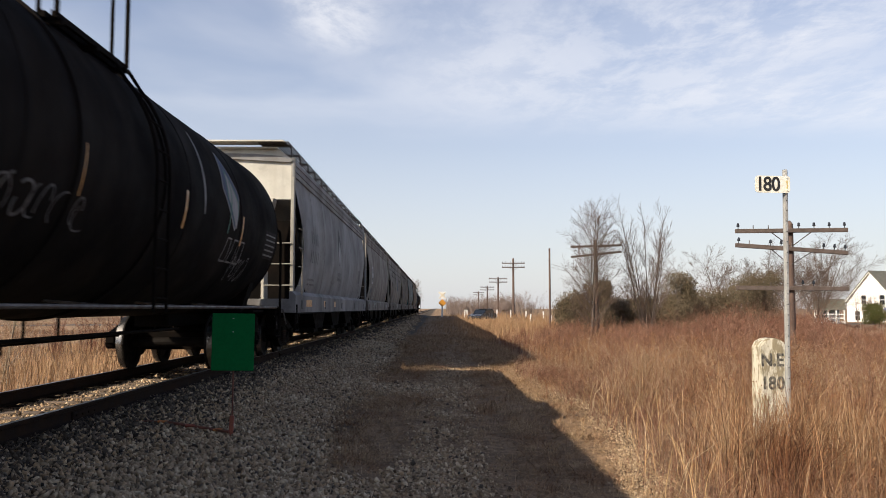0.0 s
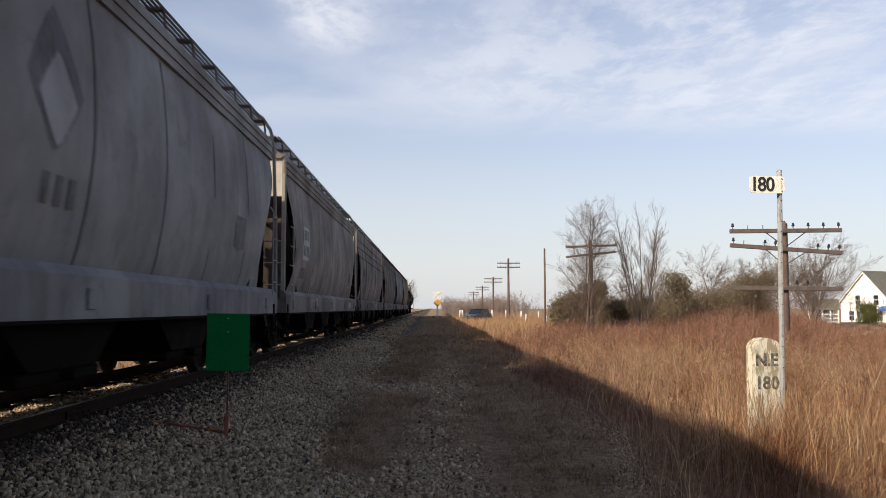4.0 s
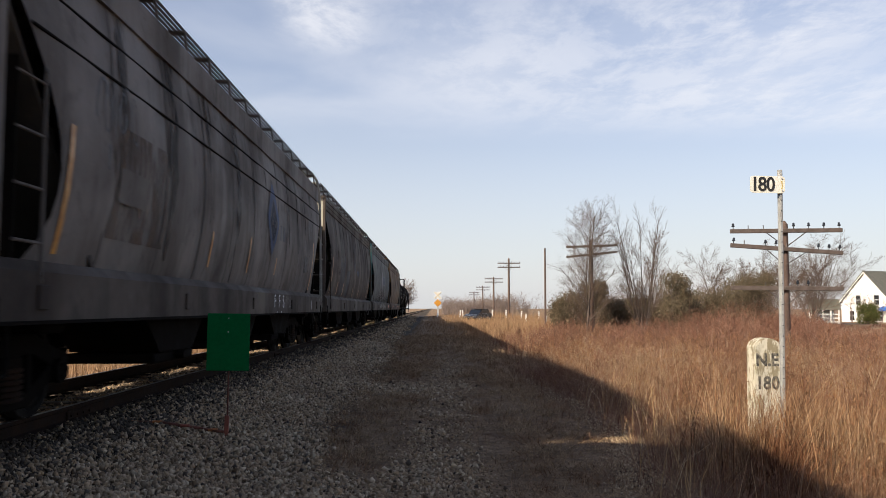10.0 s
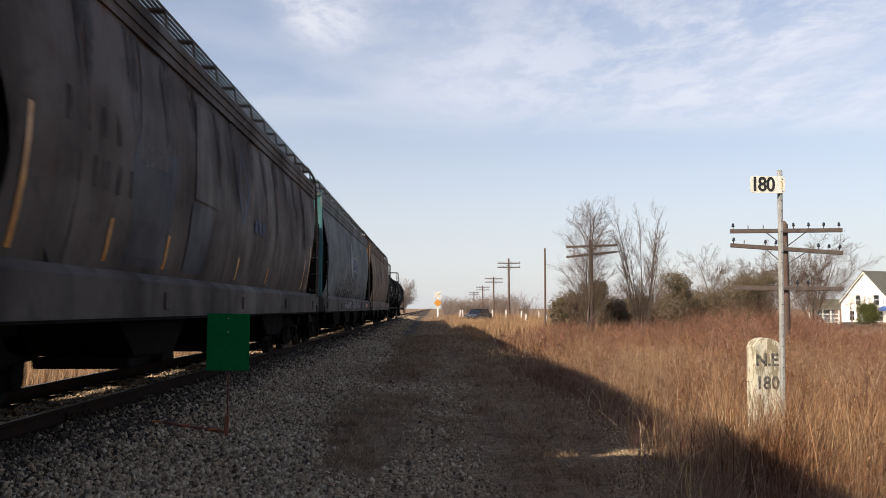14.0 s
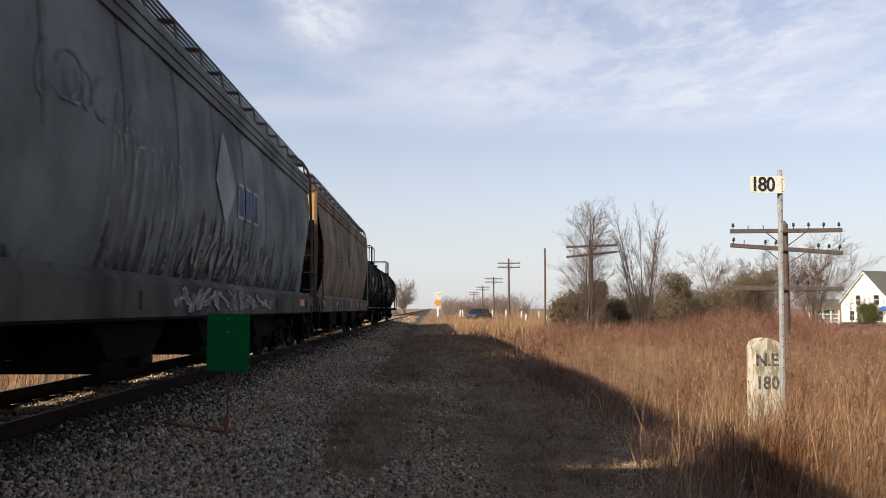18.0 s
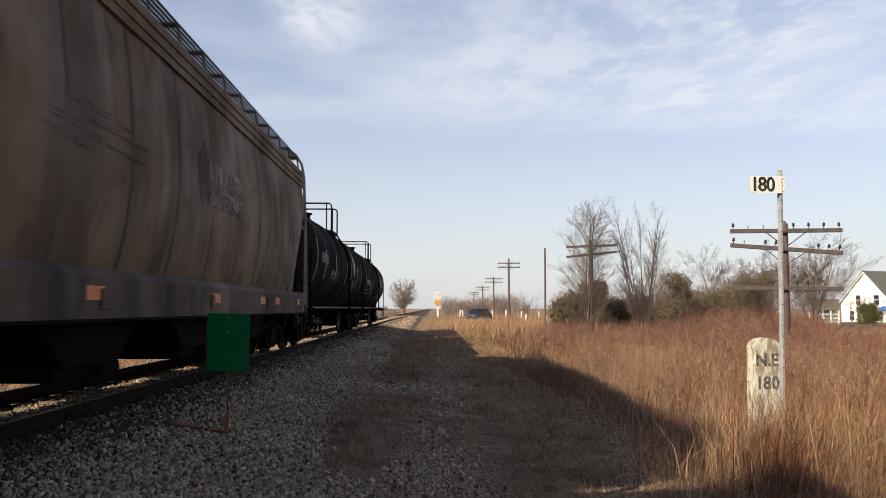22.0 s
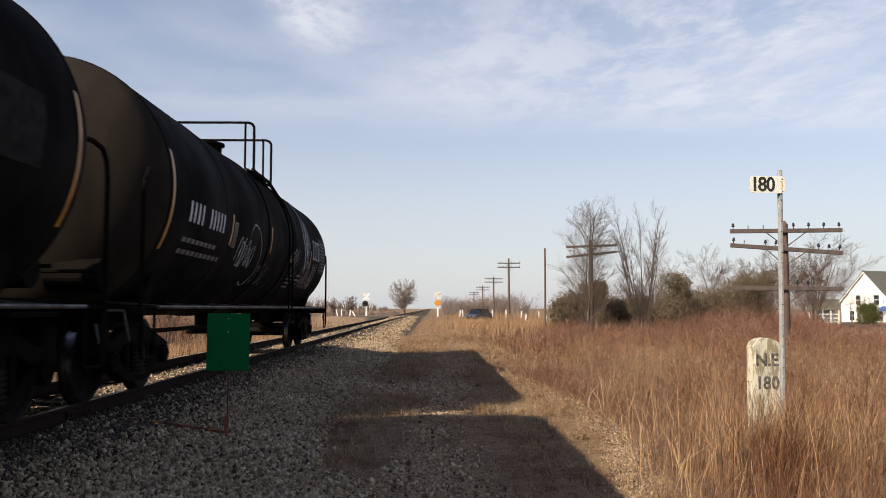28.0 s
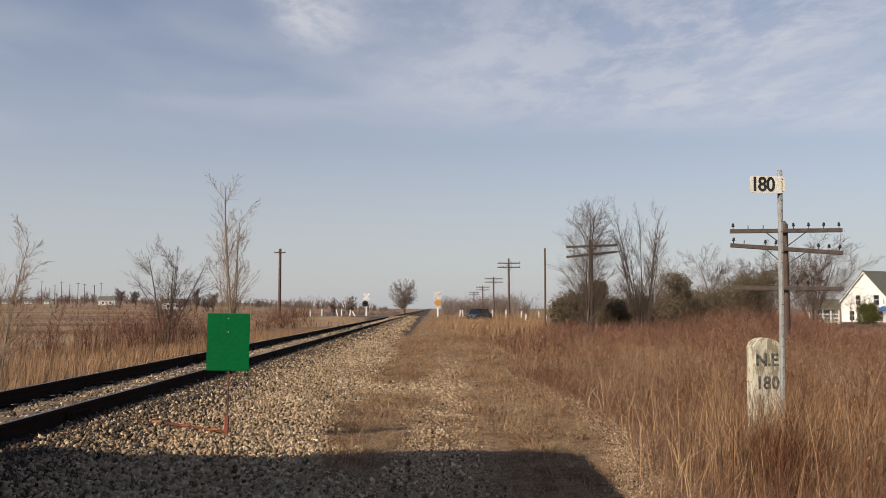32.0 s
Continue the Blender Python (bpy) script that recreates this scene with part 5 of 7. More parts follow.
# side paint, then end paint; lighter end colours have the sunlight painted in
PAINT = {
    "light_grey": (car_paint("light_grey_hopper_paint", (0.25, 0.247, 0.248), (0.155, 0.147, 0.14), 0.5, 0.08), car_paint("sunlit_cream_end_paint", (0.62, 0.60, 0.53), (0.34, 0.31, 0.25), 0.35, 0.1)),
    "grey": (car_paint("grimy_grey_hopper_paint", (0.23, 0.208, 0.185), (0.085, 0.068, 0.056), 0.5, 0.3), car_paint("sunlit_grimy_end_paint", (0.60, 0.56, 0.48), (0.26, 0.21, 0.16), 0.5, 0.35)),
    "grey_brown": (car_paint("soot_streaked_hopper_paint", (0.20, 0.18, 0.162), (0.058, 0.047, 0.039), 0.6, 0.3), car_paint("sunlit_buff_end_paint", (0.56, 0.53, 0.44), (0.26, 0.22, 0.16), 0.5, 0.3)),
    "brown": (car_paint("rusty_brown_hopper_paint", (0.112, 0.089, 0.074), (0.038, 0.029, 0.024), 0.75, 0.55), car_paint("sunlit_rusty_end_paint", (0.60, 0.57, 0.47), (0.28, 0.22, 0.15), 0.5, 0.45)),
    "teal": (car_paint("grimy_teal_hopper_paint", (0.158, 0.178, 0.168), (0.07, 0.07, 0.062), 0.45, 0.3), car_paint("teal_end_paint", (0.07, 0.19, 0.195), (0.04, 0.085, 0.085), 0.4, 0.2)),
    "tan": (car_paint("dusty_tan_hopper_paint", (0.215, 0.143, 0.086), (0.075, 0.047, 0.029), 0.7, 0.4), car_paint("sunlit_tan_end_paint", (0.62, 0.36, 0.12), (0.30, 0.17, 0.07), 0.45, 0.3)),
    # second tank tone: dusty black, with sunlight put into the colour
    "tank": (car_paint("black_tank_paint", (0.0078, 0.0070, 0.0072), (0.016, 0.013, 0.0112), 0.75, 0.05, 0.8, spec=0.03), car_paint("dusty_sunlit_head_paint", (0.028, 0.0235, 0.019), (0.048, 0.039, 0.030), 0.6, 0.0, 0.85, spec=0.02)),
}


def as_mesh(name, bm, material):
    me = bpy.data.meshes.new(name)
    bm.to_mesh(me), bm.free()
    me.materials.append(material)
    return me


WHEEL_R = 0.457


def truck_meshes():
    out = {}
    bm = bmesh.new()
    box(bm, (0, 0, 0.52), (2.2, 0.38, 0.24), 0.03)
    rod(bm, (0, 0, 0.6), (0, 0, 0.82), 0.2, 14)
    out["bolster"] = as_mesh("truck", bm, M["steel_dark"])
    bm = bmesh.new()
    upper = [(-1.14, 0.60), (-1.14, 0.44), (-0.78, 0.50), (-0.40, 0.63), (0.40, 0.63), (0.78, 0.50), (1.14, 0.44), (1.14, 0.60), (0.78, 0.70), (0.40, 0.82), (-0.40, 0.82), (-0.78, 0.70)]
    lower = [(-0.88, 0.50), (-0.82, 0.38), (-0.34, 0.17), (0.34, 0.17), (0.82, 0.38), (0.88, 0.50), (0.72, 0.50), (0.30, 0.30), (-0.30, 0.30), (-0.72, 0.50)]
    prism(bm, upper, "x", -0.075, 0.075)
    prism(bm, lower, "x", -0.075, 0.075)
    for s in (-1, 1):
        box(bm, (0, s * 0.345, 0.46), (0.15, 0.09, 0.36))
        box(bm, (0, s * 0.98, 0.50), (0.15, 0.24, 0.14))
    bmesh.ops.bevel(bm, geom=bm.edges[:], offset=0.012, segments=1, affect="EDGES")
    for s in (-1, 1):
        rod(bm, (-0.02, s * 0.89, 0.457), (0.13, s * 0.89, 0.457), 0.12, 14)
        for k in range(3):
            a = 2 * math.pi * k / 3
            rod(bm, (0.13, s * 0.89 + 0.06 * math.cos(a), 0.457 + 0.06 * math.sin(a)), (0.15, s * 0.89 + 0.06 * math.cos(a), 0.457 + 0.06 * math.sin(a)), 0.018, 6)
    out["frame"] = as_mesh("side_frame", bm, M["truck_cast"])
    bm = bmesh.new()
    coil = [(0.02, 0.24)]
    for k in range(6):
        coil += [(0.062, 0.25 + 0.05 * k), (0.062, 0.275 + 0.05 * k), (0.045, 0.285 + 0.05 * k)]
    lathe(bm, coil, 12, Matrix.Translation((0.07, 0, 0)) @ Matrix.Diagonal((1, 3.2, 1, 1)))
    out["springs"] = as_mesh("spring_nest", bm, M["rail_side"])
    bm = bmesh.new()
    turn = pose(0, 0, 0, 0, 90, 0)
    rod(bm, (-1.05, 0, 0), (1.05, 0, 0), 0.08, 12)
    for s in (-1, 1):
        prof = [(0.09, -0.09), (0.16, -0.085), (0.17, -0.03), (0.36, -0.02), (0.385, -0.065), (0.485, -0.072), (0.483, -0.045), (0.457, -0.03), (0.452, 0.065), (0.385, 0.067), (0.36, 0.035), (0.17, 0.05), (0.15, 0.09), (0.09, 0.09)]
        m = Matrix.Translation((s * 0.755, 0, 0)) @ (turn if s > 0 else pose(0, 0, 0, 0, -90, 0))
        lathe(bm, prof, 28, m)
    me = as_mesh("wheelset", bm, M["wheel"])
    me.materials.append(M["tread"])
    for p in me.polygons:
        if 0.444 < math.hypot(p.center.y, p.center.z) < 0.456 and abs(p.normal.x) < 0.5:
            p.material_index = 1
    out["wheelset"] = me
    bm = bmesh.new()
    for s in (-1, 1):
        box(bm, (0, s * 0.38, 0.36), (1.9, 0.08, 0.12), 0.01)
        for sx in (-0.755, 0.755):
            box(bm, (sx, s * 0.40, 0.42), (0.1, 0.06, 0.3), 0.01)
    out["brake"] = as_mesh("brake_beam", bm, M["steel_dark"])
    return out


TRUCK = truck_meshes()
SPINNING = []


def add_truck(car, y):
    truck = share("truck", TRUCK["bolster"], car, pose(0, y, 0))
    truck["label"] = "black cast-steel four-wheel truck"
    share("side_frame", TRUCK["frame"], truck, pose(1.0, 0, 0))
    share("side_frame", TRUCK["frame"], truck, pose(-1.0, 0, 0, 0, 0, 180))
    share("spring_nest", TRUCK["springs"], truck, pose(1.0, 0, 0))
    share("spring_nest", TRUCK["springs"], truck, pose(-1.0, 0, 0, 0, 0, 180))
    share("brake_beam", TRUCK["brake"], truck, Matrix())
    for s in (-0.89, 0.89):
        w = share("wheelset", TRUCK["wheelset"], truck, pose(0, s, WHEEL_R))
        w["label"] = "rusty steel wheels on an axle with bright treads"
        SPINNING.append((w, s))


def add_coupler(car, y, way):
    bm = bmesh.new()
    box(bm, (0, y + way * 0.45, 0.88), (0.16, 0.9, 0.2), 0.02)
    box(bm, (0.02, y + way * 0.86, 0.88), (0.34, 0.26, 0.28), 0.05)
    box(bm, (0, y - way * 0.05, 0.88), (0.5, 0.14, 0.4), 0.02)
    part("coupler", bm, M["rail_side"], car, "rusty knuckle coupler")
    bm = bmesh.new()
    pts = [(0.34, y + way * 0.25, 0.78)]
    for k in range(1, 9):
        t = k / 8
        pts.append((0.34 - 0.1 * t, y + way * (0.25 + 0.65 * t), 0.78 - 0.42 * math.sin(math.pi * t * 0.85)))
    pipe(bm, pts, 0.022, 6)
    part("air_hose", bm, M["black"], car, "black rubber air hose")


def draft_block(car, y, way):
    """The housing behind the coupler, added oversize to block sunlight, with the cut lever that hangs beside it."""
    bm = bmesh.new()
    box(bm, (0, y + way * 0.10, 0.90), (1.15, 0.62, 0.50), 0.04)
    part("draft_block", bm, M["steel_dark"], car, "black draft gear housing, enlarged to block sunlight")
    bm = bmesh.new()
    pipe(bm, [(0.1, y + way * 0.55, 1.05), (0.6, y + way * 0.36, 1.02), (1.35, y + way * 0.10, 1.02), (1.42, y + way * 0.10, 0.70)], 0.014, 6)
    part("cut_lever", bm, M["brace"], car, "bent steel uncoupling lever")


def strip_decal(name, parent, material, surf, z0, z1, lo, hi, label="", rows=14, lift=0.006):
    """A painted shape on a car's side: for each height it runs from lo(t) to hi(t) along the car, t from 0 at z0 to 1 at z1."""
    bm = bmesh.new()
    prev = None
    for k in range(rows + 1):
        t = k / rows
        z = z0 + (z1 - z0) * t
        now = [bm.verts.new((surf(z) + lift, lo(t), z)), bm.verts.new((surf(z) + lift, hi(t), z))]
        if prev:
            bm.faces.new((prev[0], prev[1], now[1], now[0]))
        prev = now
    return part(name, bm, material, parent, label)


def bar(name, parent, material, surf, y0, y1, z0, z1, label="", lift=0.006):
    return strip_decal(name, parent, material, surf, z0, z1, lambda t: y0, lambda t: y1, label, 4, lift)


def ribbon(bm, pts, width, surf, lift=0.007):
    fine = []
    for (ya, za), (yb, zb) in zip(pts, pts[1:]):
        n = max(2, int(math.hypot(yb - ya, zb - za) / 0.12))
        fine += [(ya + (yb - ya) * k / n, za + (zb - za) * k / n) for k in range(n)]
    fine.append(pts[-1])
    prev = None
    for i, (y, z) in enumerate(fine):
        a, b = fine[max(0, i - 1)], fine[min(len(fine) - 1, i + 1)]
        ty, tz = b[0] - a[0], b[1] - a[1]
        n = math.hypot(ty, tz) or 1
        oy, oz = -tz / n * width / 2, ty / n * width / 2
        now = [bm.verts.new((surf(z - oz) + lift, y - oy, z - oz)), bm.verts.new((surf(z + oz) + lift, y + oy, z + oz))]
        if prev:
            bm.faces.new((prev[0], now[0], now[1], prev[1]))
        prev = now


def scrawl(parent, material, surf, y0, y1, z0, z1, n, width, seed, label="unreadable sprayed scrawl"):
    """Sprayed loops and strokes that spell nothing."""
    r = random.Random(seed)
    for k in range(n * 2):
        cy = y0 + (y1 - y0) * (k + 0.5) / (n * 2) + r.uniform(-0.12, 0.12)
        w, h = (y1 - y0) / n * 0.6, (z1 - z0) * r.uniform(0.75, 1.1)
        zc = (z0 + z1) / 2 + r.uniform(-0.08, 0.08) * h
        tilt = r.uniform(-0.3, 0.5)
        a0, turns, sq = r.uniform(0, 6.3), r.uniform(2.2, 6.0), r.uniform(0.4, 1.0)
        pts = []
        for i in range(16):
            t = i / 15
            a = a0 + turns * t
            oy, oz = w * sq * math.cos(a) * (0.5 + 0.5 * t), h * 0.5 * math.sin(a * r.uniform(0.99, 1.01))
            pts.append((cy + oy + tilt * oz * 0.4, zc + oz))
        bm = bmesh.new()
        ribbon(bm, pts, width * r.uniform(0.6, 1.25), surf, 0.007 + 0.0006 * (k % 5))
        part("graffiti", bm, material, parent, label if k == 0 else "")


# half section of a hopper body: half width and height over the rail
SIDE_PTS = [(1.40, 1.36), (1.475, 1.6), (1.55, 2.0), (1.59, 2.4), (1.595, 2.7), (1.575, 3.1), (1.53, 3.55), (1.46, 3.97)]


def side_x(z):
    return float(np.interp(z, [p[1] for p in SIDE_PTS] + [4.36], [p[0] for p in SIDE_PTS] + [1.44]))


def skin_x(z):
    """Just outside the dented side sheet, for paint and tape."""
    return side_x(z) + 0.016


CUT_Z = [1.36, 1.5, 1.8, 2.14, 2.5, 2.9, 3.3, 3.5, 4.4]
CUT_FRONT = [0.80, 1.0, 1.2, 1.27, 1.16, 0.92, 0.60, 0.42, 0.36]
CUT_REAR = [0.80, 1.0, 1.2, 1.27, 1.12, 0.72, 0.27, 0.05, -0.05]


def end_cut(z, way=-1):
    """How far the side sheet stops short of the sill's end; it reaches further at the car's rear."""
    return float(np.interp(z, CUT_Z, CUT_FRONT if way < 0 else CUT_REAR))


# shaded copy of the teal end paint, for braces and rungs
M["shaded_teal"] = car_paint("shaded_teal_paint", (0.03, 0.06, 0.06), (0.02, 0.03, 0.03), 0.6, 0.2)
M["patch_grey"] = car_paint("blue_grey_touch_up_paint", (0.085, 0.088, 0.098), (0.04, 0.036, 0.036), 0.6, 0.2)
M["patch_pale"] = car_paint("scoured_pale_paint", (0.15, 0.135, 0.12), (0.06, 0.048, 0.04), 0.7, 0.3)
# tan sill: grime over a darkened copy of the body tone, shade included
M["sill_tan"] = car_paint("grimy_shaded_tan_sill_paint", (0.125, 0.082, 0.056), (0.042, 0.028, 0.02), 0.8, 0.35)
M["sill_pale"] = car_paint("dirty_pale_sill_paint", (0.185, 0.166, 0.152), (0.072, 0.057, 0.048), 0.65, 0.35)
# sill grime, with shade put into the colour so sills stay darker
M["sill_grime_shade"] = car_paint("grimy_shaded_sill_paint", (0.088, 0.07, 0.057), (0.032, 0.024, 0.019), 0.8, 0.3)


def hopper_car(c_mid, pitch, paint, label, sill_paint=None, seams=8, lines=(), stripes=True, posts="cream", recess=None):
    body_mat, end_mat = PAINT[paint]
    sill_mat = sill_paint or body_mat
    post_mat = {"cream": M["post_buff"], "body": body_mat, "end": end_mat}[posts]
    recess = recess or M["steel_dark"]
    rear_mat = {"light_grey": body_mat, "grey": M["post_buff"], "grey_brown": M["post_buff"], "tan": M["post_buff"]}.get(paint, M["grating"])
    car = empty("covered_hopper_car", pose(TRACK_X, c_mid, RAIL_Z), label, "rail car", "freight train cars")
    half = pitch / 2 - 0.63
    rng = random.Random(int(c_mid * 10))
    # bulging side sheets
    zs = [1.36, 1.45, 1.6, 1.8, 2.0, 2.2, 2.4, 2.6, 2.8, 3.0, 3.2, 3.4, 3.6, 3.8, 3.97]
    n = 72
    for s in (1, -1):
        bm = bmesh.new()
        cols = []
        for i in range(n + 1):
            f = i / n
            col = []
            for z in zs:
                y0 = -half + end_cut(z)
                y = y0 + (half - end_cut(z, 1) - y0) * f
                dent = 0.012 * noise.noise(Vector((y * 0.8, z * 0.9, c_mid))) + 0.016 * abs(math.sin(f * math.pi * (seams + 1)))
                col.append(bm.verts.new((s * (side_x(z) + dent), y, z)))
            cols.append(col)
        for a, b in zip(cols, cols[1:]):
            for k in range(len(zs) - 1):
                bm.faces.new((a[k], b[k], b[k + 1], a[k + 1]) if s > 0 else (a[k], a[k + 1], b[k + 1], b[k]))
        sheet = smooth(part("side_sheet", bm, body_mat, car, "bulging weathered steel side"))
        if s > 0:
            for k in range(seams):
                y = -half + 1.5 + (2 * half - 3.0) * (k + 0.5) / seams
                wob, wid = rng.uniform(0, 6), rng.uniform(0.010, 0.020)
                bend = lambda t: y + 0.03 * math.sin(3.1 * t + wob)
                strip_decal("weld_seam", sheet, M["soot"], side_x, 1.42, 3.95, lambda t: bend(t) - wid, lambda t: bend(t) + wid, lift=0.012)
            for z in lines:
                bm = bmesh.new()
                rod(bm, (side_x(z) + 0.012, -half + end_cut(z) + 0.02, z), (side_x(z) + 0.012, half - end_cut(z, 1) - 0.02, z), 0.016, 6)
                part("long_seam", bm, M["steel_dark"], sheet, "dark horizontal seam")
        # eave band and side sill
        bm = bmesh.new()
        box(bm, (s * 1.465, 0.18, 4.16), (0.05, 2 * half - 0.26, 0.40), 0.01)
        band = part("eave_band", bm, body_mat, car, "ribbed top chord")
        for z in (3.975, 4.10, 4.235) if stripes else (3.975,):
            bm = bmesh.new()
            box(bm, (s * 1.485, 0.18, z), (0.05, 2 * half - 0.26, 0.026))
            part("eave_rib", bm, body_mat, band)
        bm = bmesh.new()
        prism(bm, [(s * 1.46, 0.95), (s * 1.60, 0.95), (s * 1.60, 1.33), (s * 1.52, 1.42), (s * 1.46, 1.42)], "y", -half, half + 0.15)
        sill = part("side_sill", bm, sill_mat, car, "deep side sill")
        bm = bmesh.new()
        box(bm, (s * 1.56, 0, 0.935), (0.16, 2 * half, 0.03))
        part("flange", bm, M["steel_dark"], sill, "dark lower flange")
        if s > 0:
            for k in range(5):
                y = -half + 0.9 + k * (2 * half - 1.8) / 4
                bm = bmesh.new()
                box(bm, (1.612, y, 1.13), (0.025, 0.16, 0.20), 0.01)
                part("jacking_pad", bm, sill_mat, sill)
            for y in (-half + 0.16, half - 0.16):
                bm = bmesh.new()
                box(bm, (1.60, y, 0.92), (0.03, 0.14, 0.42), 0.01)
                pipe(bm, [(1.60, y - 0.2, 0.92), (1.60, y - 0.2, 0.56), (1.60, y + 0.2, 0.56), (1.60, y + 0.2, 0.92)], 0.017)
                part("stirrup_step", bm, M["truck_cast"], sill, "dark steel stirrup step")
    # roof
    bm = bmesh.new()
    arc = [(-1.46, 4.34), (-1.2, 4.42), (-0.6, 4.47), (0, 4.48), (0.6, 4.47), (1.2, 4.42), (1.46, 4.34), (1.4, 4.28), (0, 4.36), (-1.4, 4.28)]
    prism(bm, arc, "y", -half + 0.28, half + 0.02)
    part("roof", bm, body_mat, car)
    for k in range(4):
        y = -half + 1.6 + (2 * half - 3.2) * (k + 0.5) / 4
        bm = bmesh.new()
        box(bm, (0, y, 4.54), (0.62, (2 * half - 3.2) / 4 - 0.12, 0.14), 0.03)
        part("hatch_cover", bm, body_mat, car, "long low hatch cover")
    for s in (1, -1):
        bm = bmesh.new()
        box(bm, (s * 1.375, 0, 4.695), (0.02, 2 * half - 0.1, 0.032))
        walk_board = part("running_board", bm, M["grating"], car, "open-grid roof running board")
        for k in range(11):
            share("slat", walk_board.data, walk_board, pose(-s * 0.058 * (k + 1), 0, 0))
        for k in range(15):
            y = -half + 0.35 + (2 * half - 0.7) * k / 14
            bm = bmesh.new()
            box(bm, (s * 1.09, y, 4.655), (0.66, 0.13, 0.035))
            rod(bm, (s * 1.40, y, 4.66), (s * 1.44, y, 4.32), 0.018, 6)
            part("board_support", bm, M["grating"], walk_board)
    for way in (-1, 1):
        bm = bmesh.new()
        box(bm, (0, way * half + (0.02 if way < 0 else 0.2), 4.71), (2.6, 0.06, 0.03))
        step = part("crossover_board", bm, end_mat, car, "grating step across the car end")
        for k in range(6):
            share("slat", step.data, step, pose(0, -way * 0.068 * (k + 1), 0))
    # ends: bulkhead, slope sheet, corner posts, ladders, platform
    for way in (-1, 1):
        y = way * half
        bm = bmesh.new()
        ye = y + 0.36 if way < 0 else y
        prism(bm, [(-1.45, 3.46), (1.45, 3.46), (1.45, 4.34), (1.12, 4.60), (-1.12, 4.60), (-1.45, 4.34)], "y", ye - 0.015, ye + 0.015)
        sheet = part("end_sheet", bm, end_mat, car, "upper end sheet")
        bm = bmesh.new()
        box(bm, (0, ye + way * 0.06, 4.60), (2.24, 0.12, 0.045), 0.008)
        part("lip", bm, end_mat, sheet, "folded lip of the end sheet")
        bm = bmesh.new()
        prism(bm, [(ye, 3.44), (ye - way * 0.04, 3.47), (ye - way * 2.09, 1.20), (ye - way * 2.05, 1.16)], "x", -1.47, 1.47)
        # the shade below the slope is put into this sheet's dark colour
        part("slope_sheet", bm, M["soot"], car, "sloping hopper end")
        # plate added to block sunlight; its dark colour stands in for recess shade
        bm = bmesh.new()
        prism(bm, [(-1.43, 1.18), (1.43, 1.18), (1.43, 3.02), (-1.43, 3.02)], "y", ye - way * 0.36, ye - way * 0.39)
        part("shade_web", bm, recess if way < 0 else M["steel_dark"], car, "dark upright plate added under the slope sheet to block sunlight")
        for s in (1, -1):
            if way < 0 or s < 0:
                bm = bmesh.new()
                box(bm, (s * 1.48, y - way * 0.37, 2.88), (0.045, 0.10, 3.05), 0.008)
                box(bm, (s * 1.455, y - way * 0.325, 2.88), (0.075, 0.025, 3.05), 0.006)
                part("corner_post", bm, post_mat, car, "tall corner post")
            bm = bmesh.new()
            pipe(bm, [(s * 1.03, y - way * 0.37, 3.48), (s * 0.85, y - way * 0.36, 2.67), (s * 0.85, y - way * 0.34, 1.25)], 0.075, 4)
            part("end_brace", bm, M["shaded_teal"] if posts == "end" else post_mat, car, "bent end brace")
        # rungs between the brace and the corner, and a short ladder round the corner on the side
        for zz in (1.55, 2.02, 2.48):
            bm = bmesh.new()
            pipe(bm, [(0.85, y - way * 0.28, zz), (1.46, y - way * 0.28, zz)], 0.014)
            part("grab_iron", bm, M["shaded_teal"] if posts == "end" else post_mat, car)
        ya, yl = (y - way * 0.40, y - way * 0.86) if way < 0 else (y + 0.16, y - 0.30)
        bm = bmesh.new()
        pipe(bm, [(1.56, yl - way * 0.10, 2.98), (1.60, yl, 2.90), (1.60, yl, 1.30), (1.58, yl - way * 0.06, 1.22)], 0.017, 6)
        for k in range(4):
            rod(bm, (1.60, ya, 1.55 + 0.42 * k), (1.60, yl, 1.55 + 0.42 * k), 0.014, 6)
        part("side_ladder", bm, rear_mat if way > 0 or posts == "end" else post_mat, car, "steel rung ladder")
        if way > 0:
            bm = bmesh.new()
            pipe(bm, [(1.58, ya, 1.05), (1.56, ya, 2.6), (1.50, ya, 4.25), (1.44, ya - 0.04, 4.58), (1.30, ya - 0.16, 4.80), (1.12, ya - 0.5, 4.88), (1.12, ya - 0.55, 4.70)], 0.034, 8)
            part("grab_rail", bm, rear_mat, car, "bent corner grab rail")
        bm = bmesh.new()
        for k in range(4):
            box(bm, (0, y - way * (0.12 + 0.12 * k), 1.22), (2.7, 0.05, 0.04))
        box(bm, (0, y - way * 0.04, 1.10), (2.95, 0.08, 0.30), 0.01)
        part("end_platform", bm, sill_mat, car, "slatted end platform")
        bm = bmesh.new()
        # deck plate added to stop sunlight falling through beside the truck
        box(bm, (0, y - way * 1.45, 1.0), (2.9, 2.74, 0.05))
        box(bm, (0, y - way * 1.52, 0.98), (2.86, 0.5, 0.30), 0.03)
        part("bolster_block_deck", bm, M["steel_dark"], car, "dark deck added to block sunlight, and cross bolster over the truck")
        bm = bmesh.new()
        prism(bm, [(y - way * 0.05, 0.95), (y - way * 0.55, 0.95), (y - way * 0.40, 0.60), (y - way * 0.22, 0.60)], "x", 0.95, 1.15)
        gear_mat = M["truck_cast"] if paint not in ("grey", "light_grey") else body_mat
        part("jack_bracket", bm, M["steel_dark"], car)
        bm = bmesh.new()
        rod(bm, (-0.5, y - way * 0.9, 1.65), (0.5, y - way * 0.9, 1.65), 0.18, 12)
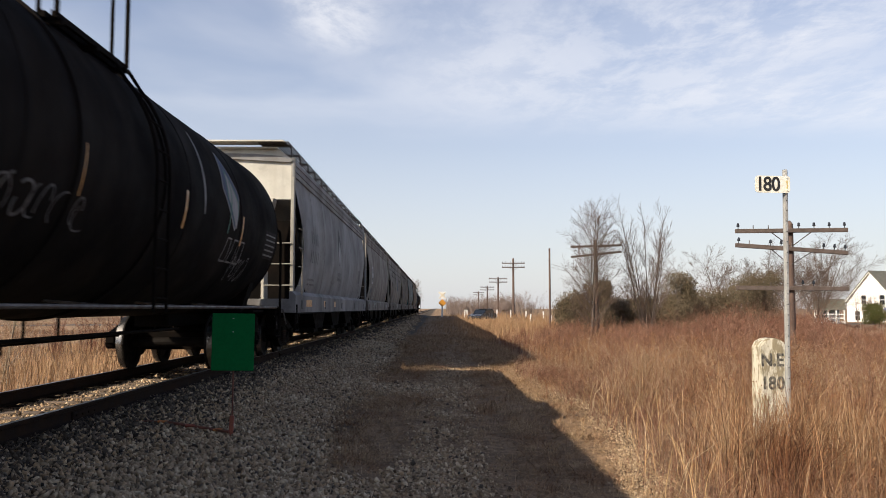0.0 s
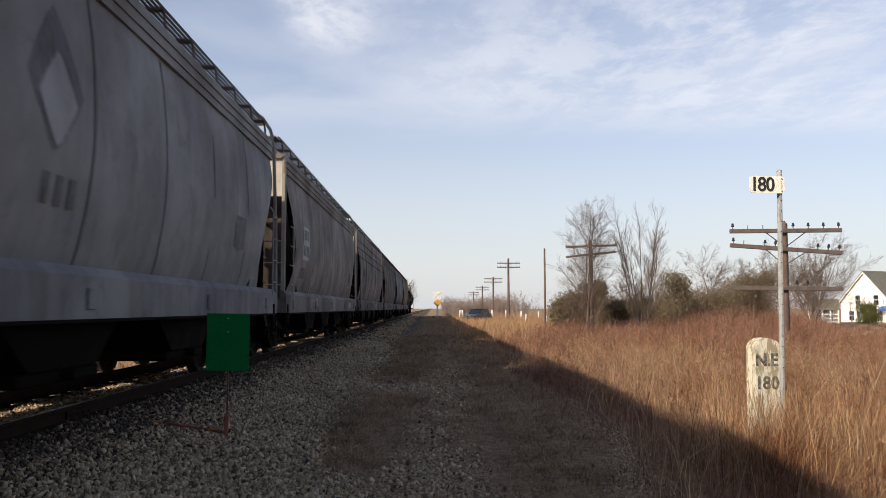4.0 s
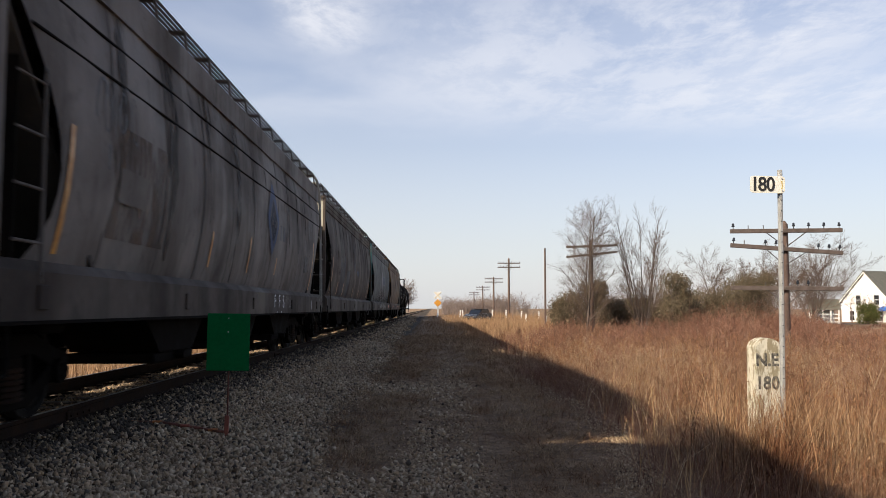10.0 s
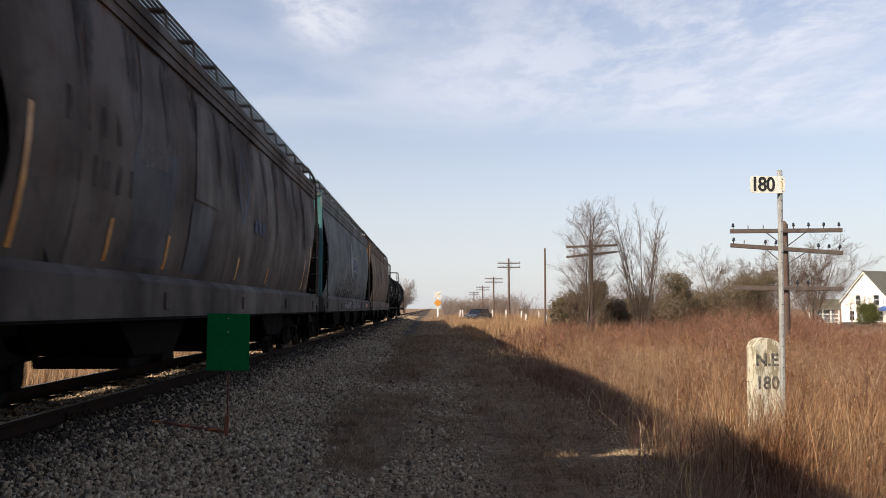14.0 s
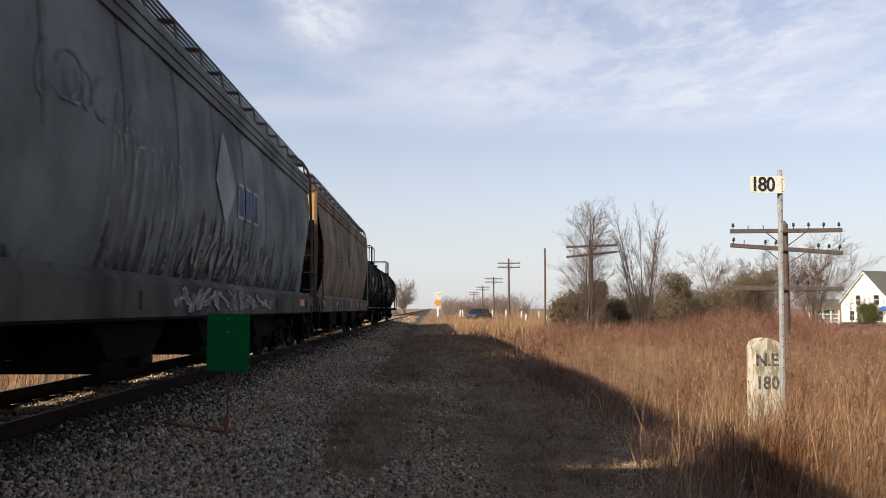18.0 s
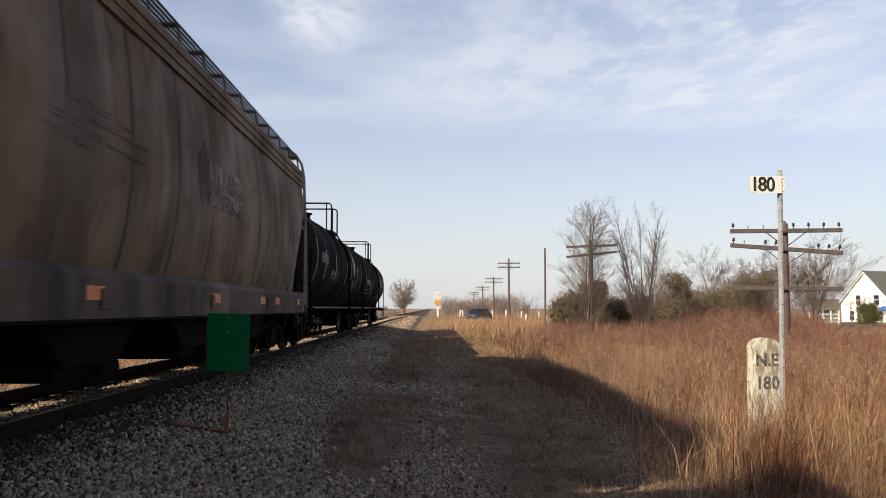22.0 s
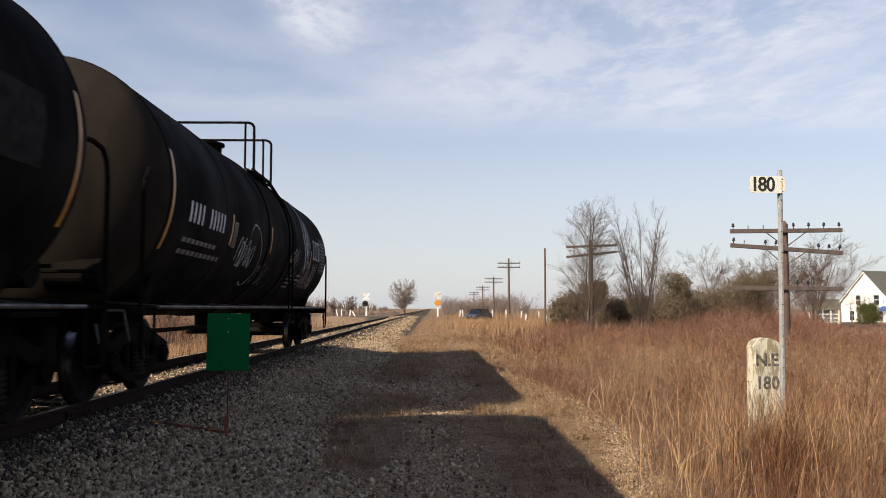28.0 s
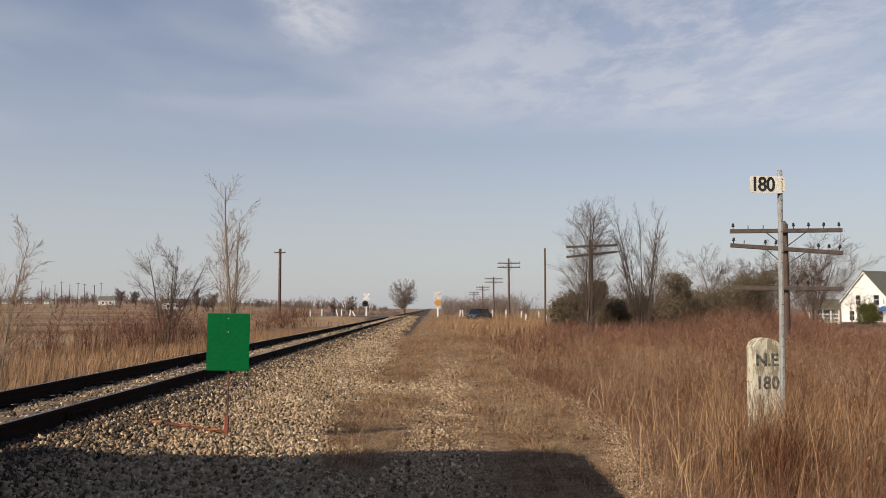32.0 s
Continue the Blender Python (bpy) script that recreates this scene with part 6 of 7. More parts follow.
        part("air_tank", bm, gear_mat, car, "small air tank")
        bm = bmesh.new()
        rod(bm, (0.55, y - way * 1.0, 1.7), (1.0, y - way * 1.0, 1.7), 0.12, 12)
        part("brake_cylinder", bm, gear_mat, car)
        draft_block(car, y, way)
        add_coupler(car, y, way)
        add_truck(car, way * (pitch / 2 - 2.15))
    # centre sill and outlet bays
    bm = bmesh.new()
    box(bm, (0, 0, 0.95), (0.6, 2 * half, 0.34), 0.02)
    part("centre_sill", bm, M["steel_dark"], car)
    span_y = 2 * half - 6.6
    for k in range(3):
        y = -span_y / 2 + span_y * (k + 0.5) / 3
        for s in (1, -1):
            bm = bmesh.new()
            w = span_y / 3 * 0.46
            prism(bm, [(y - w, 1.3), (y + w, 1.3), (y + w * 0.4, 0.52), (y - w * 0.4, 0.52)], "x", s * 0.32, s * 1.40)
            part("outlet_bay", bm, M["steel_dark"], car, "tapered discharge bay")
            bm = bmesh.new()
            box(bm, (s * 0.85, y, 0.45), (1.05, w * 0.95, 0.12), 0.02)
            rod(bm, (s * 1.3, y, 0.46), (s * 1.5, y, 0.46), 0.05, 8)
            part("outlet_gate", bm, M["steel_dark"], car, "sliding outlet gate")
    CARS.append((car, c_mid))
    return car, half


TANK_R, TANK_Z = 1.57, 2.50


def tank_x(z):
    return math.sqrt(max(0.02, TANK_R ** 2 - (z - TANK_Z) ** 2))


def tank_car(c_mid, pitch, label, strips=True):
    body, head_mat = PAINT["tank"]
    car = empty("tank_car", pose(TRACK_X, c_mid, RAIL_Z), label, "rail car", "freight train cars")
    half = pitch / 2 - 0.80
    shell = half - 0.02
    turn = Matrix.Translation((0, 0, TANK_Z)) @ pose(0, 0, 0, -90, 0, 0)
    bm = bmesh.new()
    straight = shell - 0.74
    lathe(bm, [(TANK_R, -straight), (TANK_R, -straight * 0.5), (TANK_R, 0), (TANK_R, straight * 0.5), (TANK_R, straight)], 64, turn)
    shell_ob = smooth(part("tank_shell", bm, body, car, "black cylindrical tank"))
    for way in (-1, 1):
        bm = bmesh.new()
        prof = []
        for k in range(9):
            a = math.pi / 2 * k / 9
            prof.append((TANK_R * math.cos(a), way * (straight + 0.74 * math.sin(a))))
        prof.append((0.02, way * (straight + 0.74)))
        lathe(bm, prof, 64, turn)
        bmesh.ops.recalc_face_normals(bm, faces=bm.faces[:])
        smooth(part("tank_head", bm, head_mat, car, "domed dusty tank end, toned lighter as sunlit"))
    for y in (-straight, -straight * 0.62, -straight * 0.27, straight * 0.27, straight * 0.62, straight):
        bm = bmesh.new()
        lathe(bm, [(TANK_R - 0.01, y - 0.02), (TANK_R + 0.007, y - 0.016), (TANK_R + 0.007, y + 0.016), (TANK_R - 0.01, y + 0.02)], 64, turn)
        part("weld_seam", bm, body, shell_ob)
    # straps over the bolsters
    for way in (-1, 1):
        y = way * 1.15
        bm = bmesh.new()
        lathe(bm, [(TANK_R, y - 0.05), (TANK_R + 0.03, y - 0.05), (TANK_R + 0.03, y + 0.05), (TANK_R, y + 0.05)], 64, turn)
        part("band", bm, body, car, "steel band round the tank")
    # dome, platform and safety rail
    bm = bmesh.new()
    rod(bm, (0, 0, TANK_Z + TANK_R - 0.05), (0, 0, TANK_Z + TANK_R + 0.28), 0.34, 20)
    rod(bm, (0, 0, TANK_Z + TANK_R + 0.28), (0, 0, TANK_Z + TANK_R + 0.33), 0.40, 20)
    part("manway", bm, M["steel_dark"], car, "black bolted manway")
    top = TANK_Z + 1.22
    for s in (1, -1):
        bm = bmesh.new()
        box(bm, (s * 1.17, 0, top), (0.04, 1.80, 0.06))
        deck = part("platform", bm, M["steel_dark"], car, "black grating platform")
        for k in range(4):
            share("slat", deck.data, deck, pose(-s * 0.1 * (k + 1), 0, 0))
        for y in (-0.8, 0, 0.8):
            bm = bmesh.new()
            box(bm, (s * 0.97, y, top - 0.05), (0.5, 0.06, 0.06))
            part("bracket", bm, M["steel_dark"], deck)
    for way in (-1, 1):
        bm = bmesh.new()
        y = way * 0.87
        pipe(bm, [(-1.19, y, top), (-1.19, y, top + 0.84), (-1.15, y, top + 0.90), (-1.08, y, top + 0.93), (1.08, y, top + 0.93), (1.15, y, top + 0.90), (1.19, y, top + 0.84), (1.19, y, top)], 0.026, 8)
        for s in (-1, 1):
            rod(bm, (s * 1.02, y, top), (s * 1.02, y, top + 0.93), 0.022, 8)
        part("safety_rail", bm, M["steel_dark"], car, "black pipe safety hoop across the tank")
    # side ladder up to the platform
    bm = bmesh.new()
    for y in (0.55, 0.97):
        pts = [(tank_x(z) + 0.10, y, z) for z in np.linspace(2.5, 3.5, 7)]
        pipe(bm, [(1.66, y, 1.0)] + pts + [(1.17, y, top)], 0.02, 6)
    for k in range(8):
        z = 1.15 + 0.32 * k
        x = (tank_x(z) if z > 2.5 else 1.56) + 0.10
        rod(bm, (x, 0.55, z), (x, 0.97, z), 0.013, 6)
    part("side_ladder", bm, M["steel_dark"], car, "black ladder up the tank side")
    # side handrail, stub sills, end platforms, hoops
    for s in (1, -1):
        bm = bmesh.new()
        rod(bm, (s * 1.52, -half + 0.5, 1.06), (s * 1.52, half - 0.5, 1.06), 0.022, 8)
        for k in range(7):
            y = -half + 1.0 + (2 * half - 2.0) * k / 6
            rod(bm, (s * 1.52, y, 1.06), (s * 0.75, y, 1.12), 0.015, 6)
        part("side_rail", bm, M["brace"], car, "long dull grey side handrail")
    for way in (-1, 1):
        y = way * half
        bm = bmesh.new()
        box(bm, (0, y - way * 1.6, 0.92), (0.55, 3.2, 0.36), 0.02)
        prism(bm, [(-1.05, 0.98), (1.05, 0.98), (1.25, 1.6), (-1.25, 1.6)], "y", y - way * 1.2, y - way * 1.5)
        part("stub_sill", bm, M["steel_dark"], car, "black draft sill and tank saddle")
        bm = bmesh.new()
        # unseen plate, added to block sunlight at the tank's end
        box(bm, (0, y - way * 0.85, 0.99), (2.5, 0.95, 0.05), 0.01)
        part("block_deck", bm, M["steel_dark"], car, "black plate added over the coupler end to block sunlight")
        bm = bmesh.new()
        for k in range(4):
            box(bm, (0, y - way * (0.02 + 0.1 * k), 1.06), (3.0, 0.05, 0.04))
        box(bm, (0, y - way * 0.0, 0.98), (3.05, 0.06, 0.16), 0.01)
        part("end_platform", bm, M["steel_dark"], car, "narrow slatted end platform")
        for s in (1, -1):
            bm = bmesh.new()
            pipe(bm, [(s * 1.30, y - way * 0.62, 2.62), (s * 1.46, y - way * 0.30, 2.62), (s * 1.50, y - way * 0.14, 2.57), (s * 1.50, y - way * 0.04, 2.46), (s * 1.50, y, 2.30), (s * 1.50, y, 0.70), (s * 1.50, y, 0.55)], 0.026, 8)
            part("corner_hoop", bm, M["steel_dark"], car, "bent pipe corner handrail")
            bm = bmesh.new()
            pipe(bm, [(s * 1.5, y - way * 0.05, 1.0), (s * 1.5, y - way * 0.05, 0.5), (s * 1.5, y - way * 0.45, 0.5), (s * 1.5, y - way * 0.45, 1.0)], 0.018, 6)
            part("stirrup_step", bm, M["steel_dark"], car, "black stirrup step")
        bm = bmesh.new()
        pipe(bm, [(-1.0, y - way * 0.05, 1.45), (1.0, y - way * 0.05, 1.45)], 0.02, 6)
        part("end_handrail", bm, M["steel_dark"], car)
        bm = bmesh.new()
        rod(bm, (0.35, y - way * 0.35, 1.42), (0.95, y - way * 0.35, 1.42), 0.19, 14)
        part("brake_cylinder", bm, M["steel_dark"], car, "brake cylinder under the tank end")
        bm = bmesh.new()
        box(bm, (0.9, y - way * 0.15, 0.70), (0.35, 0.3, 0.42), 0.04)
        part("lever_box", bm, M["steel_dark"], car)
        draft_block(car, y, way)
        add_coupler(car, y, way)
        add_truck(car, way * (pitch / 2 - 2.0))
    # piping below the tank
    bm = bmesh.new()
    rod(bm, (0, 0, 0.55), (0, 0, 1.1), 0.14, 12)
    box(bm, (0, 0, 0.62), (0.5, 0.5, 0.16), 0.03)
    pipe(bm, [(0.5, -half + 3.4, 0.72), (0.5, half - 3.4, 0.72)], 0.025, 6)
    pipe(bm, [(-0.6, -half + 3.0, 0.60), (-0.6, half - 3.0, 0.60)], 0.022, 6)
    for y in (-3.6, -2.2, 2.4, 3.4):
        rod(bm, (-0.6, y, 0.60), (-0.6, y, 1.1), 0.02, 6)
    part("bottom_piping", bm, M["steel_dark"], car, "black outlet valve and pipes")
    for y in (-straight + 0.06,) if strips else ():
        strip_decal("reflective_strip", car, M["tape"], tank_x, 1.75, 2.95, lambda t: y, lambda t: y + 0.09, "yellow reflective strip")
    for y in (-straight * 0.72, -straight * 0.36, straight * 0.12, straight * 0.36, straight * 0.7)[:3 if strips == "few" else 5] if strips else ():
        strip_decal("reflective_strip", car, M["tape_white"], tank_x, 1.9, 2.75, lambda t: y, lambda t: y + 0.07, "worn reflective strip")
    CARS.append((car, c_mid))
    return car, half


CARS = []
JOINS = [0.4, 17.75, 36.95, 54.45, 73.3, 92.3, 110.95, 129.65, 147.05, 164.0]


def mid(k):
    return (JOINS[k] + JOINS[k + 1]) / 2, JOINS[k + 1] - JOINS[k]


def letter_bars(car, surf, material, y0, z0, n, w, h, gap, label="stencilled marking as plain bars"):
    for k in range(n):
        bar("marking_bar", car, material, surf, y0 + k * (w + gap), y0 + k * (w + gap) + w, z0, z0 + h, label if k == 0 else "")


def kite(t, wide=0.42):
    """Half width of a pointed leaf, widest a little below the middle."""
    return min(t / wide, (1 - t) / (1 - wide)) ** 0.82


def leaf_emblem(car, surf, y, z0, z1, w, material=None):
    """A tall leaf-shaped emblem, pointed at both ends."""
    return strip_decal("emblem", car, material or M["logo_white"], surf, z0, z1, lambda t: y - w / 2 * kite(t), lambda t: y + w / 2 * kite(t), "faded leaf-shaped emblem", 20)


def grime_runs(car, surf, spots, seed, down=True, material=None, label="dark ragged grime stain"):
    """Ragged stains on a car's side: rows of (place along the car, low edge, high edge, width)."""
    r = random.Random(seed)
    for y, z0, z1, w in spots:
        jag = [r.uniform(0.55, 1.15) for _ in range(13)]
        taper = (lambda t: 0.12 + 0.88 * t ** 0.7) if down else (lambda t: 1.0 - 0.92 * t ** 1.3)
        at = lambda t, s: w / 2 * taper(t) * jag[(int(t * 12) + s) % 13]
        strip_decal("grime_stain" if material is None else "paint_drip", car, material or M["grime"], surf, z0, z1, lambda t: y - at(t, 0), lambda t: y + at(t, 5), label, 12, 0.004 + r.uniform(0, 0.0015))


def rib_text(text, size, car, surf, y, z, material):
    ob = lettering(text, size, car, pose(surf(z) + 0.035, y, z, 90, 0, 90), material, "lettering", 0.001)
    return ob


def fat_piece(car, surf, y0, y1, z0, z1, n, seed):
    """A sprayed mural of fat wedge-like strokes that spell nothing: dark shadows, pale fill, thin pale outlines."""
    r = random.Random(seed)
    w = (y1 - y0) / n
    for k in range(n):
        cy, h = y0 + w * (k + 0.5), z1 - z0
        za, zb = z0 + h * r.uniform(0.0, 0.25), z1 - h * r.uniform(0.0, 0.45)
        lean, fat, bend, ph = r.uniform(-0.8, 0.8) * w, w * r.uniform(0.22, 0.55), w * r.uniform(0.15, 0.6), r.uniform(0, 6)
        mid_y = lambda t: cy + lean * (t - 0.5) * 2 + bend * math.sin(3.5 * t + ph)
        half_w = lambda t: fat * (0.2 + 0.8 * abs(math.sin(3.4 * t + ph))) * min(1.0, 6 * t + 0.25, 6 * (1 - t) + 0.15)
        strip_decal("graffiti_shadow", car, M["grime"], surf, za - 0.02, zb + 0.02, lambda t: mid_y(t) - half_w(t) - 0.05, lambda t: mid_y(t) + half_w(t) + 0.07, "dark shadow of the sprayed letters" if k == 0 else "", 12, 0.006 + 0.0004 * (k % 3))
        strip_decal("graffiti", car, M["spray_tan" if (k + seed) % 3 else "chalk"], surf, za, zb, lambda t: mid_y(t) - half_w(t), lambda t: mid_y(t) + half_w(t), "pale fat sprayed letters, unreadable" if k == 0 else "", 12, 0.009 + 0.0004 * (k % 3))
        bm = bmesh.new()
        side = [(mid_y(t / 8) - half_w(t / 8), za + (zb - za) * t / 8) for t in range(9)] + [(mid_y(t / 8) + half_w(t / 8), za + (zb - za) * t / 8) for t in range(8, -1, -1)]
        ribbon(bm, side, 0.024, surf, 0.0115)
        part("graffiti_outline", bm, M["spray"], car)


def build_train():
    white_sill = car_paint("dirty_white_sill_paint", (0.22, 0.213, 0.21), (0.095, 0.088, 0.083), 0.55, 0.25)
    # a tank car leads
    car, half = tank_car(8.45, 18.9, "dusty black tank car with a blue and white leaf emblem", False)
    slant = lambda t: 4.5 - 0.45 * t
    for name, mat, z0, z1, f, dy, lift, words in (("emblem", M["logo_white"], 2.22, 3.36, 1.0, 0.0, 0.006, "blue and white leaf emblem with a pale outline"),
                                                  ("emblem_field", M["logo_blue"], 2.26, 3.32, 0.92, 0.0, 0.010, "blue field of the emblem"),
                                                  ("emblem_rim", M["logo_green"], 2.26, 3.12, 0.66, 0.06, 0.013, "thin green rim of the leaf"),
                                                  ("emblem_leaf", M["logo_white"], 2.26, 3.06, 0.54, 0.06, 0.016, "white leaf of the emblem")):
        strip_decal(name, car, mat, tank_x, z0, z1, lambda t: slant(t) + dy - 0.50 * f * kite(t, 0.5), lambda t: slant(t) + dy + 0.50 * f * kite(t, 0.5), words, 20, lift)
    bm = bmesh.new()
    ribbon(bm, [(4.10, 2.15), (4.17, 2.5), (4.23, 2.75), (4.21, 2.95)], 0.05, lambda z: tank_x(z) + 0.012)
    part("emblem_stem", bm, M["logo_green"], car, "green stem of the leaf")
    for k in range(3):
        y = 4.2 + 0.42 * k
        bm = bmesh.new()
        ribbon(bm, [(y, 1.76), (y + 0.06, 2.10), (y + 0.28, 2.10), (y + 0.32, 1.76), (y, 1.76)], 0.03, tank_x)
        part("emblem_block", bm, M["spray_grey"], car, "pale outlined emblem block")
    for y in (-1.1, 1.95, 5.0):
        bar("reflective_strip", car, M["tape"], tank_x, y, y + 0.08, 2.03, 2.5, "yellow reflective strip")
    # a highlight painted on as a thin pale line
    strip_decal("band_highlight", car, M["spray_grey"], tank_x, 2.3, 3.4, lambda t: 2.78 - 0.05 * math.sin(math.pi * t), lambda t: 2.83, "long pale highlight painted down the tank")
    scrawl(car, M["spray_grey"], tank_x, 5.0, 6.1, 1.5, 1.85, 4, 0.02, 6)
    bar("placard", car, M["placard"], tank_x, 6.8, 7.75, 1.95, 2.45, "grey lettered panel")
    for k in range(5):
        bar("data_line", car, M["stencil"], lambda z: tank_x(z) + 0.004, 6.87, 7.68, 2.0 + 0.09 * k, 2.03 + 0.09 * k)
    scrawl(car, M["stencil"], tank_x, -2.5, -0.7, 1.75, 2.05, 4, 0.025, 2)

    car, half = hopper_car(*mid(1), "light_grey", "light grey covered hopper car with a pale leaf emblem", white_sill, 7)
    strip_decal("emblem", car, M["logo_grey"], skin_x, 2.32, 3.52, lambda t: -0.8 - 0.52 * kite(t, 0.45), lambda t: -0.8 + 0.52 * kite(t, 0.45), "faded leaf-shaped emblem with a dark head", 20)
    strip_decal("emblem_heart", car, M["logo_white"], skin_x, 2.36, 3.15, lambda t: -0.78 - 0.36 * kite(t, 0.5), lambda t: -0.78 + 0.36 * kite(t, 0.5), "white leaf of the emblem", 20, 0.010)
    letter_bars(car, skin_x, M["chalk"], -0.95, 1.88, 3, 0.13, 0.26, 0.12, "dark worn emblem blocks")
    letter_bars(car, skin_x, M["chalk"], -6.75, 2.62, 4, 0.11, 0.30, 0.22)
    letter_bars(car, skin_x, M["chalk"], -6.80, 2.16, 5, 0.10, 0.30, 0.20)
    letter_bars(car, skin_x, M["chalk"], -6.8, 1.72, 6, 0.12, 0.05, 0.07)
    letter_bars(car, skin_x, M["chalk"], -6.8, 1.60, 7, 0.12, 0.05, 0.06)
    scrawl(car, M["logo_grey"], skin_x, -5.2, -4.5, 2.35, 2.65, 3, 0.012, 61)
    scrawl(car, M["chalk"], skin_x, -2.6, -1.6, 1.75, 2.0, 3, 0.015, 62)
    for y, w in ((-half + 1.5, 0.9), (-half + 4.6, 0.4), (-half + 6.9, 0.35)):
        bar("reflector", car, M["tape"], lambda z: 1.60, y, y + w, 1.08, 1.24, "faded yellow reflector")
    bar("label_panel", car, M["chalk"], skin_x, half - 3.4, half - 2.7, 2.0, 2.5, "dark data panel")
    end_marks(car, half)

    # the recess plate takes the darkened sill tone as painted shade
    car, half = hopper_car(*mid(2), "grey", "grimy grey covered hopper car with a dirty pale sill, soot-stained", M["sill_pale"], 9, recess=M["sill_grime_shade"])
    bar("panel", car, M["logo_white"], skin_x, -half + 2.2, -half + 3.2, 2.2, 3.0, "white lettered panel")
    letter_bars(car, lambda z: skin_x(z) + 0.004, M["chalk"], -half + 2.35, 2.68, 3, 0.18, 0.24, 0.06)
    letter_bars(car, lambda z: skin_x(z) + 0.004, M["chalk"], -half + 2.30, 2.30, 4, 0.16, 0.24, 0.05)
    bar("panel", car, M["logo_grey"], skin_x, -half + 2.0, -half + 2.9, 1.75, 2.0, "faded grey patch")
    rr = random.Random(9)
    grime_runs(car, lambda z: 1.606, [(-half + 3.6 + 0.11 * k, 1.0 + rr.uniform(0, 0.12), 1.32, rr.uniform(0.06, 0.16)) for k in range(14)], 12, True, M["spray"], "whitish paint drip")
    grime_runs(car, skin_x, [(-half + 3.6 + 0.13 * k, 1.46, 1.55 + rr.uniform(0.03, 0.28), rr.uniform(0.08, 0.2)) for k in range(11)], 13, False, M["spray"], "whitish paint smear")
    grime_runs(car, skin_x, [(-6.2 + 1.05 * k, 1.45, 1.9 + rr.uniform(0, 0.9), rr.uniform(0.05, 0.12)) for k in range(13)], 14, False, M["rust_run"], "thin rusty streak")
    edge = lambda t: -half + end_cut(1.5 + 1.5 * t)
    strip_decal("edge_stripe", car, M["rust_run"], skin_x, 1.5, 3.0, lambda t: edge(t) + 0.01, lambda t: edge(t) + 0.09, "rust-orange stripe along the sheet's edge", 16)
    bar("stencil_panel", car, M["chalk"], skin_x, half - 2.9, half - 2.35, 1.95, 2.35, "framed data panel")
    bar("stencil_panel", car, M["logo_grey"], lambda z: skin_x(z) + 0.005, half - 2.80, half - 2.45, 2.0, 2.2)
    bar("stencil_panel", car, M["logo_white"], skin_x, half - 2.85, half - 2.4, 1.78, 1.84)
    letter_bars(car, lambda z: 1.60, M["logo_white"], half - 3.0, 1.04, 3, 0.22, 0.22, 0.12)
    bar("reflective_strip", car, M["tape"], skin_x, half - 1.55, half - 1.47, 1.5, 2.5, "yellow reflective strip")

    car, half = hopper_car(*mid(3), "grey_brown", "grey covered hopper car with sooty streaks below the hatches", M["sill_grime_shade"], 9, lines=(3.25, 3.62), stripes=False, posts="body")
    bar("reflective_strip", car, M["tape"], skin_x, -half + 1.32, -half + 1.41, 1.5, 2.6, "yellow reflective strip")
    strip_decal("rusty_patch", car, M["logo_brown"], skin_x, 1.72, 2.83, lambda t: -6.5 + 0.1 * math.sin(5 * t), lambda t: -4.75 - 0.15 * t, "rust-brown scoured patch", 14)
    bar("panel", car, M["patch_pale"], lambda z: skin_x(z) + 0.004, -6.3, -5.5, 2.08, 2.42, "pale stencil panel")
    letter_bars(car, skin_x, M["chalk"], -7.0, 2.35, 3, 0.09, 0.24, 0.08)
    scrawl(car, M["chalk"], skin_x, -half + 2.0, -half + 2.9, 2.7, 3.2, 3, 0.03, 8)
    leaf = lambda t: 0.62 * kite(t, 0.48)
    for name, mat, z0, z1, f, lift, words in (("emblem", M["logo_grey"], 2.02, 3.50, 1.0, 0.006, "faded diamond emblem with a pale outline"),
                                              ("emblem_field", M["logo_blue"], 2.08, 3.44, 0.93, 0.009, "faded blue field of the emblem"),
                                              ("emblem_line", M["logo_grey"], 2.25, 3.16, 0.66, 0.012, "pale inner outline of the emblem"),
                                              ("emblem_heart", M["logo_dark_blue"], 2.32, 3.08, 0.56, 0.015, "dark heart of the emblem")):
        strip_decal(name, car, mat, skin_x, z0, z1, lambda t: 1.64 - leaf(t) * f, lambda t: 1.64 + leaf(t) * f, words, 20, lift)
    for dy, dz in ((-0.13, 0), (0.13, 0), (0, -0.15), (0, 0.15)):
        strip_decal("emblem_dot", car, M["logo_grey"], skin_x, 2.66 + dz - 0.08, 2.66 + dz + 0.08, lambda t: 1.64 + dy - 0.08 * math.sin(math.pi * t) ** 0.6,
                    lambda t: 1.64 + dy + 0.08 * math.sin(math.pi * t) ** 0.6, "pale round mark", 8, 0.018)
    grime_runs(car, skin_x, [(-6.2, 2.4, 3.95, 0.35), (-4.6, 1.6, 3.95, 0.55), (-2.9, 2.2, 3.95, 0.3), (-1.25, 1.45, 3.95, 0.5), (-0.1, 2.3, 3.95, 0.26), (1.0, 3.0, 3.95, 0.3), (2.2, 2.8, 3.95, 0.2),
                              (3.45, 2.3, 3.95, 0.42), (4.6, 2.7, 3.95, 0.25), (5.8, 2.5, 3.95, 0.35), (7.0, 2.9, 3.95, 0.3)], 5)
    for y, z0, z1 in ((-2.7, 1.62, 2.12), (-0.25, 1.64, 2.24), (2.2, 1.7, 2.04)):
        bar("reflective_strip", car, M["tape"], skin_x, y, y + 0.07, z0, z1, "worn yellow reflective strip")
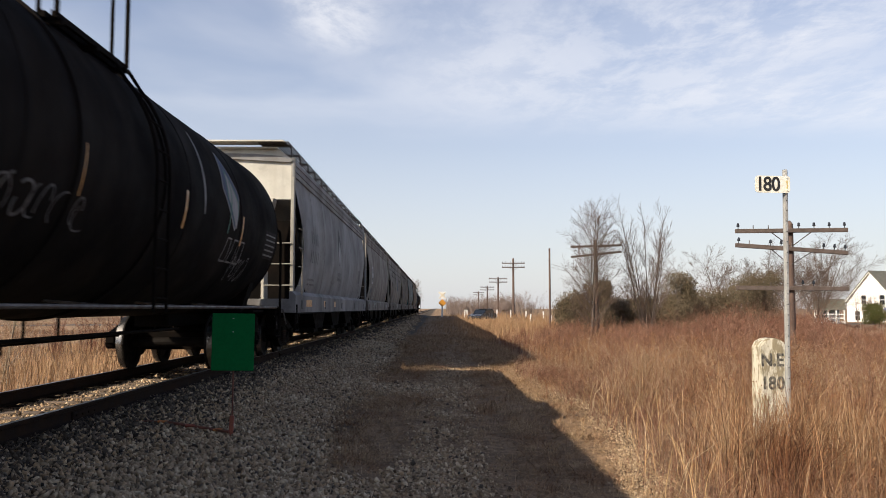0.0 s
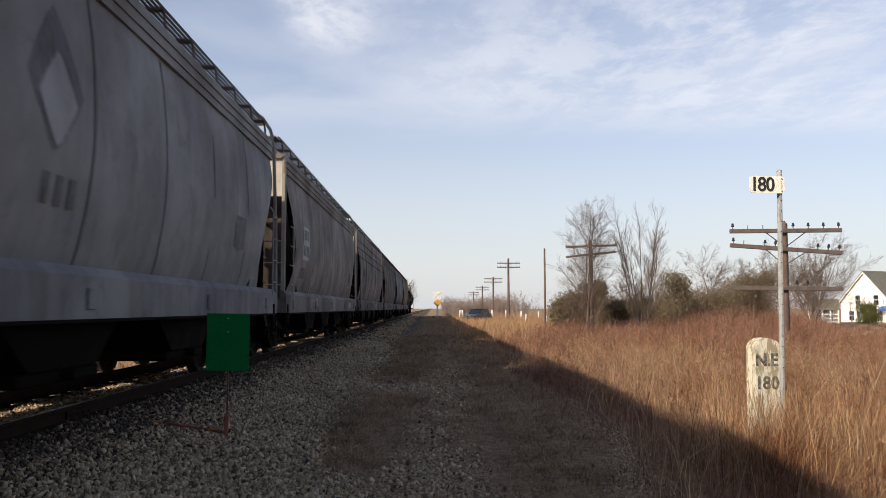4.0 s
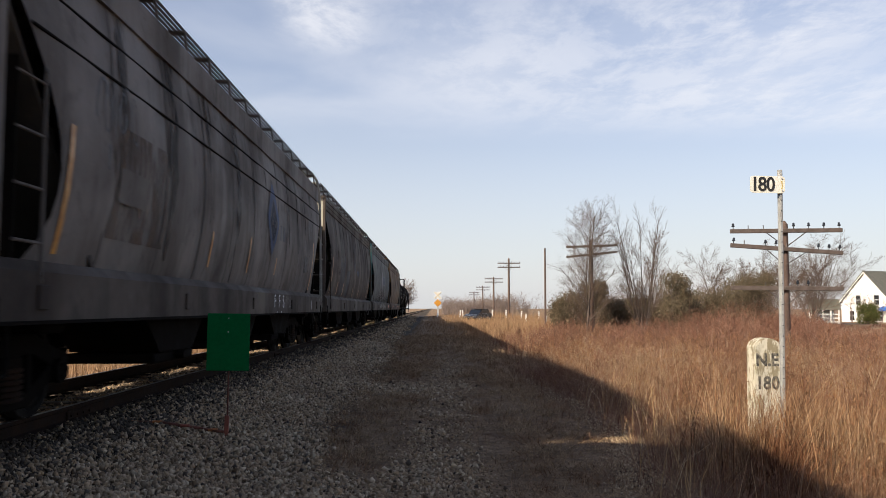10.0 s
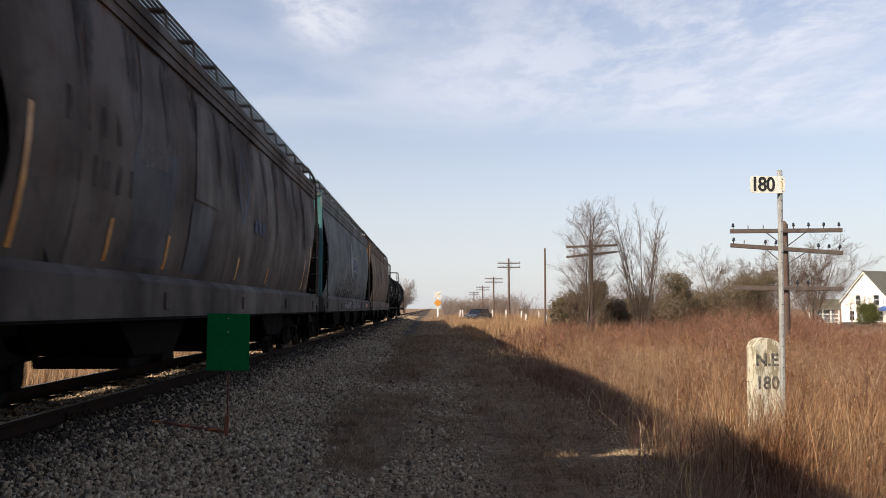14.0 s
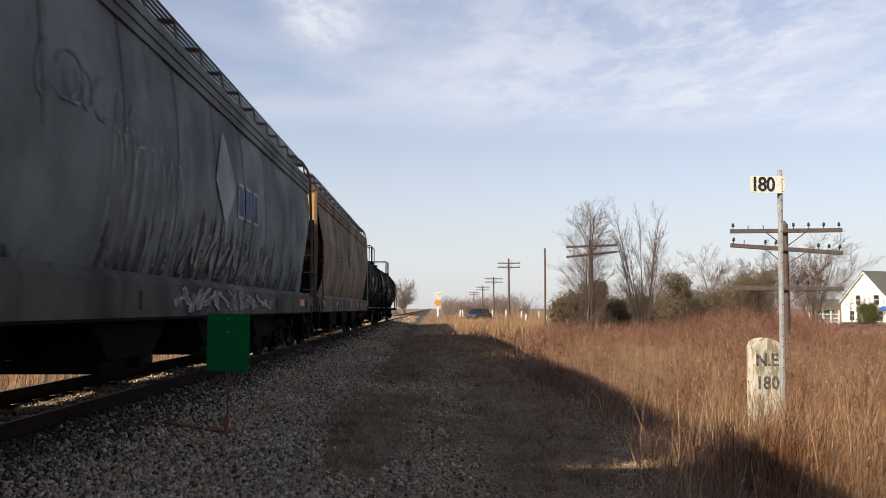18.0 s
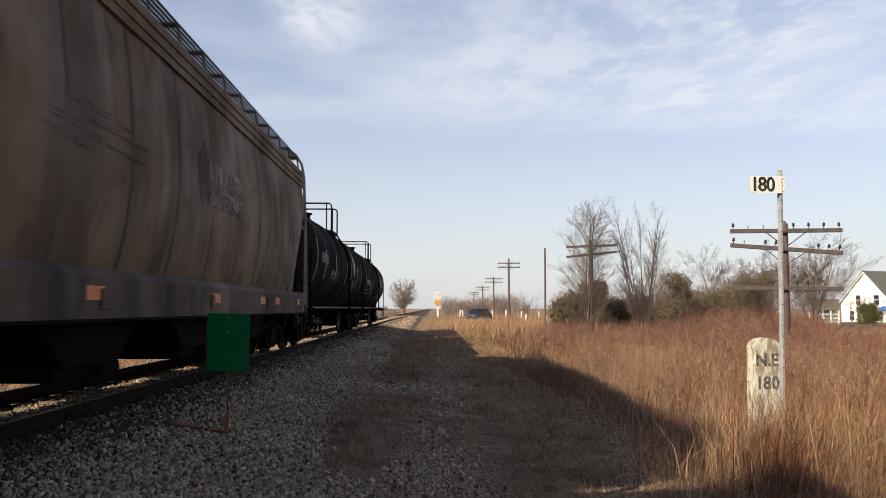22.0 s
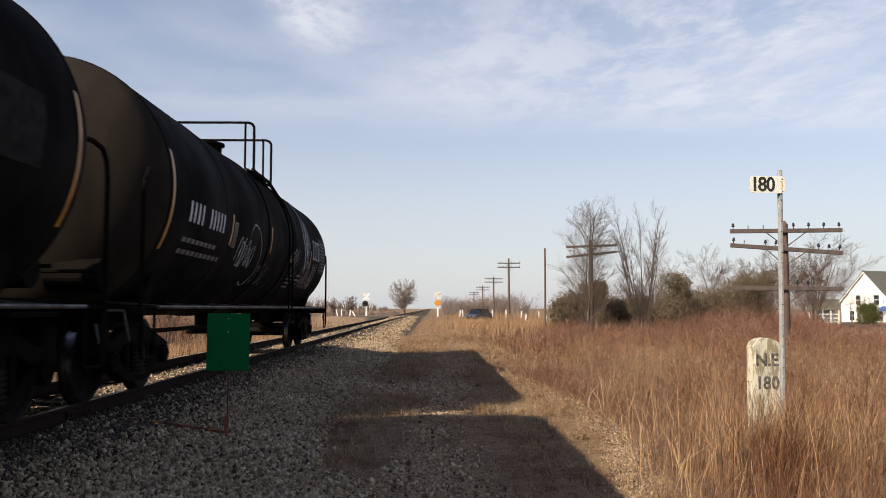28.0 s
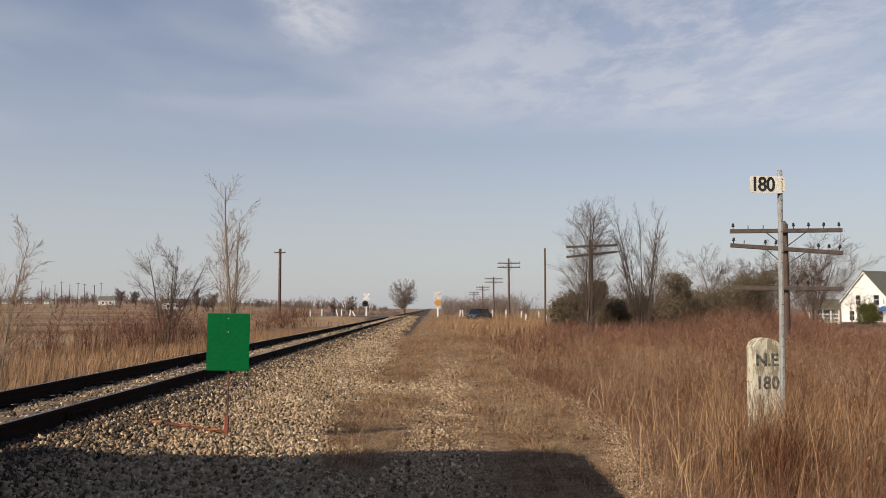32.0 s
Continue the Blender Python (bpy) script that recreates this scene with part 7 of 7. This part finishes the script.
    letter_bars(car, skin_x, M["logo_grey"], 2.35, 2.4, 3, 0.2, 0.3, 0.14, "faded emblem blocks")
    for k, ch in enumerate("F.F.S"):
        lettering(ch, 0.36, car, pose(1.606, 1.95 + 0.23 * k, 1.17 - (0.11 if ch == "." else 0), 90, 0, 90), M["spray_bright"], "graffiti", 0.001)
    scrawl(car, M["spray_grey"], lambda z: 1.604, 3.2, 3.9, 1.05, 1.28, 3, 0.018, 14)
    bar("reflective_strip", car, M["tape"], skin_x, half - 1.75, half - 1.66, 1.5, 2.7, "yellow reflective strip")
    bar("stencil_panel", car, M["chalk"], skin_x, half - 3.0, half - 2.5, 1.9, 2.3, "framed data panel")
    scrawl(car, M["spray_grey"], skin_x, half - 2.4, half - 1.9, 2.7, 3.3, 2, 0.04, 9)
    bar("panel", car, M["logo_white"], lambda z: 1.60, half - 2.0, half - 1.85, 1.02, 1.24, "small white tag")

    car, half = hopper_car(*mid(4), "brown", "dark rusty brown covered hopper car", M["sill_grime_shade"], 8, posts="body")
    for y, z1 in ((-half + 1.42, 2.62), (-5.6, 1.92), (-3.8, 1.9), (-0.15, 1.86), (2.3, 1.8), (half - 2.2, 2.2), (half - 1.5, 2.6)):
        bar("reflective_strip", car, M["tape"], skin_x, y, y + 0.08, 1.5, z1, "yellow reflective strip")
    bm = bmesh.new()
    ribbon(bm, [(-0.1, 2.4), (-0.5, 2.95), (-0.1, 3.58), (0.3, 2.95), (-0.1, 2.4)], 0.05, skin_x)
    part("emblem", bm, M["logo_blue"], car, "faded violet outline of a leaf emblem")
    strip_decal("emblem_heart", car, M["logo_grey"], skin_x, 2.45, 3.05, lambda t: -0.1 - 0.16 * kite(t, 0.5), lambda t: -0.1 + 0.16 * kite(t, 0.5), "pale heart of the emblem", 12)
    letter_bars(car, skin_x, M["grime"], -6.8, 2.62, 4, 0.13, 0.30, 0.25)
    letter_bars(car, skin_x, M["grime"], -6.5, 2.15, 5, 0.11, 0.28, 0.2)
    letter_bars(car, skin_x, M["logo_blue"], 0.8, 2.35, 3, 0.16, 0.2, 0.16, "faded violet blocks")
    strip_decal("repaint_patch", car, M["patch_grey"], skin_x, 1.5, 2.85, lambda t: -5.1 + 0.1 * math.sin(7 * t), lambda t: -3.9 + 0.25 * t, "blue-grey repainted patch", 14, 0.003)
    strip_decal("repaint_patch", car, M["patch_pale"], skin_x, 2.6, 3.9, lambda t: -5.0 + 0.2 * t, lambda t: -4.1 + 0.12 * math.sin(6 * t), "scoured pale patch", 14, 0.004)
    strip_decal("repaint_patch", car, M["patch_pale"], skin_x, 2.45, 3.8, lambda t: -2.9 + 0.3 * t * t, lambda t: -1.6 - 0.2 * t, "scoured pale patch", 14, 0.004)
    strip_decal("repaint_patch", car, M["patch_grey"], skin_x, 1.5, 2.4, lambda t: -3.0, lambda t: -2.1 + 0.2 * t, "blue-grey repainted patch", 14, 0.003)
    scrawl(car, M["logo_grey"], skin_x, -4.9, -4.2, 2.55, 2.8, 2, 0.02, 64)
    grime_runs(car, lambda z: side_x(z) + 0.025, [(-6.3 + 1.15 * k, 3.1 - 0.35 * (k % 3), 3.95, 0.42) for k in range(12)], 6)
    end_marks(car, half)

    car, half = hopper_car(*mid(5), "teal", "grimy teal covered hopper car with leaf emblem and graffiti", M["sill_grime_shade"], 8, posts="end")
    leaf_emblem(car, skin_x, -0.4, 2.3, 3.66, 1.2)
    strip_decal("emblem_tail", car, M["logo_white"], skin_x, 2.02, 2.4, lambda t: -0.30 - 0.10 * t, lambda t: -0.22 - 0.04 * t, "thin tail of the leaf", 6)
    for k in range(3):
        bm = bmesh.new()
        y = 0.36 + k * 0.56
        ribbon(bm, [(y, 2.48), (y + 0.05, 3.0), (y + 0.40, 3.0), (y + 0.42, 2.48), (y, 2.48)], 0.05, lambda z: skin_x(z) + 0.002)
        part("emblem_outline", bm, M["logo_white"], car, "pale outlined emblem block")
        bar("emblem_block", car, M["logo_blue"], skin_x, y + 0.04, y + 0.39, 2.50, 2.98, "blue emblem block")
    r = random.Random(77)
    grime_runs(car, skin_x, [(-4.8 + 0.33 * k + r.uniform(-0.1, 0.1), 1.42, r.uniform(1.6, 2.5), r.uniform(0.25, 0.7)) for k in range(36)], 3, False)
    fat_piece(car, skin_x, -2.2, 0.2, 1.44, 2.35, 9, 21)
    fat_piece(car, skin_x, 0.3, 3.4, 1.44, 2.22, 12, 22)
    fat_piece(car, lambda z: 1.604, -2.8, 3.4, 0.99, 1.33, 17, 23)
    scrawl(car, M["spray_grey"], lambda z: skin_x(z) + 0.012, 0.4, 3.6, 1.5, 2.2, 7, 0.022, 26)
    # tall open loops of white spray, side by side
    for k in range(7):
        y = -4.9 + 0.34 * k
        bm = bmesh.new()
        pts = [(y + 0.15 - 0.15 * math.cos(math.pi * i / 10) + 0.05 * math.sin(i * 0.9 + k), 1.5 + (1.3 + 0.08 * math.sin(k * 2)) * math.sin(math.pi * i / 10) ** 0.45) for i in range(11)]
        ribbon(bm, pts, 0.024, skin_x)
        part("graffiti", bm, M["spray"], car, "tall thin white sprayed loops" if k == 0 else "")
    scrawl(car, M["spray_grey"], skin_x, -2.6, -2.0, 1.75, 2.2, 3, 0.02, 23)
    scrawl(car, M["chalk"], skin_x, -half + 2.2, -half + 4.6, 2.75, 3.2, 4, 0.04, 24)
    letter_bars(car, lambda z: 1.60, M["chalk"], -half + 6.0, 1.08, 4, 0.2, 0.16, 0.12)
    bar("reflective_strip", car, M["tape_orange"], lambda z: 1.60, half - 1.9, half - 1.3, 1.1, 1.25, "orange reflector")

    car, half = hopper_car(*mid(6), "tan", "dusty tan covered hopper car with faded white lettering", M["sill_tan"], 9, posts="body")
    rib_text("CORN", 0.36, car, skin_x, 1.05, 2.92, M["logo_tan"])
    rib_text("SWEETENERS", 0.34, car, skin_x, 0.75, 2.57, M["logo_tan"])
    letter_bars(car, skin_x, M["logo_tan"], -0.25, 2.80, 3, 0.17, 0.26, 0.06, "faded white emblem as plain blocks")
    strip_decal("emblem", car, M["logo_brown"], skin_x, 2.3, 3.3, lambda t: -0.5 - 0.35 * math.sin(math.pi * t), lambda t: -0.5 + 0.35 * math.sin(math.pi * t), "faded round emblem")
    scrawl(car, M["logo_brown"], skin_x, -half + 1.7, -half + 2.4, 2.5, 3.2, 2, 0.04, 31)
    rr = random.Random(4)
    for k in range(9):
        y, z = -half + 3.2 + rr.uniform(0, 1.2), 2.45 + 0.05 * k
        bar("scrape", car, M["logo_brown"], skin_x, y, y + rr.uniform(0.8, 1.8), z, z + rr.uniform(0.012, 0.04), "dark scraped line along the side" if k == 0 else "")
    for y in (-half + 0.9, -half + 4.4, 0.0, 3.3, half - 4.0, half - 1.3):
        bar("reflector", car, M["tape_orange"], lambda z: 1.60, y, y + 0.42, 1.12, 1.25, "orange reflector plate")
    bar("stencil_panel", car, M["chalk"], skin_x, half - 3.0, half - 2.5, 1.75, 2.15, "dark data panel")
    bar("stencil_panel", car, M["chalk"], skin_x, half - 2.42, half - 1.92, 1.75, 2.15, "dark data panel")
    bar("stencil_panel", car, M["chalk"], skin_x, half - 1.95, half - 1.75, 2.2, 2.85, "narrow dark panel")

    car, half = tank_car(*mid(7), "black tank car with a pale leaf emblem and bars of lettering")
    letter_bars(car, tank_x, M["stencil"], -6.2, 2.35, 9, 0.11, 0.28, 0.07)
    scrawl(car, M["spray_grey"], tank_x, -3.6, -1.4, 1.95, 2.25, 6, 0.03, 41)
    letter_bars(car, tank_x, M["spray_grey"], -3.6, 2.1, 4, 0.2, 0.09, 0.08)
    leaf_emblem(car, tank_x, 3.7, 2.25, 3.35, 1.0)
    letter_bars(car, tank_x, M["logo_grey"], 3.4, 1.75, 3, 0.26, 0.4, 0.1, "faded emblem blocks")
    bar("placard", car, M["placard"], tank_x, half - 2.5, half - 1.5, 2.15, 2.75, "grey lettered panel")
    strip_decal("reflective_strip", car, M["tape"], tank_x, 1.75, 2.95, lambda t: half - 0.86, lambda t: half - 0.80, "yellow reflective strip at the tank's rim")

    car, half = tank_car(155.24, 17.52, "black tank car with a white outlined leaf emblem, last car", False)
    for y, z0, z1 in ((-4.08, 2.02, 2.5), (-0.9, 2.1, 2.6), (1.55, 2.0, 2.75), (4.35, 2.05, 2.5)):
        bar("reflective_strip", car, M["tape"], tank_x, y, y + 0.08, z0, z1, "faded yellow reflective strip")
    strip_decal("reflective_strip", car, M["tape"], tank_x, 1.75, 2.95, lambda t: -half + 0.82, lambda t: -half + 0.90, "yellow reflective strip at the tank's rim")
    scrawl(car, M["spray_bright"], tank_x, -3.4, -2.3, 1.75, 2.2, 4, 0.02, 53)
    bar("placard_frame", car, M["spray_grey"], tank_x, -3.92, -3.70, 2.0, 2.4, "small framed placard")
    bar("placard", car, M["black"], tank_x, -3.89, -3.73, 2.03, 2.37, "black placard face", 0.010)
    letter_bars(car, tank_x, M["spray_bright"], -6.35, 2.16, 4, 0.075, 0.27, 0.115)
    letter_bars(car, tank_x, M["spray_bright"], -5.35, 2.16, 5, 0.07, 0.27, 0.11)
    for k, n in enumerate((8, 10)):
        letter_bars(car, tank_x, M["spray_grey"], -6.4, 1.90 - 0.15 * k, n, 0.15, 0.06, 0.06, "small stencilled data as plain bars")
    for k in range(4):
        bar("data_line", car, M["stencil"], tank_x, 1.9, 2.7 - 0.12 * (k % 2), 1.78 - 0.085 * k, 1.81 - 0.085 * k)
    bar("data_line", car, M["spray_grey"], tank_x, 3.0, 3.5, 1.80, 1.84)
    bar("data_line", car, M["spray_grey"], tank_x, 3.0, 3.6, 1.70, 1.74)
    cy = 3.72
    leaf = lambda t: 0.58 * kite(t, 0.46)
    strip_decal("emblem", car, M["logo_white"], tank_x, 1.92, 3.72, lambda t: cy - leaf(t), lambda t: cy + leaf(t), "white leaf-shaped emblem", 18)
    strip_decal("emblem_field", car, M["logo_dark_blue"], tank_x, 2.03, 3.60, lambda t: cy - leaf(t) * 0.90, lambda t: cy + leaf(t) * 0.90, "dark blue field of the emblem", 20, 0.010)
    strip_decal("emblem_heart", car, M["logo_white"], tank_x, 2.28, 3.22, lambda t: cy - leaf(t) * 0.56, lambda t: cy + leaf(t) * 0.56, "white heart of the emblem", 20, 0.013)
    for dy, dz in ((-0.15, 0), (0.15, 0), (0, -0.19), (0, 0.19)):
        strip_decal("emblem_dot", car, M["logo_dark_blue"], tank_x, 2.73 + dz - 0.10, 2.73 + dz + 0.10,
                    lambda t: cy + dy - 0.10 * math.sin(math.pi * t) ** 0.6, lambda t: cy + dy + 0.10 * math.sin(math.pi * t) ** 0.6, "dark round mark", 8, 0.016)
    for k in range(3):
        y = 4.72 + k * 0.46
        bar("emblem_block", car, M["logo_white"], tank_x, y, y + 0.34, 2.30, 2.80, "plain white emblem block")
        bar("emblem_block_field", car, M["logo_dark_blue"], tank_x, y + 0.06, y + 0.28, 2.36, 2.74, "dark field of the block", 0.010)
    scrawl(car, M["spray"], tank_x, 3.5, 5.7, 1.62, 2.2, 7, 0.03, 51)
    scrawl(car, M["spray_grey"], tank_x, 3.9, 5.5, 1.55, 1.8, 6, 0.02, 55)
    scrawl(car, M["spray"], tank_x, 1.7, 2.7, 1.85, 2.35, 3, 0.024, 52)
    bm = bmesh.new()
    ribbon(bm, [(-2.15 - 0.55 * math.cos(a) - 0.2 * math.sin(a), 1.98 + 0.52 * math.sin(a)) for a in np.linspace(0.5, 5.2, 16)], 0.03, tank_x)
    part("graffiti", bm, M["spray"], car, "one large open sprayed loop")
    scrawl(car, M["spray_grey"], tank_x, -1.6, -0.6, 1.5, 1.85, 3, 0.02, 56)
    bar("placard", car, M["placard_dim"], tank_x, 6.05, 7.1, 2.0, 2.95, "dim grey lettered panel")
    for k in range(9):
        bar("data_line", car, M["stencil"], lambda z: tank_x(z) + 0.004, 6.15, 7.02, 2.08 + 0.09 * k, 2.11 + 0.09 * k)


def end_marks(car, half):
    """Stencilled bars on the bright upper end sheet."""
    bm = bmesh.new()
    for k in range(4):
        box(bm, (-0.55 + 0.3 * k, -half + 0.44, 4.08), (0.14, 0.004, 0.2))
        box(bm, (-0.55 + 0.3 * k, -half + 0.44, 3.74), (0.14, 0.004, 0.2))
    part("end_marking", bm, M["chalk"], car, "stencilled marking as plain bars")


build_train()


def motions():
    """The train rolls by at a steady pace, its wheels turn with it, and the clouds drift."""
    walk(CLOUDS, [(0.0, pose(0, 0, 0)), (16.0, pose(-23, -6, 0)), (CLIP, pose(-46, -12, 0))])
    for car, c_mid in CARS:
        walk(car, [(t, pose(TRACK_X, c_mid - SPEED * t, RAIL_Z)) for t in (0.0, 8.0, 16.0, 24.0, CLIP)])
    times = [k * 4 / FPS for k in range(int(CLIP * FPS / 4) + 1)]
    for wheels, y in SPINNING:
        walk(wheels, [(t, pose(0, y, WHEEL_R, math.degrees(SPEED * t / WHEEL_R) % 360, 0, 0)) for t in times])


motions()
